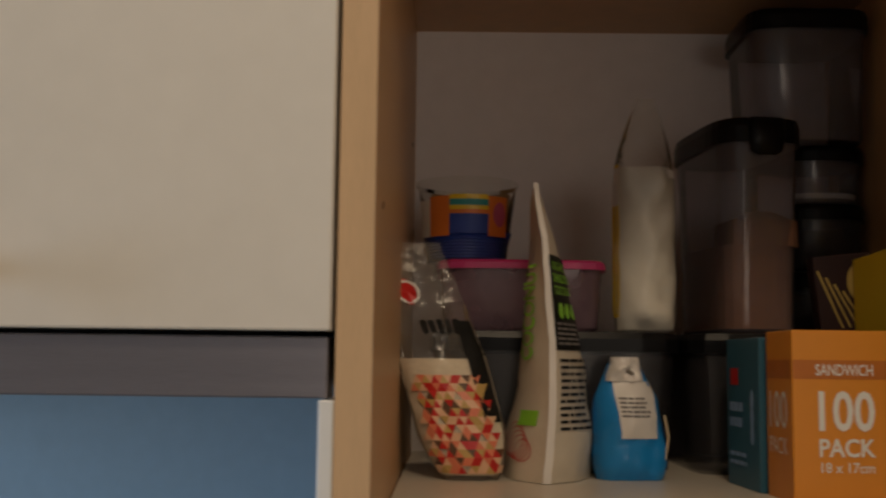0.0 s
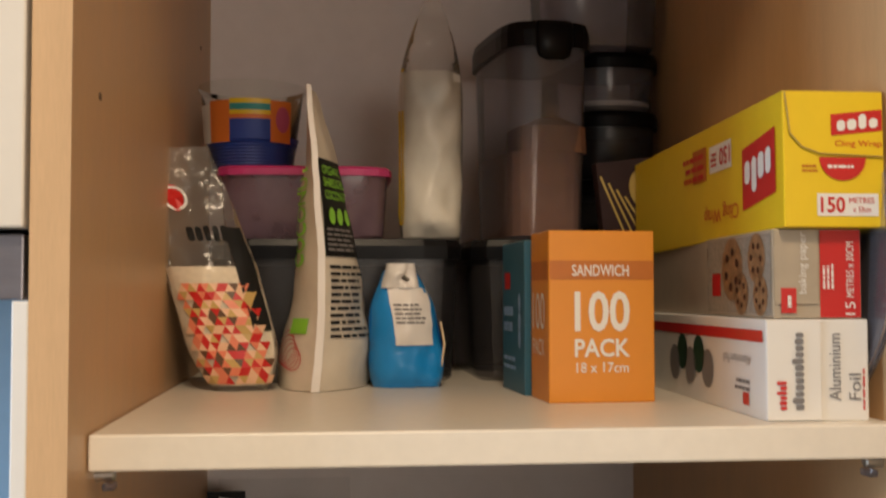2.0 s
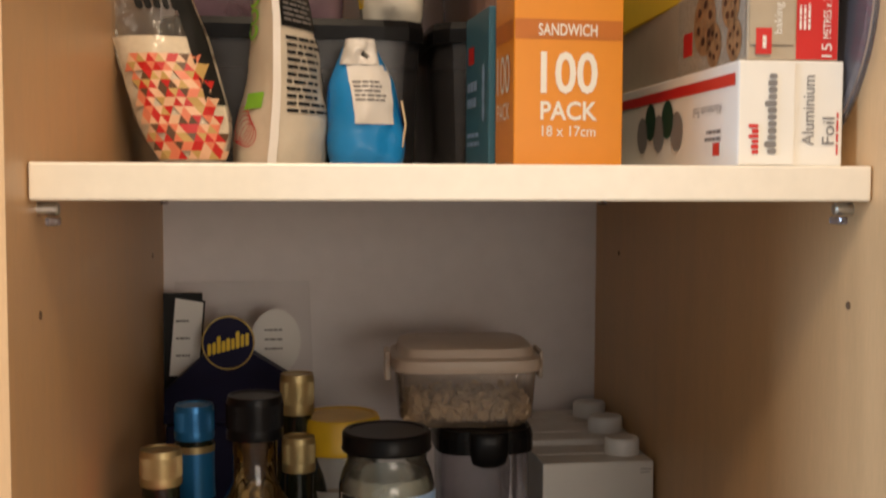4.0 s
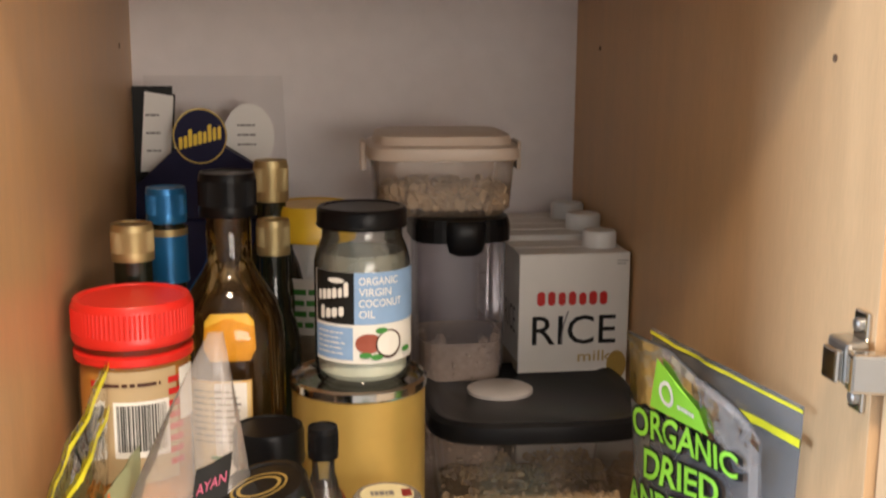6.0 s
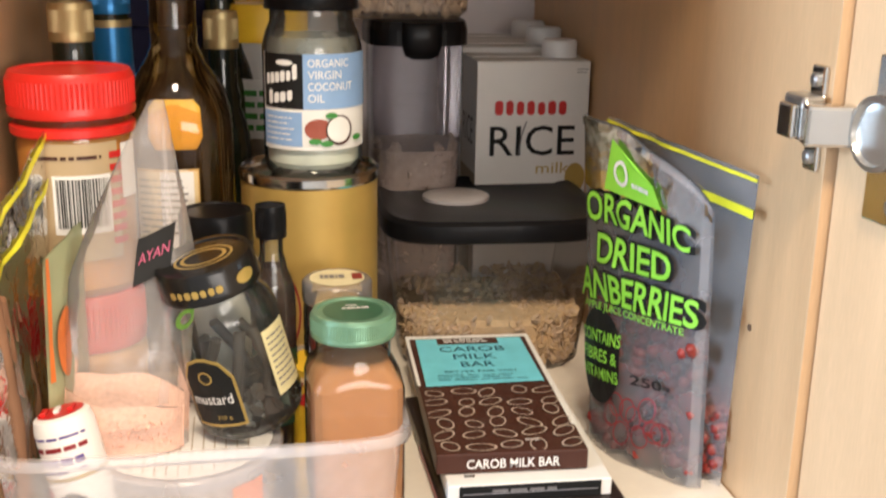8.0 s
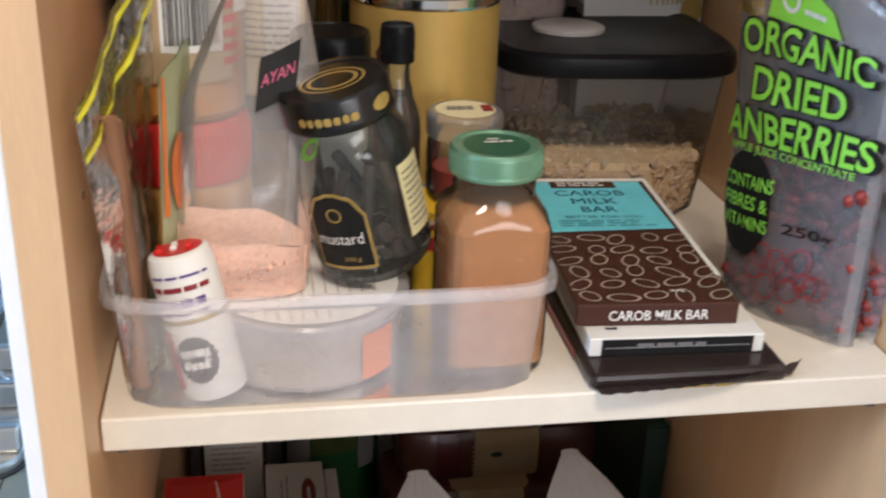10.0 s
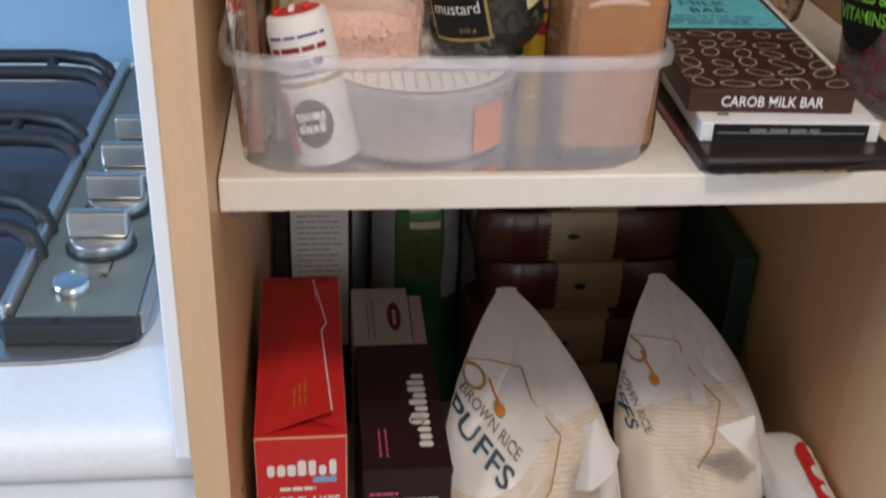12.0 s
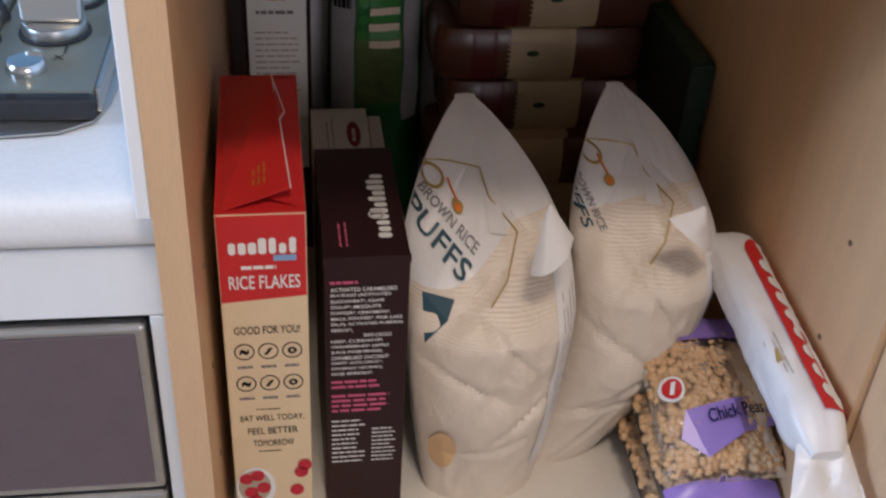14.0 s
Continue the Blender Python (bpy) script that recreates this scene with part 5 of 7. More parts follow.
def ear(p, tip, left, right, foot, seed):
    """A pinched corner of film standing off a bag: two facets meeting in a ridge."""
    tip, left, right, foot = (Vector(v) for v in (tip, left, right, foot))
    bm = bmesh.new()
    for a, b in ((left, foot), (foot, right)):
        def facet(u, v, a=a, b=b):
            q = a.lerp(b, u).lerp(tip, v * 0.93)
            n_ = noise.noise(q * 70 + Vector((seed, 0, 0)))
            return q + Vector((0.0015 * n_, -0.004 * math.sin(math.pi * u) * (1 - v) - 0.0022 * n_, 0))
        grid(facet, 0, 1, 0, 1, 8, 12, bm)
    bmesh.ops.remove_doubles(bm, verts=bm.verts, dist=0.0002)
    o_ = part("folded_ear", bm, PUFFWHITE, p, "sharp folded corner of the bag", True)
    o_.matrix_basis = p.matrix_basis.inverted()


p1, _ = puff_bag(pose(0.199, 0.118, Z3 + 0.0005, 0, 0, 0), 0.062, 0.343, 0.158, lambda t: -0.004 * t, lambda s: 0.665 + 0.075 * s + 0.018 * math.sin(4 * s), 31, "cream and pearl film bag of brown rice puffs, leaning back", True)
p2, _ = puff_bag(pose(0.270, 0.158, Z3 + 0.0005, 0, 0, 0), 0.056, 0.345, 0.130, lambda t: 0.056 * (1 - (1 - min(1, t / 0.6)) ** 2) - 0.004 * max(0, t - 0.6) / 0.4, lambda s: 0.715 + 0.030 * s - 0.02 * s * s, 38, "cream and pearl film bag of puffs slumped beside its twin", False)
ear(p1, (0.2215, 0.086, 0.792), (0.2135, 0.078, 0.736), (0.2440, 0.092, 0.756), (0.2290, 0.074, 0.742), 3)
ear(p2, (0.3440, 0.112, 0.766), (0.3160, 0.108, 0.758), (0.3640, 0.124, 0.716), (0.3420, 0.102, 0.736), 7)

# chickpea bags and a biscuit sleeve


def chick_bag(m, seed, label):
    t_ = thing("chickpea_bag", m, label, "bag", "chickpea bags")
    fs = bag_surface(lambda t: 0.046, lambda t: 0.023 * math.sin(math.pi * min(1, max(0, t))) ** 0.5 + 0.0006, 0.135, lambda t: (0, 0, 0.135 * t), 0.003, seed, 0.4, 40)

    def place(r_):
        return fs(-0.95 + 1.90 * r_.random(), 0.05 + 0.90 * r_.random(), -1, -0.0030 - 0.003 * r_.random())
    flakes("filling", 1100, place, 0.0038, 0, CHICK, t_, seed, True)
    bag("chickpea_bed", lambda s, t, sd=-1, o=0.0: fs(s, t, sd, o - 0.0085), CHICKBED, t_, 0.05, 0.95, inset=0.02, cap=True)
    bag("film", fs, FILM, t_)
    return t_, flat(fs, lambda t: 0.046, 0.135)


c1, g1 = chick_bag(pose(0.3660, 0.014, Z3 + 0.026, -84, 0, 1), 51, "clear bag of chickpeas with a purple label lying flat")
patch("purple_header", g1, -0.045, 0.045, 0.004, 0.028, PURPLE, c1, 0.003, (8, 4))
c0, g0 = chick_bag(pose(0.3670, 0.014, Z3 + 0.060, -80, 0, 1), 52, "clear bag of chickpeas with a purple seam in the pile")
patch("purple_header", g0, -0.045, 0.045, 0.000, 0.018, PURPLE, c0, 0.003, (8, 4))
c2, g2 = chick_bag(pose(0.3690, 0.024, Z3 + 0.082, -68, 0, 1), 53, "clear bag of chickpeas with a purple label, topmost in pile")
blob("purple_label", g2, [(-0.034, 0.030), (-0.016, 0.014), (0.014, 0.030), (0.044, 0.038), (0.044, 0.062), (0.010, 0.056), (-0.028, 0.050)], PURPLE, c2, 0.003)
patch("purple_header", g2, -0.045, 0.045, 0.110, 0.133, PURPLE, c2, 0.002, (8, 3))
words("Chick Peas", spun(g2, 8), 0.016, 0.044, 0.0100, NAVY, c2, 0.046, 0.0054, 0.015)
disc("white_badge", g2, -0.034, 0.068, 0.0090, 0.0105, PAPER, c2, 0.0036)
disc("red_badge", g2, -0.034, 0.068, 0.0068, 0.0082, RED, c2, 0.0044)
part("badge_bar", grid(lambda u, v: g2(u + 0.3 * (v - 0.068), v, 0.0052), -0.0355, -0.0325, 0.063, 0.073, 1, 1), PAPER, c2)

bp_ = thing("biscuit_sleeve", look((0.3925, 0.066, 0.682), (0.3920, -0.10, 0.668), 0) @ Matrix.Diagonal((0.85, 0.85, 1, 1)), "white and red film sleeve of biscuits resting on the bags", "packet")
sleeve = [(0.013, 0.006, -0.110, 3), (0.019, 0.013, -0.102, 3), (0.0235, 0.0215, -0.090, 3)]
sleeve += [(0.0248 + 0.0005 * math.sin(2.1 * k), 0.0238 + 0.0005 * math.sin(1.7 * k), -0.082 + 0.006 * k, 3) for k in range(28)]
sleeve += [(0.0225, 0.0205, 0.094, 3), (0.020, 0.014, 0.103, 3), (0.019, 0.004, 0.112, 3)]
bm = loft(sleeve, 72)
for v in bm.verts:
    n_ = abs(noise.noise(Vector((v.co.x * 60, v.co.y * 60, v.co.z * 26)))) + 0.6 * abs(noise.noise(v.co * 110))
    v.co.x *= 1 - 0.10 * n_
    v.co.y *= 1 - 0.10 * n_
part("wrapper", bm, PUFFWHITE, bp_, "", True)
sl = lambda u, v, o=0: Vector(((0.0252 + o) * math.sin(v / 0.0255), (0.0242 + o) * math.cos(v / 0.0255), -u))
patch("red_band", sl, -0.070, 0.088, -0.034, -0.001, RED, bp_, 0.0012, (2, 10))
disc("red_end", sl, -0.070, -0.0175, 0.016, 0.0165, RED, bp_, 0.0011, 24)
marks(turned(sl, 2), -0.080, 0.062, 0.007, 0.029, PAPER, bp_, 47, 0.0020, 8)
bars(turned(sl, 2), -0.055, -0.010, -0.022, -0.008, 4, TAN, bp_, 48, 0.0012, 0.25)
patch("gold_mark", sl, 0.030, 0.042, 0.012, 0.020, GOLDINK, bp_, 0.0012, (1, 4))
patch("red_tag", sl, 0.060, 0.068, 0.018, 0.021, RED, bp_, 0.0012, (1, 2))
ft = bag_surface(lambda t: 0.021 + 0.010 * t, lambda t: 0.004, 0.05, lambda t: (0.004 * t, -0.024 * t, -0.100 - 0.034 * t), 0.005, 45, 0.4, 60)
bag("torn_end", ft, PUFFWHITE, bp_, nu=14, nv=14, label="open torn wrapper end")

# ---- middle shelf ----


def jar_lid(r, z0, z1, material, parent, ribs=0, seg=48, label="", at=(0, 0)):
    h = z1 - z0
    ob = part("lid", loft([(r, r, z0), (r * 1.02, r * 1.02, z0 + h * 0.12), (r, r, z0 + h * 0.2), (r, r, z1 - h * 0.14), (r * 0.95, r * 0.95, z1), (r * 0.86, r * 0.86, z1), (r * 0.84, r * 0.84, z1 - 0.0009)], seg, at=at), material, parent, label, True)
    if ribs:
        bm = bmesh.new()
        for i in range(ribs):
            a = 2 * math.pi * i / ribs
            c, s = math.cos(a), math.sin(a)
            t = 0.6 * math.pi * r / ribs
            ps = [(r - 0.0001, -t), (r + min(0.00045, r * 0.014), 0), (r - 0.0001, t)]
            lo = [bm.verts.new((at[0] + x * c - y * s, at[1] + x * s + y * c, z0 + h * 0.25)) for x, y in ps]
            hi = [bm.verts.new((at[0] + x * c - y * s, at[1] + x * s + y * c, z1 - h * 0.18)) for x, y in ps]
            bm.faces.new((lo[0], lo[1], hi[1], hi[0]))
            bm.faces.new((lo[1], lo[2], hi[2], hi[1]))
        tagged(part("lid_grip", bm, material, ob), "", "", "", "stuff")
    return ob


def glass_jar(t_, r, h, neck, material=None, p=2, body="glass"):
    """Clear jar: shell with an inner wall; h to the shoulder, neck radius above."""
    part(body, loft([(r * 0.86, r * 0.86, 0, p), (r * 0.97, r * 0.97, 0.004, p), (r, r, 0.010, p), (r, r, h * 0.84, p), (r * 0.93, r * 0.93, h * 0.93, (p + 2) / 2), (neck, neck, h, 2), (neck, neck, h + 0.010, 2)], 48, True, False), material or GLASS, t_, "", True)
    part("glass_foot", loft([(r * 0.80, r * 0.80, 0.0005, p), (r * 0.90, r * 0.90, 0.0045, p)], 40, False, False), material or GLASS, t_, "", True)


# milky tray
tr = thing("plastic_tray", pose(0.1125, 0.085, Z2 + 0.0003), "milky clear plastic tray holding spices and packets", "tray")
P = 8.5
part("tray_shell", loft([(0.096, 0.060, 0, P), (0.101, 0.064, 0.004, P), (0.1055, 0.068, 0.0605, P)], 72, True, False), MILKY, tr, "", True)
part("tray_rim", loft([(0.1060, 0.0685, 0.0570, P), (0.1096, 0.0715, 0.0568, P), (0.1100, 0.0718, 0.0600, P), (0.1088, 0.0710, 0.0630, P), (0.1056, 0.0684, 0.0632, P)], 72, False, False), MILKY, tr, "thick rolled rim", True)

# square spice jar with a green lid
gj = thing("spice_jar", pose(0.1930, 0.060, Z2 + 0.0022, 0, 0, 3), "square glass jar of orange-brown spice with a green metal lid", "jar")
glass_jar(gj, 0.0255, 0.093, 0.0205, p=9)
part("spice", loft([(0.0215, 0.0215, 0.0045, 9), (0.0244, 0.0244, 0.007, 9), (0.0244, 0.0244, 0.079, 9), (0.0205, 0.0205, 0.086, 4), (0.0175, 0.0175, 0.089, 2)], 40), SPICE, gj, "", True)
jar_lid(0.0230, 0.1040, 0.1175, SAGE, gj, 110, label="green screw lid")
tl = tops(0.1168)
disc("dark_disc", tl, 0, 0, 0.0165, 0.0165, mat("dark_green_print", (0.03, 0.11, 0.06), 0.35), gj, 0.0002)
bars(turned(tl, 2), -0.009, 0.009, -0.005, -0.001, 1, PAPER, gj, 60, 0.0006)
bars(turned(tl, 2), -0.003, 0.004, -0.009, -0.0055, 1, PAPER, gj, 61, 0.0006)

# round tub in the tray
rt = thing("round_tub", pose(0.1000, 0.080, Z2 + 0.0025), "round clear tub of grey-brown powder with a printed lid", "tub")
part("clear_tub", loft([(0.049, 0.049, 0), (0.0515, 0.0515, 0.028), (0.053, 0.053, 0.030), (0.0535, 0.0535, 0.0355)], 56), MILKY, rt, "", True)
part("powder", loft([(0.047, 0.047, 0.001), (0.0485, 0.0485, 0.026)], 48), GREYPOW, rt)
part("tub_lid", loft([(0.054, 0.054, 0.031), (0.0545, 0.0545, 0.036), (0.053, 0.053, 0.0375), (0.050, 0.050, 0.0370)], 56), MILKY, rt, "", True)
disc("paper_disc", tops(0.0372), 0, 0, 0.0485, 0.0485, PAPER, rt, 0.0002, 40)
bm = bmesh.new()
for k in range(13):
    x = -0.040 + 0.0062 * k
    half = math.sqrt(max(0, 0.046 ** 2 - x * x))
    grid(lambda u, v: Vector((u, v, 0.0378)), x, x + 0.0007, -half, half * 0.6, 1, 2, bm)
part("fine_print", bm, TAN, rt)
patch("orange_label", round_(0.0500), 0.026, 0.046, 0.003, 0.028, ORANGEINK, rt, 0.0022, (6, 1))

# mustard jar, tipped over to one side
mj = thing("mustard_jar", pose(0.1385, 0.086, Z2 + 0.0505, 6, -14, 0), "empty glass mustard jar holding dark pods, black lid, tipped sideways", "jar")
glass_jar(mj, 0.0305, 0.080, 0.0250)
jar_lid(0.0272, 0.084, 0.1015, mat("black_enamel_lid", (0.012, 0.012, 0.012), 0.25, 0.3), mj, 0, label="black screw lid with gold print")
marks(round_(0.0274), -0.022, 0.008, 0.0895, 0.0955, GOLDINK, mj, 62, 0.0006, 7, "gold_lettering")
disc("gold_seal", round_(0.0274), 0.022, 0.0925, 0.006, 0.0038, GOLDINK, mj, 0.0006)
ring("gold_ring", tops(0.1003), 0, 0, 0.013, 0.0006, GOLDINK, mj, 0.0004, ru=1.2)
ring("gold_ring", tops(0.1003), 0, 0, 0.009, 0.0008, GOLDINK, mj, 0.0004, ru=1.3)
rl = round_(0.0306)
lab = [(-0.020, 0.006), (0.008, 0.006), (0.008, 0.034), (0.003, 0.043), (-0.004, 0.046), (-0.008, 0.046), (-0.015, 0.043), (-0.020, 0.034)]
lab_turn = lambda u, v, o=0: rl(u - 0.010, v + 0.008, o)
big_ = [(-0.006 + (u + 0.006) * 1.1, 0.026 + (v - 0.026) * 1.09) for u, v in lab]
for nm, pts, m_, o in (("gold_border", big_, GOLDINK, 0.0006), ("black_label", lab, INK, 0.0010)):
    bm = bmesh.new()
    mid = bm.verts.new(lab_turn(-0.006, 0.024, o))
    dense = []
    for k in range(len(pts)):
        a, b = pts[k], pts[(k + 1) % len(pts)]
        dense += [(a[0] + (b[0] - a[0]) * i / 4, a[1] + (b[1] - a[1]) * i / 4) for i in range(4)]
    rim = [bm.verts.new(lab_turn(u, v, o)) for u, v in dense]
    inner = [bm.verts.new(lab_turn(-0.006 + (u + 0.006) * 0.5, 0.024 + (v - 0.024) * 0.5, o)) for u, v in dense]
    n = len(rim)
    for k in range(n):
        bm.faces.new((rim[k], rim[(k + 1) % n], inner[(k + 1) % n], inner[k]))
        bm.faces.new((inner[k], inner[(k + 1) % n], mid))
    part(nm, bm, m_, mj)
words("mustard", lab_turn, -0.006, 0.0225, 0.0062, PAPER, mj, 0.023, 0.0016)
words("210 g", lab_turn, -0.002, 0.0105, 0.003, GOLDINK, mj, 0.008, 0.0016)
ring("gold_crest", lab_turn, -0.006, 0.036, 0.0035, 0.0004, GOLDINK, mj, 0.0016)
patch("cream_label", rl, 0.020, 0.040, 0.020, 0.060, mat("cream_paper", (0.72, 0.66, 0.36), 0.5), mj, 0.0008, (6, 2), "cream paper side label")
bars(rl, 0.022, 0.038, 0.024, 0.057, 9, DIMINK, mj, 63, 0.0012, 0.3)
rnd = random.Random(3)
for k in range(6):
    a = 1.05 * k
    tube("dark_pod", [(0.018 * math.cos(a), 0.018 * math.sin(a), 0.006), (0.020 * math.cos(a + 0.5), 0.018 * math.sin(a + 0.5), 0.034), (0.013 * math.cos(a + 1.1), 0.014 * math.sin(a + 1.1), 0.050 + 0.012 * rnd.random())], 0.0032, DARKHERB, mj)
flakes("herb_scrap", 60, lambda r: (r.uniform(-0.02, 0.02), r.uniform(-0.02, 0.02), r.uniform(0.008, 0.02)), 0.005, 0.0006, DARKHERB, mj, 5)

# pouch of pink salt
H = 0.186
wid = lambda t: 0.034 if t < 0.5 else 0.034 - 0.030 * ((t - 0.5) / 0.5) ** 1.15
thk = lambda t: 0.0245 * min(1, 0.7 + 3 * t) if t < 0.3 else 0.0245 * max(0.05, 1 - (t - 0.3) / 0.66)
fb = bag_surface(wid, thk, H, lambda t: (0.004 + 0.024 * t ** 1.5, 0.034 * t, H * t), 0.0026, 61, 0.55, 30)
sb = thing("salt_pouch", pose(0.0640, 0.072, Z2 + 0.0415, 0, 0, 0), "cloudy pouch of coarse pink salt standing on the round tub", "bag")
bag("film", fb, CLOUDY, sb)
bag("salt", lambda s, t, sd=-1, o=0.0: fb(s, t * (0.165 - 0.030 * s + 0.008 * math.sin(5 * s)), sd, o), SALT, sb, 0.01, 1, inset=0.012, cap=True)
flakes("salt_grain", 70, lambda r: fb(r.uniform(-0.8, 0.8), r.uniform(0.03, 0.135), -1, -0.0002), 0.0007, 0, mat("dark_salt_grain", (0.68, 0.38, 0.28), 0.6, vary=0.3), sb, 15, True)
gf = flat(fb, wid, H)
part("side_seam", grid(lambda s, t: fb(0.62 + 0.07 * s, t, -1, 0.0012), -1, 1, 0.16, 0.95, 2, 16), CLOUDY, sb, "pale vertical seam", True)
patch("black_tag", lambda u, v, o=0: gf(u, v + 0.4 * (u - 0.015), o), 0.001, 0.0195, 0.098, 0.122, INK, sb, 0.0030, (8, 8))
words("AYAN", lambda u, v, o=0: gf(u, v + 0.4 * (u - 0.015), o), 0.0102, 0.111, 0.0055, PINKINK, sb, 0.015, 0.0040)
ring("lime_curl", gf, 0.030, 0.072, 0.004, 0.0012, GREENZ, sb, 0.0024)

# short paper roll with a red end
pr = thing("paper_roll", pose(0.0545, 0.040, Z2 + 0.003, -7, -12, 0), "white paper wrapped roll with purple print and a red end", "roll")
part("paper", loft([(0.0150, 0.0150, 0), (0.0158, 0.0158, 0.002), (0.0158, 0.0158, 0.066), (0.0145, 0.0145, 0.072), (0.0125, 0.0125, 0.0735)], 36), PAPER, pr, "", True)
disc("red_end", tops(0.0735), 0, 0, 0.012, 0.012, RED, pr, 0.0003)
for k in range(3):
    part("crimp", cuboid(-0.010 + 0.007 * k, -0.007 + 0.007 * k, -0.004, 0.005, 0.0736, 0.0758, 0.0006), PAPER if k == 1 else REDPLASTIC, pr)
rp = round_(0.0159)
for k, z in enumerate((0.064, 0.058, 0.051, 0.046)):
    bars(rp, -0.016, 0.018, z - 0.002, z + 0.002, 1, mat("violet_ink", (0.10, 0.06, 0.26), 0.5) if k != 1 else DARKRED, pr, 64 + k, 0.0005, (0.3, 0.6, 0.9, 0.35)[k])
patch("gold_line", rp, -0.024, 0.024, 0.0405, 0.0425, GOLDINK, pr, 0.0005, (8, 1))
n = 20
bm = bmesh.new()
mid = bm.verts.new(rp(-0.003, 0.022, 0.0006))
rim = [bm.verts.new(rp(-0.003 + (0.0105 if i % 2 else 0.0094) * math.cos(2 * math.pi * i / 40), 0.022 + (0.0125 if i % 2 else 0.0115) * math.sin(2 * math.pi * i / 40), 0.0006)) for i in range(40)]
for i in range(40):
    bm.faces.new((mid, rim[i], rim[(i + 1) % 40]))
part("dark_badge", bm, INK, pr)
bars(rp, -0.010, 0.004, 0.016, 0.029, 2, PAPER, pr, 70, 0.0010, 0.55)
patch("red_strip", rp, -0.020, -0.014, 0.006, 0.036, RED, pr, 0.0005, (2, 1))


def sheet(a, b, c, d, bulge, seed, wr=0.003, face=-1):
    """A leaning pouch given by its corners: top a-b, bottom c-d; returns f(s, t, side, lift)."""
    a, b, c, d = (Vector(p) for p in (a, b, c, d))
    nrm = ((b - a).cross(c - a)).normalized()
    if nrm.x * face < 0:
        nrm = -nrm

    def f_(s, t, side=1, o=0.0):
        u = (s + 1) / 2
        p = c.lerp(d, u).lerp(a.lerp(b, u), t)
        k = bulge * (max(0, 1 - s * s) ** 0.5) * (max(0, 1 - t) ** 0.6 * 0.9 + 0.06)
        n_ = noise.noise(p * 34 + Vector((seed, 0, 0))) + 0.5 * noise.noise(p * 80 + Vector((0, seed, 0)))
        return p + nrm * (side * (k + o) + wr * n_ * (1 - s ** 4))
    return f_


def sheet_bag(t_, fs, material, name="film"):
    bm = bmesh.new()
    for side in (-1, 1):
        grid(lambda s, t: fs(s, t, side), -1, 1, 0, 1, 18, 24, bm)
    bmesh.ops.remove_doubles(bm, verts=bm.verts, dist=0.0003)
    return part(name, bm, material, t_, "", True)


# zip bag of bark sticks against the side
zb = thing("zip_bag", pose(0, 0, 0), "clear zip bag of brown bark sticks with a yellow zip", "bag")
fs = sheet((0.006, 0.002, 1.150), (0.030, 0.125, 1.205), (0.016, 0.030, Z2 + 0.004), (0.022, 0.125, Z2 + 0.004), 0.006, 71, 0.004, 1)
sheet_bag(zb, fs, FILM)
for t0 in (0.86, 0.985):
    part("zip_strip", grid(lambda s, t: fs(s, t, 1, 0.001), -1, 1, t0 - 0.016, t0 + 0.004, 16, 1), ZIPM, zb, "yellow zip strip")
rnd = random.Random(8)
for k in range(6):
    y = 0.040 + 0.012 * k
    tube("bark_stick", [(0.019, y, Z2 + 0.006), (0.018 + 0.003 * rnd.random(), y + 0.004, Z2 + 0.07), (0.016, y - 0.010, Z2 + 0.125 + 0.02 * rnd.random())], 0.0036, STICK, zb)
patch("paper_strip", lambda u, v, o=0: fs(u, v, 1, o), -0.55, -0.35, 0.05, 0.62, CLOUDY, zb, 0.003, (2, 8))

cin = thing("cinnamon_packet", pose(0, 0, 0), "pale green film packet of cinnamon sticks with an orange oval", "packet")
fs = sheet((0.0345, 0.062, 1.148), (0.046, 0.125, 1.152), (0.0300, 0.055, Z2 + 0.004), (0.042, 0.122, Z2 + 0.004), 0.005, 73, 0.002, 1)
sheet_bag(cin, fs, PALEGREEN, "film")
cf = lambda u, v, o=0: fs(u, v, 1, o)
disc("orange_oval", cf, -0.45, 0.66, 0.28, 0.13, ORANGEINK, cin, 0.002)
patch("white_panel", cf, -0.95, 0.2, 0.14, 0.42, PAPER, cin, 0.0016, (4, 4))
words("CINNAMON", cf, -0.38, 0.34, 0.055, INK, cin, 1.05, 0.0026, 0.02)
words("STICK", cf, -0.5, 0.24, 0.055, INK, cin, 0.7, 0.0026, 0.02)
patch("orange_edge", cf, -1.0, -0.9, 0.55, 1.0, ORANGEINK, cin, 0.0016, (1, 6))

# bars of chocolate
DARKBAR = mat("near_black_film", (0.022, 0.014, 0.012), 0.32, vary=0.1, scale=40, bump=0.0003)
b3 = carton("dark_chocolate_bar", pose(0.2400, 0.020, Z2 + 0.0003, 0, 0, 0), 0.106, 0.170, 0.0088, DARKBAR, "dark film wrapped chocolate bar with crimped ends under the pile", "chocolate bar", 0.003)
bm = bmesh.new()
n = 26
lo = [bm.verts.new((0.002 + 0.108 * i / n, 0.003, 0.002)) for i in range(n + 1)]
hi = [bm.verts.new((0.002 + 0.110 * i / n + 0.006 * i / n, -0.010 - (0.0012 if i % 2 else 0) + 0.020 * (i / n) ** 3, 0.0045 + 0.003 * (i / n))) for i in range(n + 1)]
for i in range(n):
    bm.faces.new((lo[i], lo[i + 1], hi[i + 1], hi[i]))
part("crimped_end", bm, DARKBAR, b3, "crimped wrapper end")
bars(front(-0.003), 0.030, 0.090, 0.001, 0.0035, 1, GOLDINK, b3, 72, 0.0009)
patch("red_side_strip", L, -0.10, -0.03, 0.002, 0.007, DARKRED, b3)
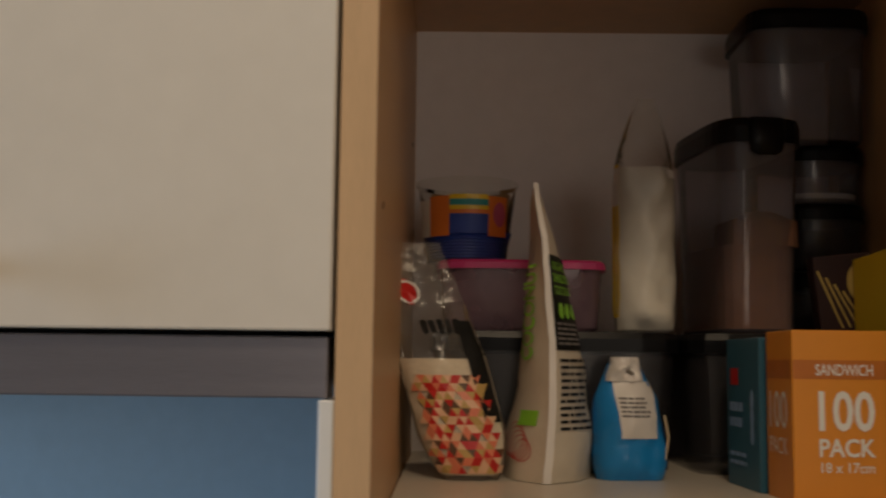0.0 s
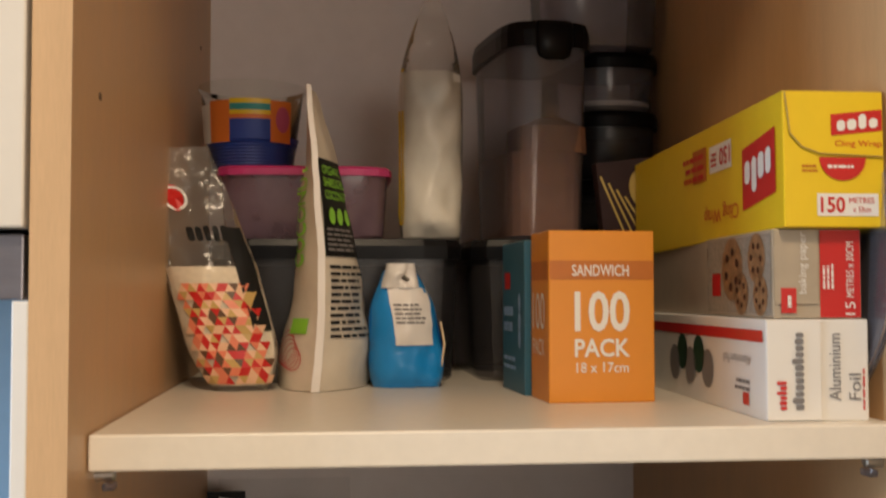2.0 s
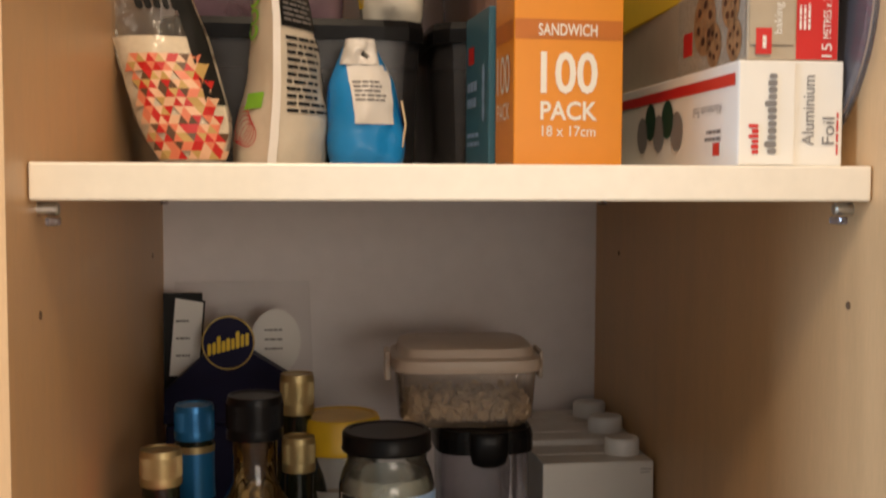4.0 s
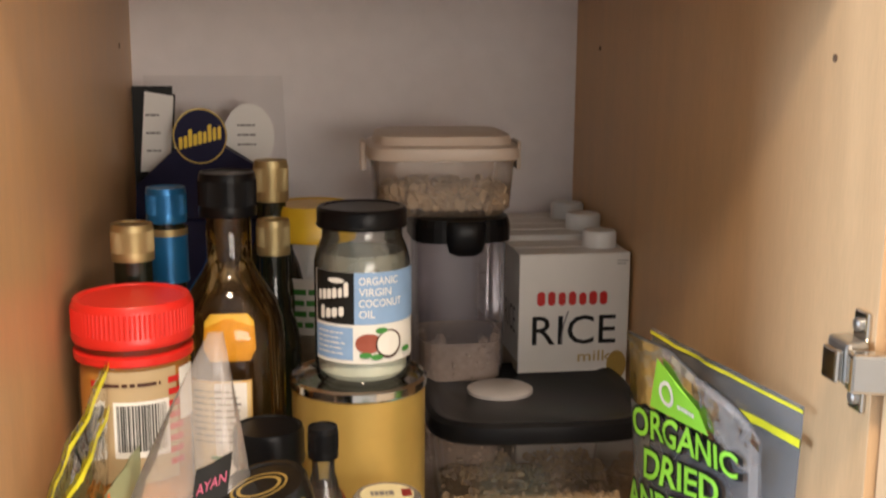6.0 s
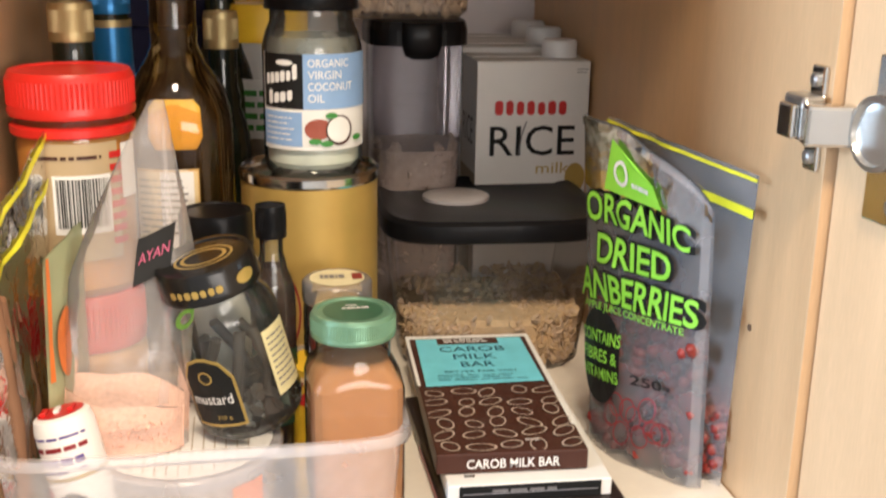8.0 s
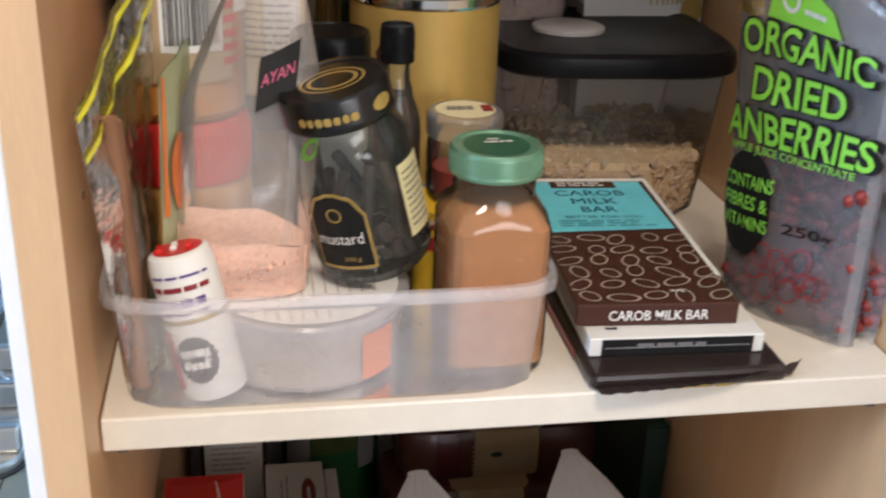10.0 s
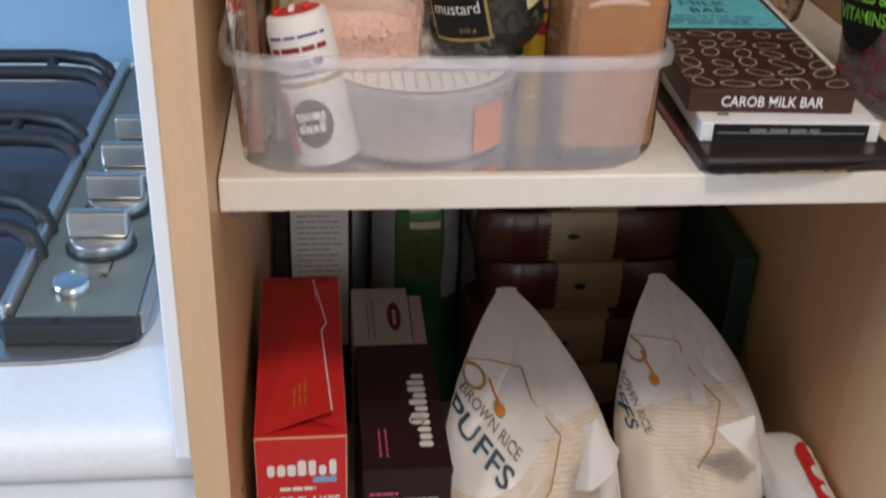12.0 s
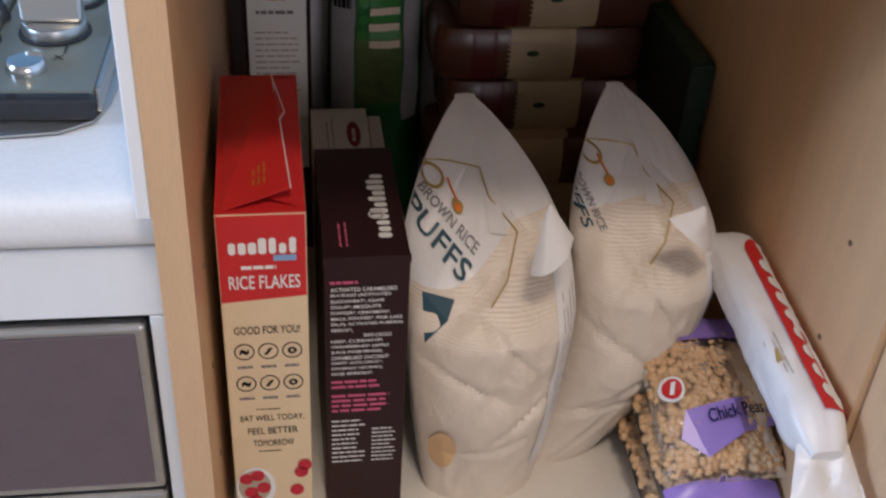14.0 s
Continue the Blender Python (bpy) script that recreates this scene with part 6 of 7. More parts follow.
b2 = carton("white_wrapped_bar", pose(0.2435, 0.039, Z2 + 0.0094, 0, 0, -2) @ Matrix.Diagonal((1.05, 1.19, 1.1, 1)), 0.090, 0.172, 0.0098, WHITE, "white card chocolate bar with a black end label", "chocolate bar")
patch("black_end", f, 0.006, 0.084, 0.0006, 0.0092, INK, b2, 0.0004)
bars(f, 0.024, 0.068, 0.0045, 0.0078, 1, DIMINK, b2, 73, 0.0008)
patch("silver_line", f, 0.008, 0.082, 0.0046, 0.0050, SILVERF, b2, 0.0007)
bars(tops(0.0098), 0.010, 0.016, 0.006, 0.010, 1, INK, b2, 74)
b1 = carton("carob_bar", pose(0.2390, 0.052, Z2 + 0.0206, 0, 0, -3.0) @ Matrix.Diagonal((1.15, 1.08, 1.12, 1)), 0.0765, 0.172, 0.0112, CHOC, "brown card carob bar with pale loops and a sky blue label", "chocolate bar")
words("CAROB MILK BAR", f, 0.0385, 0.0056, 0.0052, PAPER, b1, 0.047, bold=0.012)
tp_ = tops(0.0112)
patch("cream_edge", tp_, -0.0008, 0.0773, 0.1675, 0.1728, PAPER, b1, 0.0003)
patch("cream_side_edge", tp_, 0.0745, 0.0773, 0.030, 0.1675, PAPER, b1, 0.0003)
patch("cream_side_edge", tp_, -0.0008, 0.0012, 0.090, 0.1675, PAPER, b1, 0.0003)
blob("blue_label", tp_, [(0.004, 0.088), (0.0725, 0.092), (0.0715, 0.1665), (0.005, 0.1665)], SKYBLUE, b1, 0.0004)
patch("dark_header", tp_, 0.018, 0.056, 0.1555, 0.1662, CHOC, b1, 0.0007)
bars(tp_, 0.022, 0.052, 0.1570, 0.1648, 2, PAPER, b1, 75, 0.0010, 0.5, "logo_mark")
for k, tx in enumerate(("CAROB", "MILK", "BAR")):
    words(tx, tp_, 0.038, 0.1465 - 0.0130 * k, 0.0085, TEAL, b1, (0.040, 0.026, 0.020)[k], 0.0008)
words("BETTER FOR YOU", tp_, 0.038, 0.1090, 0.0034, TEAL, b1, 0.042, 0.0008)
bars(tp_, 0.012, 0.066, 0.0945, 0.1050, 3, TEAL, b1, 76, 0.0008, 0.25)
rnd = random.Random(12)
BEAN = mat("pale_line_print", (0.48, 0.40, 0.33), 0.45)
for i in range(5):
    for j in range(7):
        x, y = 0.008 + 0.0152 * i + rnd.uniform(-0.002, 0.002), 0.008 + 0.0140 * j + rnd.uniform(-0.002, 0.002)
        if y > 0.085:
            continue
        an, ru = rnd.uniform(0, 3.1), rnd.uniform(1.3, 1.9)
        c, s = math.cos(an), math.sin(an)
        loc = lambda u, v, o=0, x=x, y=y, c=c, s=s: Vector((min(0.0755, max(0.001, x + u * c - v * s)), min(0.169, max(0.001, y + u * s + v * c)), 0.0112 + o))
        ring("printed_loop", loc, 0, 0, 0.0040, 0.00035, BEAN, b1, 0.0005, 18, ru)
words("80g", tp_, 0.050, 0.012, 0.003, PAPER, b1, 0.007, 0.0009)

# pouch of dried cranberries and a zip bag behind
cr = thing("cranberry_pouch", pose(0, 0, 0), "grey pearl pouch of organic dried cranberries with lime green lettering", "bag")
fs_ = sheet((0.3430, 0.140, 1.206), (0.3860, 0.036, 1.197), (0.3560, 0.130, Z2 + 0.001), (0.3990, 0.050, Z2 + 0.001), 0.013, 81, 0.0026)


def fs(s, t, side=1, o=0.0):
    """The pouch sags a little along its upper edge."""
    return fs_(s, t, side, o) - Vector((0, 0, t ** 4 * (0.012 * max(0, s + 0.4) + 0.010 * max(0, s) ** 4)))


PEARL = clear("grey_pearl_film", (0.66, 0.66, 0.67), (0.24, 0.24, 0.25), 0.46, 0.18, 1.45, 0.0022, 26)
sheet_bag(cr, fs, PEARL)
cf = lambda u, v, o=0: fs(u, v, 1, o)
sg = 1
part("pale_border", grid(lambda s, t: cf(0.94 + 0.05 * s, t, 0.0012), -1, 1, 0, 1, 1, 14), CLOUDY, cr, "pale welded edge")
part("pale_border", grid(lambda s, t: cf(s, 0.985 + 0.012 * t, 0.0012), -1, 1, -1, 1, 14, 1), CLOUDY, cr, "pale welded edge")
part("head_panel", grid(lambda s, t: cf(s, t, 0.0006), -0.97, 0.90, 0.80, 0.985, 10, 4), CLOUDY, cr, "milky upper panel", True)
lean_ = lambda u, v, o=0: cf(u, v + 0.045 + 0.030 * u, o)
blob("lime_logo", lean_, [(-0.52, 0.79), (0.40, 0.79), (0.26, 0.855), (-0.05, 0.885), (-0.46, 0.935)], GREENZ, cr, 0.003)
ring("white_logo_ring", lean_, -0.24, 0.850, 0.032, 0.006, PAPER, cr, 0.004, ru=3.4)
bars(lean_, -0.06, 0.22, 0.815, 0.845, 1, PAPER, cr, 77, 0.004, 0.5)
for tx, u, v, hh, ww in (("ORGANIC", 0.00, 0.735, 0.088, 1.60), ("DRIED", -0.02, 0.615, 0.088, 1.16), ("ANBERRIES", 0.00, 0.500, 0.092, 1.90)):
    words(tx, lean_, u, v, hh * 1.14, INK, cr, ww * 1.06, 0.0028, 0.06)
    words(tx, lean_, u, v, hh, GREENZ, cr, ww, 0.0038, 0.02)
words("APPLE JUICE CONCENTRATE", lean_, -0.04, 0.432, 0.030, GREENZ, cr, 1.66, 0.003, 0.01)
disc("black_oval", lean_, -0.55, 0.28, 0.40, 0.150, INK, cr, 0.0028, 30)
for k, tx in enumerate(("CONTAINS", "FIBRES &", "VITAMINS")):
    words(tx, lean_, -0.52, 0.345 - 0.058 * k, 0.040, GREENZ, cr, (0.74, 0.70, 0.72)[k], 0.0040, 0.015)
words("250g", lean_, 0.34, 0.235, 0.042, INK, cr, 0.62, 0.003, 0.02)
for k in range(9):
    ring("red_scribble", lean_, -0.30 + 0.105 * k, 0.11 + 0.05 * math.sin(2.3 * k), 0.036, 0.0025, DARKRED, cr, 0.0026, ru=3.6)
flakes("cranberry_heap", 300, lambda r: fs(r.uniform(-0.85, 0.85), 0.03 + 0.42 * r.random() ** 1.3, r.choice((-1, 1)), -0.004 - 0.006 * r.random()), 0.0045, 0, BERRY, cr, 9, True)

zr = thing("zip_bag", pose(0, 0, 0), "clear zip bag of red dried berries with a yellow zip", "bag")
fs2 = sheet((0.3670, 0.165, 1.201), (0.4075, 0.032, 1.190), (0.376, 0.160, Z2 + 0.001), (0.4110, 0.050, Z2 + 0.001), 0.0045, 83, 0.003)
sheet_bag(zr, fs2, CLOUDY)
for t0 in (0.90, 0.99):
    part("zip_strip", grid(lambda s, t: fs2(s, t, sg, 0.001), -1, 1, t0 - (0.026 if t0 < 0.95 else 0.010), t0, 14, 1), ZIPM, zr, "yellow zip strip")
flakes("dried_berry_heap", 130, lambda r: fs2(r.uniform(-0.85, 0.9), r.uniform(0.03, 0.24), r.choice((-1, 1)), -0.001 - 0.002 * r.random()), 0.004, 0, BERRY, zr, 10, True)

# square tub of oats
P = 4.6
ot = thing("oat_tub", pose(0.3190, 0.300, Z2, 0, 0, -3) @ Matrix.Diagonal((1.045, 1, 1.09, 1)), "square smoky plastic tub of rolled oats with a black lid", "container")
part("tub", loft([(0.060, 0.056, 0, P), (0.066, 0.062, 0.006, P), (0.0755, 0.072, 0.098, P)], 64, True, False), SMOKE, ot, "", True)
lo = part("lid", loft([(0.0785, 0.0755, 0.0965, P), (0.0800, 0.0770, 0.098, P), (0.0805, 0.0775, 0.1025, P), (0.0795, 0.0765, 0.1085, P), (0.0765, 0.0735, 0.1112, P), (0.072, 0.069, 0.1106, P), (0.069, 0.066, 0.1092, P)], 72), BLACK, ot, "black lid with a grey button", True)
part("lid_button", loft([(0.0245, 0.0235, 0.1094), (0.0245, 0.0235, 0.1118), (0.0225, 0.0215, 0.1128)], 36, at=(-0.022, 0.004)), mat("grey_button", (0.40, 0.38, 0.38), 0.4), lo, "grey oval vent button", True)
part("oat_bed", loft([(0.056, 0.052, 0.006, P), (0.0605, 0.0565, 0.012, P), (0.0635, 0.0595, 0.034, P), (0.058, 0.054, 0.037, P), (0.03, 0.03, 0.039, 3)], 40), OATM, ot)


def oat_place(r):
    """Along the tub's flaring walls, or strewn over the top of the oats."""
    a = r.uniform(0, 6.28)
    c, d = math.cos(a), math.sin(a)
    c, d = math.copysign(abs(c) ** 0.45, c), math.copysign(abs(d) ** 0.45, d)
    if r.random() < 0.5:
        z = r.uniform(0.007, 0.040)
        return (0.0615 + 0.06 * z) * c, (0.0575 + 0.06 * z) * d, z
    k = r.random() ** 0.5
    return 0.063 * k * c, 0.059 * k * d, r.uniform(0.036, 0.041) + 0.006 * d * k


flakes("oat_layer", 1500, oat_place, 0.0032, 0.0006, OATM, ot, 11)
flakes("pale_oat_layer", 1000, oat_place, 0.0032, 0.0006, OATPALE, ot, 12)

# rice milk cartons
GROW = Matrix.Diagonal((1.07, 1, 1.02, 1))
rm = thing("rice_milk_carton", pose(0.3203, 0.350, Z2) @ GROW, "white card carton of rice milk with a white screw cap", "carton", "rice milk cartons")
part("card_body", cuboid(0, 0.0865, 0, 0.060, 0, 0.214, 0.0008), WHITE, rm)
marks(f, 0.013, 0.070, 0.172, 0.1875, RED, rm, 83, n=7)
words("RICE", f, 0.0435, 0.1515, 0.0240, INK, rm, 0.066, bold=0.004)
tube("rice_ear", [(0.0385, -0.0008, 0.167), (0.035, -0.0008, 0.156), (0.033, -0.0008, 0.141)], 0.0005, DIMINK, rm)
words("milk", f, 0.060, 0.1295, 0.0088, GOLDINK, rm, 0.026)
bars(f, 0.076, 0.086, 0.204, 0.209, 2, DIMINK, rm, 81, fill=0.3)
disc("gold_grain", f, 0.078, 0.121, 0.008, 0.012, GOLDINK, rm)
words("RICE", L, -0.030, 0.158, 0.022, DIMINK, rm, 0.04)
patch("taupe_side", L, -0.0595, -0.0005, 0.0005, 0.125, TAN, rm, 0.0003)
part("top_fold", cuboid(0.001, 0.0855, 0.027, 0.033, 0.2142, 0.2150, 0.0003), WHITE, rm)
part("screw_cap", loft([(0.0135, 0.0135, 0.2143), (0.0135, 0.0135, 0.226), (0.0122, 0.0122, 0.228)], 36, at=(0.0690, 0.028)), GLOSSWHITE, rm, "white plastic screw cap", True)
copy_thing(rm, pose(0.3185, 0.4125, Z2) @ GROW)
copy_thing(rm, pose(0.3205, 0.4750, Z2) @ GROW)

# tall flake container and the beige tub on it
tf_ = lidded_box("flake_container", pose(0.2725, 0.372, Z2), 0.0365, 0.040, 0.2510, 0.014, GREYPL, BLACK, "tall grey plastic container of pale flakes with a black lid", 4, 0.93, True, OATPALE, 0.150)
flakes("flake_heap", 420, lambda r: ((lambda a: (0.0305 * math.copysign(abs(math.cos(a)) ** 0.5, math.cos(a)), -abs(0.0345 * abs(math.sin(a)) ** 0.5), r.uniform(0.05, 0.156)))(r.uniform(0, 6.28))), 0.0045, 0.0007, OATPALE, tf_, 13)
bt = thing("beige_tub", pose(0.2600, 0.385, Z2 + 0.2513, 0, 0, -3), "shallow clear tub with a beige clip-on lid on the flake container", "container")
part("tub", loft([(0.048, 0.042, 0, 5), (0.054, 0.048, 0.006, 5), (0.057, 0.051, 0.046, 5)], 56, True, False), clear("beige_clear_plastic", (0.86, 0.80, 0.74), (0.52, 0.44, 0.38), 0.25, 0.2, 1.45), bt, "", True)
lo = part("lid", loft([(0.0600, 0.054, 0.045, 5), (0.0610, 0.055, 0.048, 5), (0.0600, 0.054, 0.0545, 5), (0.055, 0.049, 0.0565, 5), (0.053, 0.047, 0.0630, 5), (0.049, 0.043, 0.0645, 5)], 56), BEIGELID, bt, "beige lid", True)
part("clip", cuboid(-0.0655, -0.0605, -0.016, 0.016, 0.034, 0.057, 0.0015), BEIGELID, lo, "side clip")
part("clip", cuboid(0.0605, 0.0640, -0.016, 0.016, 0.034, 0.057, 0.0015), BEIGELID, lo, "side clip")
flakes("nut_heap", 420, lambda r: (r.uniform(-0.048, 0.048), r.uniform(-0.044, 0.03), r.uniform(0.004, 0.022)), 0.005, 0.001, OATM, bt, 14)

# gold tin and the coconut oil jar on it
gt = thing("gold_tin", pose(0.1795, 0.212, Z2) @ Matrix.Diagonal((1, 1, 1.07, 1)), "yellow-gold cylindrical tin with a silver rim", "tin")
part("tin_side", loft([(0.0440, 0.0440, 0), (0.0452, 0.0452, 0.002), (0.0448, 0.0448, 0.004), (0.0448, 0.0448, 0.150)], 64), GOLDTIN, gt, "", True)
part("rim", loft([(0.0449, 0.0449, 0.1501), (0.0460, 0.0460, 0.1515), (0.0460, 0.0460, 0.1560), (0.0440, 0.0440, 0.1575), (0.0425, 0.0425, 0.1560), (0.0420, 0.0420, 0.1520)], 64), CHROME, gt, "silver rolled rim", True)
rg = round_(0.0449)
blob("dark_diamond", rg, [(-0.034, 0.116), (-0.026, 0.122), (-0.030, 0.136), (-0.036, 0.126)], CHOC, gt, 0.0006)
ring("brown_emblem", rg, -0.024, 0.075, 0.026, 0.0012, DARKRED, gt, 0.0006, 30, 0.55)
ring("brown_emblem", rg, -0.024, 0.075, 0.022, 0.0016, CHOC, gt, 0.0006, 30, 0.5)
oj = thing("coconut_oil_jar", pose(0.1825, 0.213, Z2 + 0.1632, 0, 0, -3), "glass coconut oil jar with a blue and white label", "jar")
glass_jar(oj, 0.0318, 0.098, 0.0265)
part("set_oil", loft([(0.0255, 0.0255, 0.006), (0.0292, 0.0292, 0.010), (0.0292, 0.0292, 0.022), (0.022, 0.026, 0.034), (0.012, 0.02, 0.040)], 40), OIL, oj, "", True)
part("oil_smear", loft([(0.0293, 0.0293, 0.040), (0.0293, 0.0293, 0.082), (0.0275, 0.0275, 0.089)], 40, False, False), clear("oily_smear", (0.80, 0.82, 0.78), (0.5, 0.52, 0.46), 0.35, 0.2, 1.45, 0.002, 60), oj, "", True)
jar_lid(0.0296, 0.1055, 0.1185, BLACK, oj, label="black metal screw lid")
rj = round_(0.0320)
patch("white_label", rj, -0.038, 0.046, 0.020, 0.080, PAPER, oj, 0.0004, (20, 2))
patch("black_field", rj, -0.036, -0.006, 0.046, 0.080, INK, oj, 0.0008, (8, 1))
patch("blue_field", rj, -0.006, 0.046, 0.046, 0.080, PALEBLUE, oj, 0.0008, (12, 1))
patch("blue_panel", rj, -0.037, -0.007, 0.0225, 0.044, PALEBLUE, oj, 0.0008, (8, 1))
for k, tx in enumerate(("ORGANIC", "VIRGIN", "COCONUT", "OIL")):
    words(tx, rj, -0.003, 0.0745 - 0.0072 * k, 0.0050, PAPER, oj, (0.026, 0.021, 0.029, 0.010)[k], 0.0013, 0.008, "LEFT")
marks(lambda u, v, o=0: rj(u, v + 0.2 * (u + 0.02), o), -0.033, -0.009, 0.0625, 0.0720, PAPER, oj, 82, 0.0013, 6)
marks(lambda u, v, o=0: rj(u, v + 0.2 * (u + 0.02), o), -0.031, -0.012, 0.0500, 0.0590, PAPER, oj, 85, 0.0013, 4)
disc("white_leaf", rj, -0.018, 0.0745, 0.006, 0.0018, PAPER, oj, 0.0013)
bars(rj, -0.033, -0.010, 0.025, 0.042, 5, PAPER, oj, 83, 0.0013, 0.25)
disc("printed_husk", rj, 0.003, 0.0335, 0.0085, 0.0065, mat("husk_print", (0.30, 0.07, 0.04), 0.5), oj, 0.0012)
disc("printed_shell", rj, 0.0165, 0.0325, 0.0092, 0.0096, CHOC, oj, 0.0014)
disc("printed_flesh", rj, 0.0160, 0.0330, 0.0078, 0.0082, PAPER, oj, 0.0018)
for u, v in ((0.001, 0.026), (0.008, 0.0245), (0.011, 0.042), (0.030, 0.027)):
    disc("printed_leaf", rj, u, v, 0.004, 0.002, GREEN, oj, 0.0020, 10)

# peanut butter jars
pj = thing("nut_spread_jar", pose(0.0412, 0.158, Z2) @ Matrix.Diagonal((1, 1, 1.11, 1)), "squat jar of brown spread with a red lid under another jar", "jar")
part("jar_body", loft([(0.030, 0.030, 0), (0.034, 0.034, 0.004), (0.034, 0.034, 0.062), (0.031, 0.031, 0.068)], 48), PEANUT, pj, "", True)
jar_lid(0.0335, 0.068, 0.0985, REDPLASTIC, pj, 70, label="ribbed red plastic lid")
pb = thing("peanut_butter_jar", pose(0.0408, 0.158, Z2 + 0.1095), "clear jar of peanut butter with a ribbed red lid", "jar")
part("peanut_butter", loft([(0.0285, 0.0285, 0.001), (0.0318, 0.0318, 0.005), (0.0318, 0.0318, 0.088), (0.0300, 0.0300, 0.095)], 48), PEANUT, pb, "", True)
part("clear_wall", loft([(0.0295, 0.0295, 0), (0.0330, 0.0330, 0.004), (0.0330, 0.0330, 0.090), (0.0312, 0.0312, 0.098), (0.0312, 0.0312, 0.104)], 48, True, False), clear("amber_clear_plastic", (0.92, 0.80, 0.60), (0.5, 0.3, 0.1), 0.08, 0.06, 1.5), pb, "", True)
part("tamper_ring", loft([(0.0335, 0.0335, 0.0930), (0.0350, 0.0350, 0.0940), (0.0350, 0.0350, 0.0985), (0.0335, 0.0335, 0.0995)], 48), REDPLASTIC, pb, "", True)
jar_lid(0.0352, 0.1040, 0.1290, REDPLASTIC, pb, 80, label="ribbed red plastic lid")
rj2 = lambda u, v, o=0: round_(0.0331)(u + 0.003, v + 0.011, o)
patch("buff_label", rj2, -0.020, 0.026, 0.012, 0.080, BAND, pb, 0.0004, (12, 2))
patch("barcode_field", rj2, -0.012, 0.020, 0.028, 0.062, PAPER, pb, 0.0008, (8, 1))
barcode(rj2, -0.010, 0.018, 0.032, 0.060, pb, 3, 0.0013)
bars(rj2, -0.018, 0.018, 0.070, 0.074, 1, CHOC, pb, 84, 0.0010)
for k in range(8):
    patch("red_stripe", rj2, 0.020, 0.030, 0.020 + 0.0072 * k, 0.0238 + 0.0072 * k, RED, pb, 0.0009, (4, 1))
    patch("red_stripe", rj2, -0.026, -0.019, 0.020 + 0.0072 * k, 0.0238 + 0.0072 * k, RED, pb, 0.0009, (4, 1))
patch("white_panel", rj2, 0.028, 0.042, 0.046, 0.078, PAPER, pb, 0.0011, (5, 1))


def bottle(name, m, r, body_h, neck_r, neck_h, cap_r, cap_h, glass, capm, label, p=2, fill=None, fill_h=0):
    t_ = thing(name, m, label, "bottle")
    z = body_h
    part("glass", loft([(r * 0.9, r * 0.9, 0, p), (r, r, 0.005, p), (r, r, z * 0.82, p), (r * 0.96, r * 0.96, z * 0.87, (p + 2) / 2), (r * 0.85, r * 0.85, z * 0.92, 2), (r * 0.66, r * 0.66, z * 0.97, 2), (neck_r * 1.2, neck_r * 1.2, z * 1.01, 2), (neck_r, neck_r, z * 1.04, 2), (neck_r, neck_r, z + neck_h, 2)], 40), glass, t_, "", True)
    if fill:
        part("liquid", loft([(r * 0.86, r * 0.86, 0.004, p), (r * 0.93, r * 0.93, 0.008, p), (r * 0.93, r * 0.93, z * 0.79, p), (r * 0.84, r * 0.84, z * 0.87, (p + 2) / 2), (neck_r * 1.15, neck_r * 1.15, z * 0.98, 2), (neck_r * 0.85, neck_r * 0.85, fill_h, 2)], 40), fill, t_, "", True)
    z += neck_h
    jar_lid(cap_r, z - 0.001, z + cap_h, capm, t_, 90, 40)
    return t_


vb = bottle("vinegar_bottle", pose(0.0950, 0.240, Z2), 0.0362, 0.2335, 0.0150, 0.040, 0.0190, 0.028, AMBERGLASS, BLACK, "brown glass vinegar bottle with a black cap and white back label", 2.6)
rv = round_(0.0363)
patch("yellow_border", rv, -0.028, 0.014, 0.102, 0.168, CREAM, vb, 0.0004, (10, 1))
patch("white_label", rv, -0.0268, 0.0128, 0.1035, 0.1665, PAPER, vb, 0.0008, (10, 1), "white back label with small print")
bars(rv, -0.025, 0.011, 0.124, 0.163, 9, DIMINK, vb, 85, 0.0012, 0.3)
patch("green_line", rv, -0.014, 0.009, 0.114, 0.1165, GREEN, vb, 0.0012, (6, 1))
part("seal_patch", loft([(0.013, 0.0012, 0.180, 3), (0.017, 0.002, 0.188, 3), (0.016, 0.002, 0.207, 3), (0.012, 0.0012, 0.212, 3)], 20, at=(0.0, -0.031)), mat("amber_seal", (0.80, 0.48, 0.04), 0.4, vary=0.35, scale=60), vb, "yellow label seen through the glass", True)
bottle("oil_bottle", pose(0.0350, 0.218, Z2), 0.030, 0.217, 0.0122, 0.032, 0.0136, 0.0225, GREENGLASS, GOLD, "dark green oil bottle with a ribbed gold cap")
bl = bottle("blue_top_bottle", pose(0.0490, 0.302, Z2), 0.029, 0.1995, 0.0130, 0.060, 0.0142, 0.024, GREENGLASS, BLUECAP, "dark bottle with a blue foil neck and cap")
part("foil_neck", loft([(0.0150, 0.0150, 0.2155), (0.0145, 0.0145, 0.2215), (0.0142, 0.0142, 0.2535)], 32, False, False), BLUECAP, bl, "blue foil collar", True)
part("gold_band", loft([(0.0147, 0.0147, 0.2495), (0.0147, 0.0147, 0.2545)], 32, False, False), GOLD, bl, "", True)
bottle("gold_cap_bottle", pose(0.1235, 0.340, Z2), 0.024, 0.236, 0.011, 0.032, 0.0130, 0.030, GREENGLASS, GOLD, "tall dark bottle with a shiny gold cap")
bottle("small_gold_cap_bottle", pose(0.1245, 0.288, Z2), 0.0185, 0.201, 0.0105, 0.036, 0.0120, 0.024, GREENGLASS, GOLD, "dark bottle with a dull gold cap")
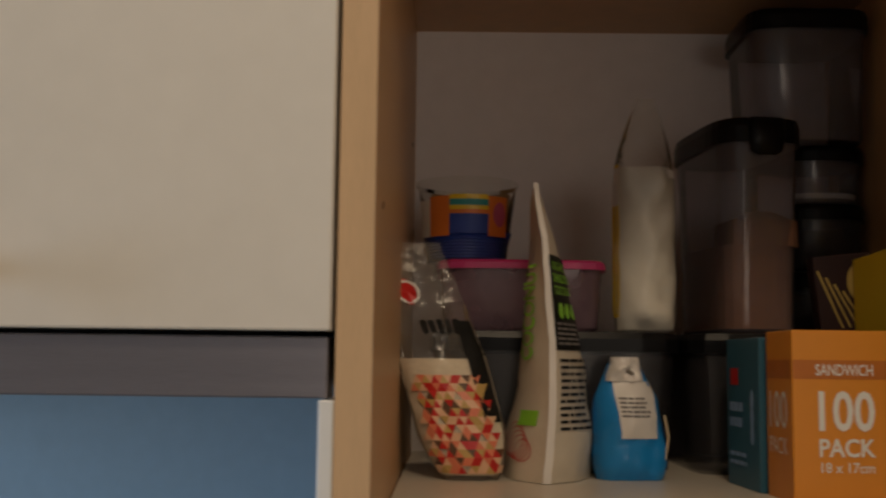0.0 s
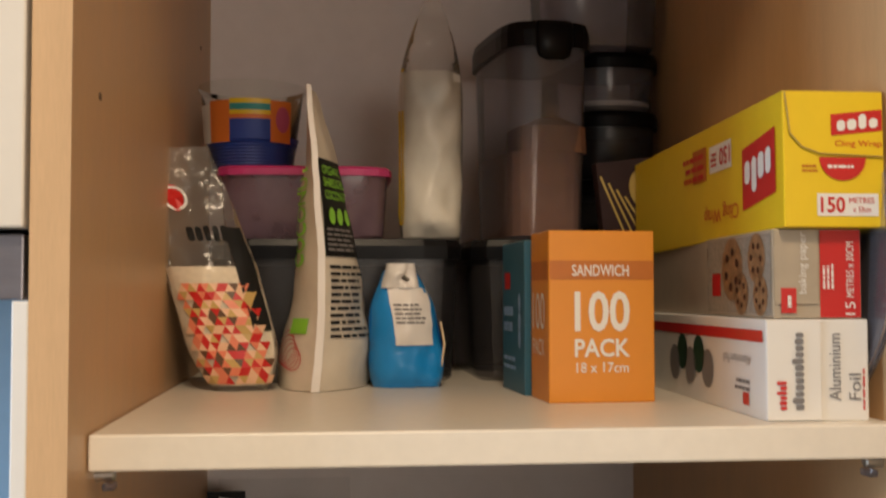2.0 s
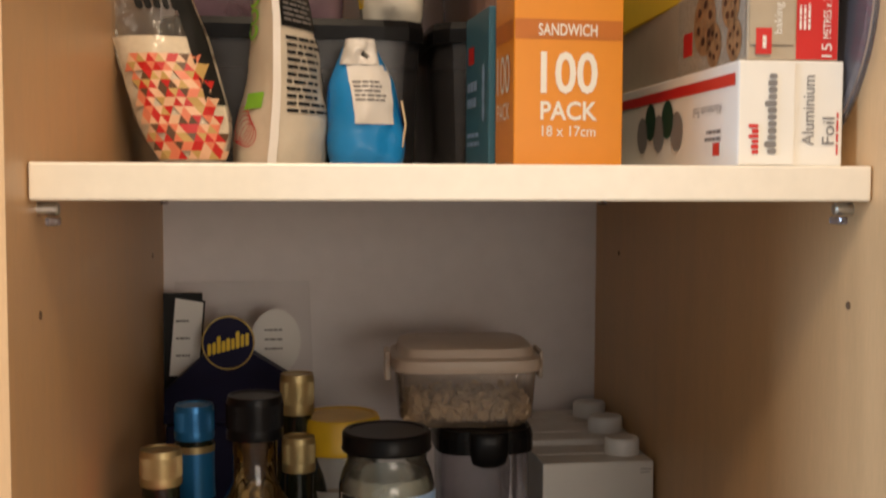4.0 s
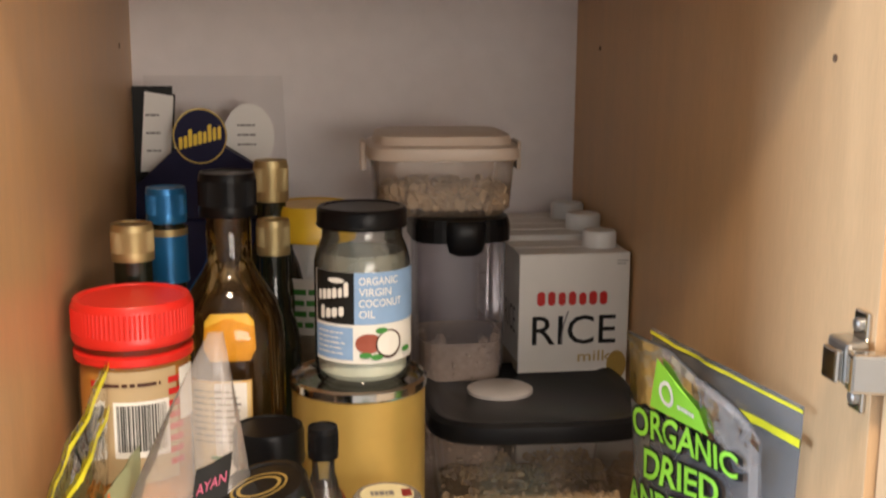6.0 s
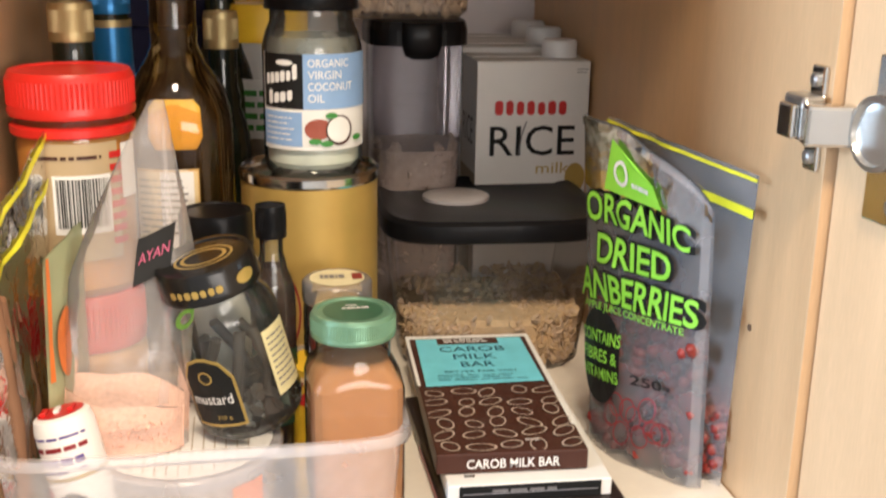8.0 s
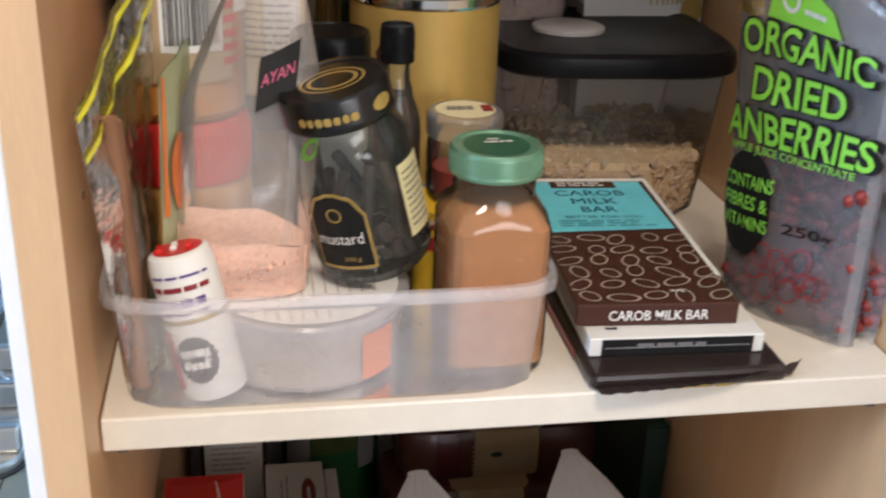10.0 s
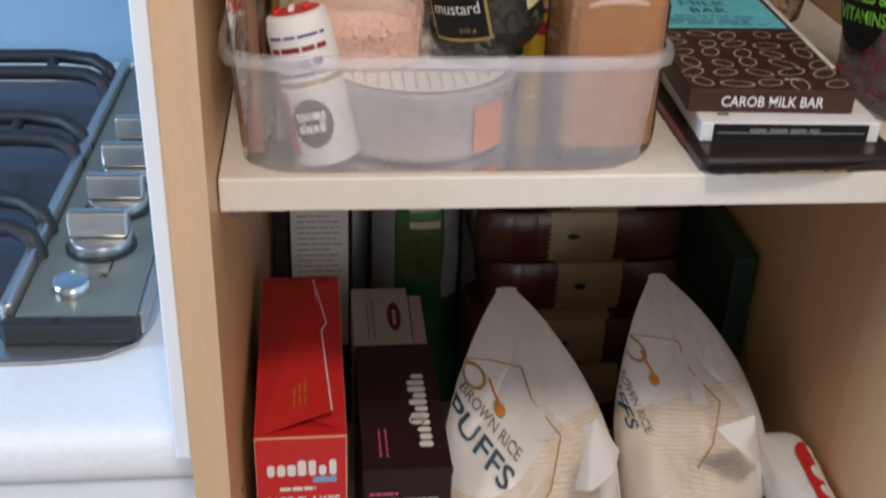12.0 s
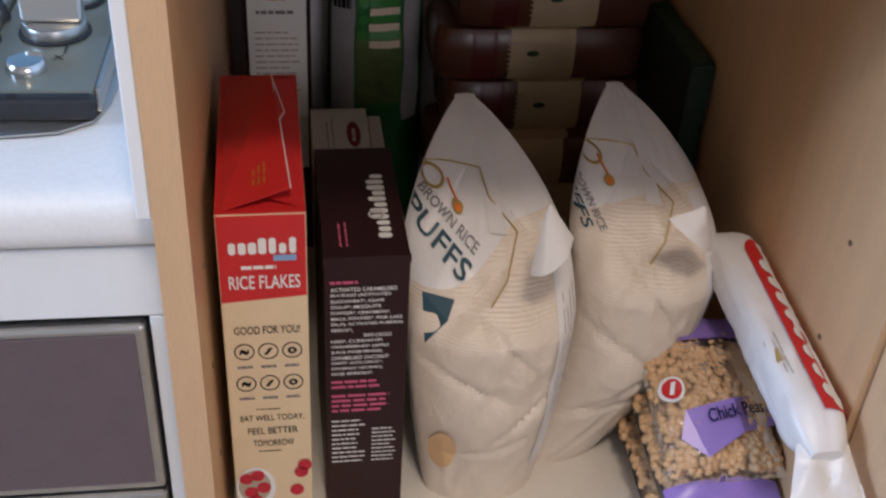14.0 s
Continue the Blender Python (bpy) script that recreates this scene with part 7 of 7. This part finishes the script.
for k, z in enumerate((0.0, 0.1355)):
    yj = thing("yellow_lid_jar", pose(0.1560, 0.352, Z2 + z), "glass jar with a yellow lid and a pale label, stacked", "jar", "yellow lid jars")
    hh = (0.115, 0.108)[k]
    glass_jar(yj, 0.0335, hh - 0.012, 0.029)
    part("filling", loft([(0.028, 0.028, 0.006), (0.030, 0.030, 0.010), (0.030, 0.030, hh * 0.55)], 36), DARKHERB if k == 0 else OATPALE, yj, "", True)
    jar_lid(0.0325, hh - 0.008, hh + 0.0195, YELLOWP, yj, 0, label="yellow lid")
    patch("label_band", round_(0.0337), -0.03, 0.03, 0.03, hh - 0.034, PALEBLUE if k == 0 else PAPER, yj, 0.0004, (12, 1))
    bars(round_(0.0337), -0.028, 0.02, 0.034, hh - 0.04, 4, PAPER if k == 0 else GREEN, yj, 86 + k, 0.0009)

WRAP = clear("crisp_wrap", (0.97, 0.97, 0.97), (0.7, 0.7, 0.7), 0.015, 0.10, 1.12, 0.0015, 60)
# gift pack of chocolates in clear wrap at the back
gp_ = thing("chocolate_gift_pack", pose(0.071, 0.462, Z2) @ Matrix.Diagonal((1, 1, 1.045, 1)), "navy chocolate gift pack with cards in crackling clear wrap", "gift pack")
part("navy_box", cuboid(-0.060, 0.060, -0.012, 0.052, 0, 0.225, 0.002), NAVY, gp_)
bm = bmesh.new()
pts = [(-0.062, 0.226), (0.066, 0.226), (0.066, 0.252), (0.014, 0.284), (-0.026, 0.284), (-0.060, 0.254)]
a_ = [bm.verts.new((u, -0.010, v)) for u, v in pts]
b_ = [bm.verts.new((u, 0.010, v)) for u, v in pts]
bm.faces.new(a_)
bm.faces.new(b_[::-1])
for k in range(6):
    bm.faces.new((a_[k], a_[(k + 1) % 6], b_[(k + 1) % 6], b_[k]))
part("navy_gable", bm, NAVY, gp_, "navy card gable")
gfr = front(-0.0125)
gbk = front(0.0140)
disc("navy_disc", gfr, -0.006, 0.2935, 0.0225, 0.0225, NAVY, gp_, 0.002, 32)
ring("gold_ring", gfr, -0.006, 0.2935, 0.0218, 0.0005, GOLDINK, gp_, 0.0026, 32)
marks(lambda u, v, o=0: gfr(u, v + 0.25 * (u + 0.006), o), -0.024, 0.012, 0.2870, 0.3010, YELLOW, gp_, 88, 0.003, 9)
blob("white_card", gbk, [(-0.059, 0.262), (-0.034, 0.262), (-0.029, 0.324), (-0.053, 0.328)], PAPER, gp_, 0.0004)
blob("dark_border", gbk, [(-0.0605, 0.2605), (-0.0325, 0.2605), (-0.0272, 0.3255), (-0.0545, 0.3298)], INK, gp_, 0.0001)
bars(gbk, -0.053, -0.037, 0.272, 0.316, 3, DIMINK, gp_, 89, 0.001, 0.12)
disc("oval_card", gbk, 0.034, 0.290, 0.022, 0.028, PAPER, gp_, 0.0004, 30)
bars(gbk, 0.024, 0.044, 0.280, 0.304, 3, DIMINK, gp_, 90, 0.001, 0.2)
fw = bag_surface(lambda t: 0.064 - 0.004 * t, lambda t: 0.012 * (1 - 0.8 * t) + 0.001, 0.12, lambda t: (0.004, 0.034, 0.228 + 0.112 * t), 0.005, 91, 0.4, 48)
bag("clear_wrap", fw, WRAP, gp_)
part("dark_card", cuboid(-0.064, -0.030, 0.0165, 0.018, 0.226, 0.332), INK, gp_)

# small things at the front of the tin
bj = thing("black_lid_jar", pose(0.1193, 0.158, Z2) @ Matrix.Diagonal((1, 1, 0.97, 1)), "small white spread jar with a black lid", "jar")
glass_jar(bj, 0.0235, 0.130, 0.0205)
part("white_filling", loft([(0.0205, 0.0205, 0.006), (0.0210, 0.0210, 0.120)], 36), PAPER, bj)
jar_lid(0.0222, 0.134, 0.1575, BLACK, bj, label="black screw lid")
vn = bottle("vanilla_bottle", pose(0.1515, 0.122, Z2), 0.0135, 0.130, 0.0068, 0.016, 0.0090, 0.018, GLASS, BLACK, "small clear essence bottle with a black cap", 2, mat("vanilla_extract", (0.03, 0.012, 0.006), 0.2), 0.108)
patch("green_label", round_(0.0137), -0.016, 0.018, 0.030, 0.078, DKGREEN, vn, 0.0004, (8, 1))
bars(round_(0.0137), -0.010, 0.012, 0.04, 0.066, 3, PAPER, vn, 92, 0.0008)
tn = thing("small_tin", pose(0.1850, 0.122, Z2), "small yellow and red food tin", "tin")
part("tin_side", loft([(0.0235, 0.0235, 0), (0.0245, 0.0245, 0.002), (0.0240, 0.0240, 0.004), (0.0240, 0.0240, 0.064), (0.0245, 0.0245, 0.066), (0.0220, 0.0220, 0.066)], 40), YELLOWP, tn, "", True)
for v0, v1, m_ in ((0.0, 0.020, YELLOWP), (0.040, 0.052, RED), (0.054, 0.062, CREAM)):
    patch("printed_band", round_(0.0241), -0.036, 0.036, v0 + 0.004, v1, m_, tn, 0.0005, (16, 1))
bars(round_(0.0241), -0.030, 0.03, 0.055, 0.061, 1, DARKRED, tn, 93, 0.0009)
sj = thing("small_glass_jar", pose(0.1900, 0.127, Z2 + 0.0664), "small ribbed glass jar with a cream paper lid label", "jar")
part("glass", loft([(0.0185, 0.0185, 0), (0.0205, 0.0205, 0.003), (0.0205, 0.0205, 0.014), (0.0198, 0.0198, 0.016), (0.0205, 0.0205, 0.018), (0.0205, 0.0205, 0.032), (0.0195, 0.0195, 0.036)], 40, True, False), GLASS, sj, "", True)
part("lid", loft([(0.0205, 0.0205, 0.0365), (0.0212, 0.0212, 0.038), (0.0212, 0.0212, 0.048), (0.0195, 0.0195, 0.0500)], 40), CLOUDY, sj, "clear ribbed lid", True)
disc("cream_label", tops(0.0500), 0, 0, 0.0165, 0.0165, mat("cream_lid_label", (0.72, 0.66, 0.42), 0.5), sj, 0.0003)
bars(tops(0.0500), -0.010, 0.007, -0.003, 0.005, 1, DIMINK, sj, 94, 0.0008, 0.8)
patch("maroon_tag", tops(0.0500), 0.009, 0.0150, -0.005, 0.006, DARKRED, sj, 0.0007)
part("jar_filling", loft([(0.0165, 0.0165, 0.0045), (0.017, 0.017, 0.018)], 30), BERRY, sj)
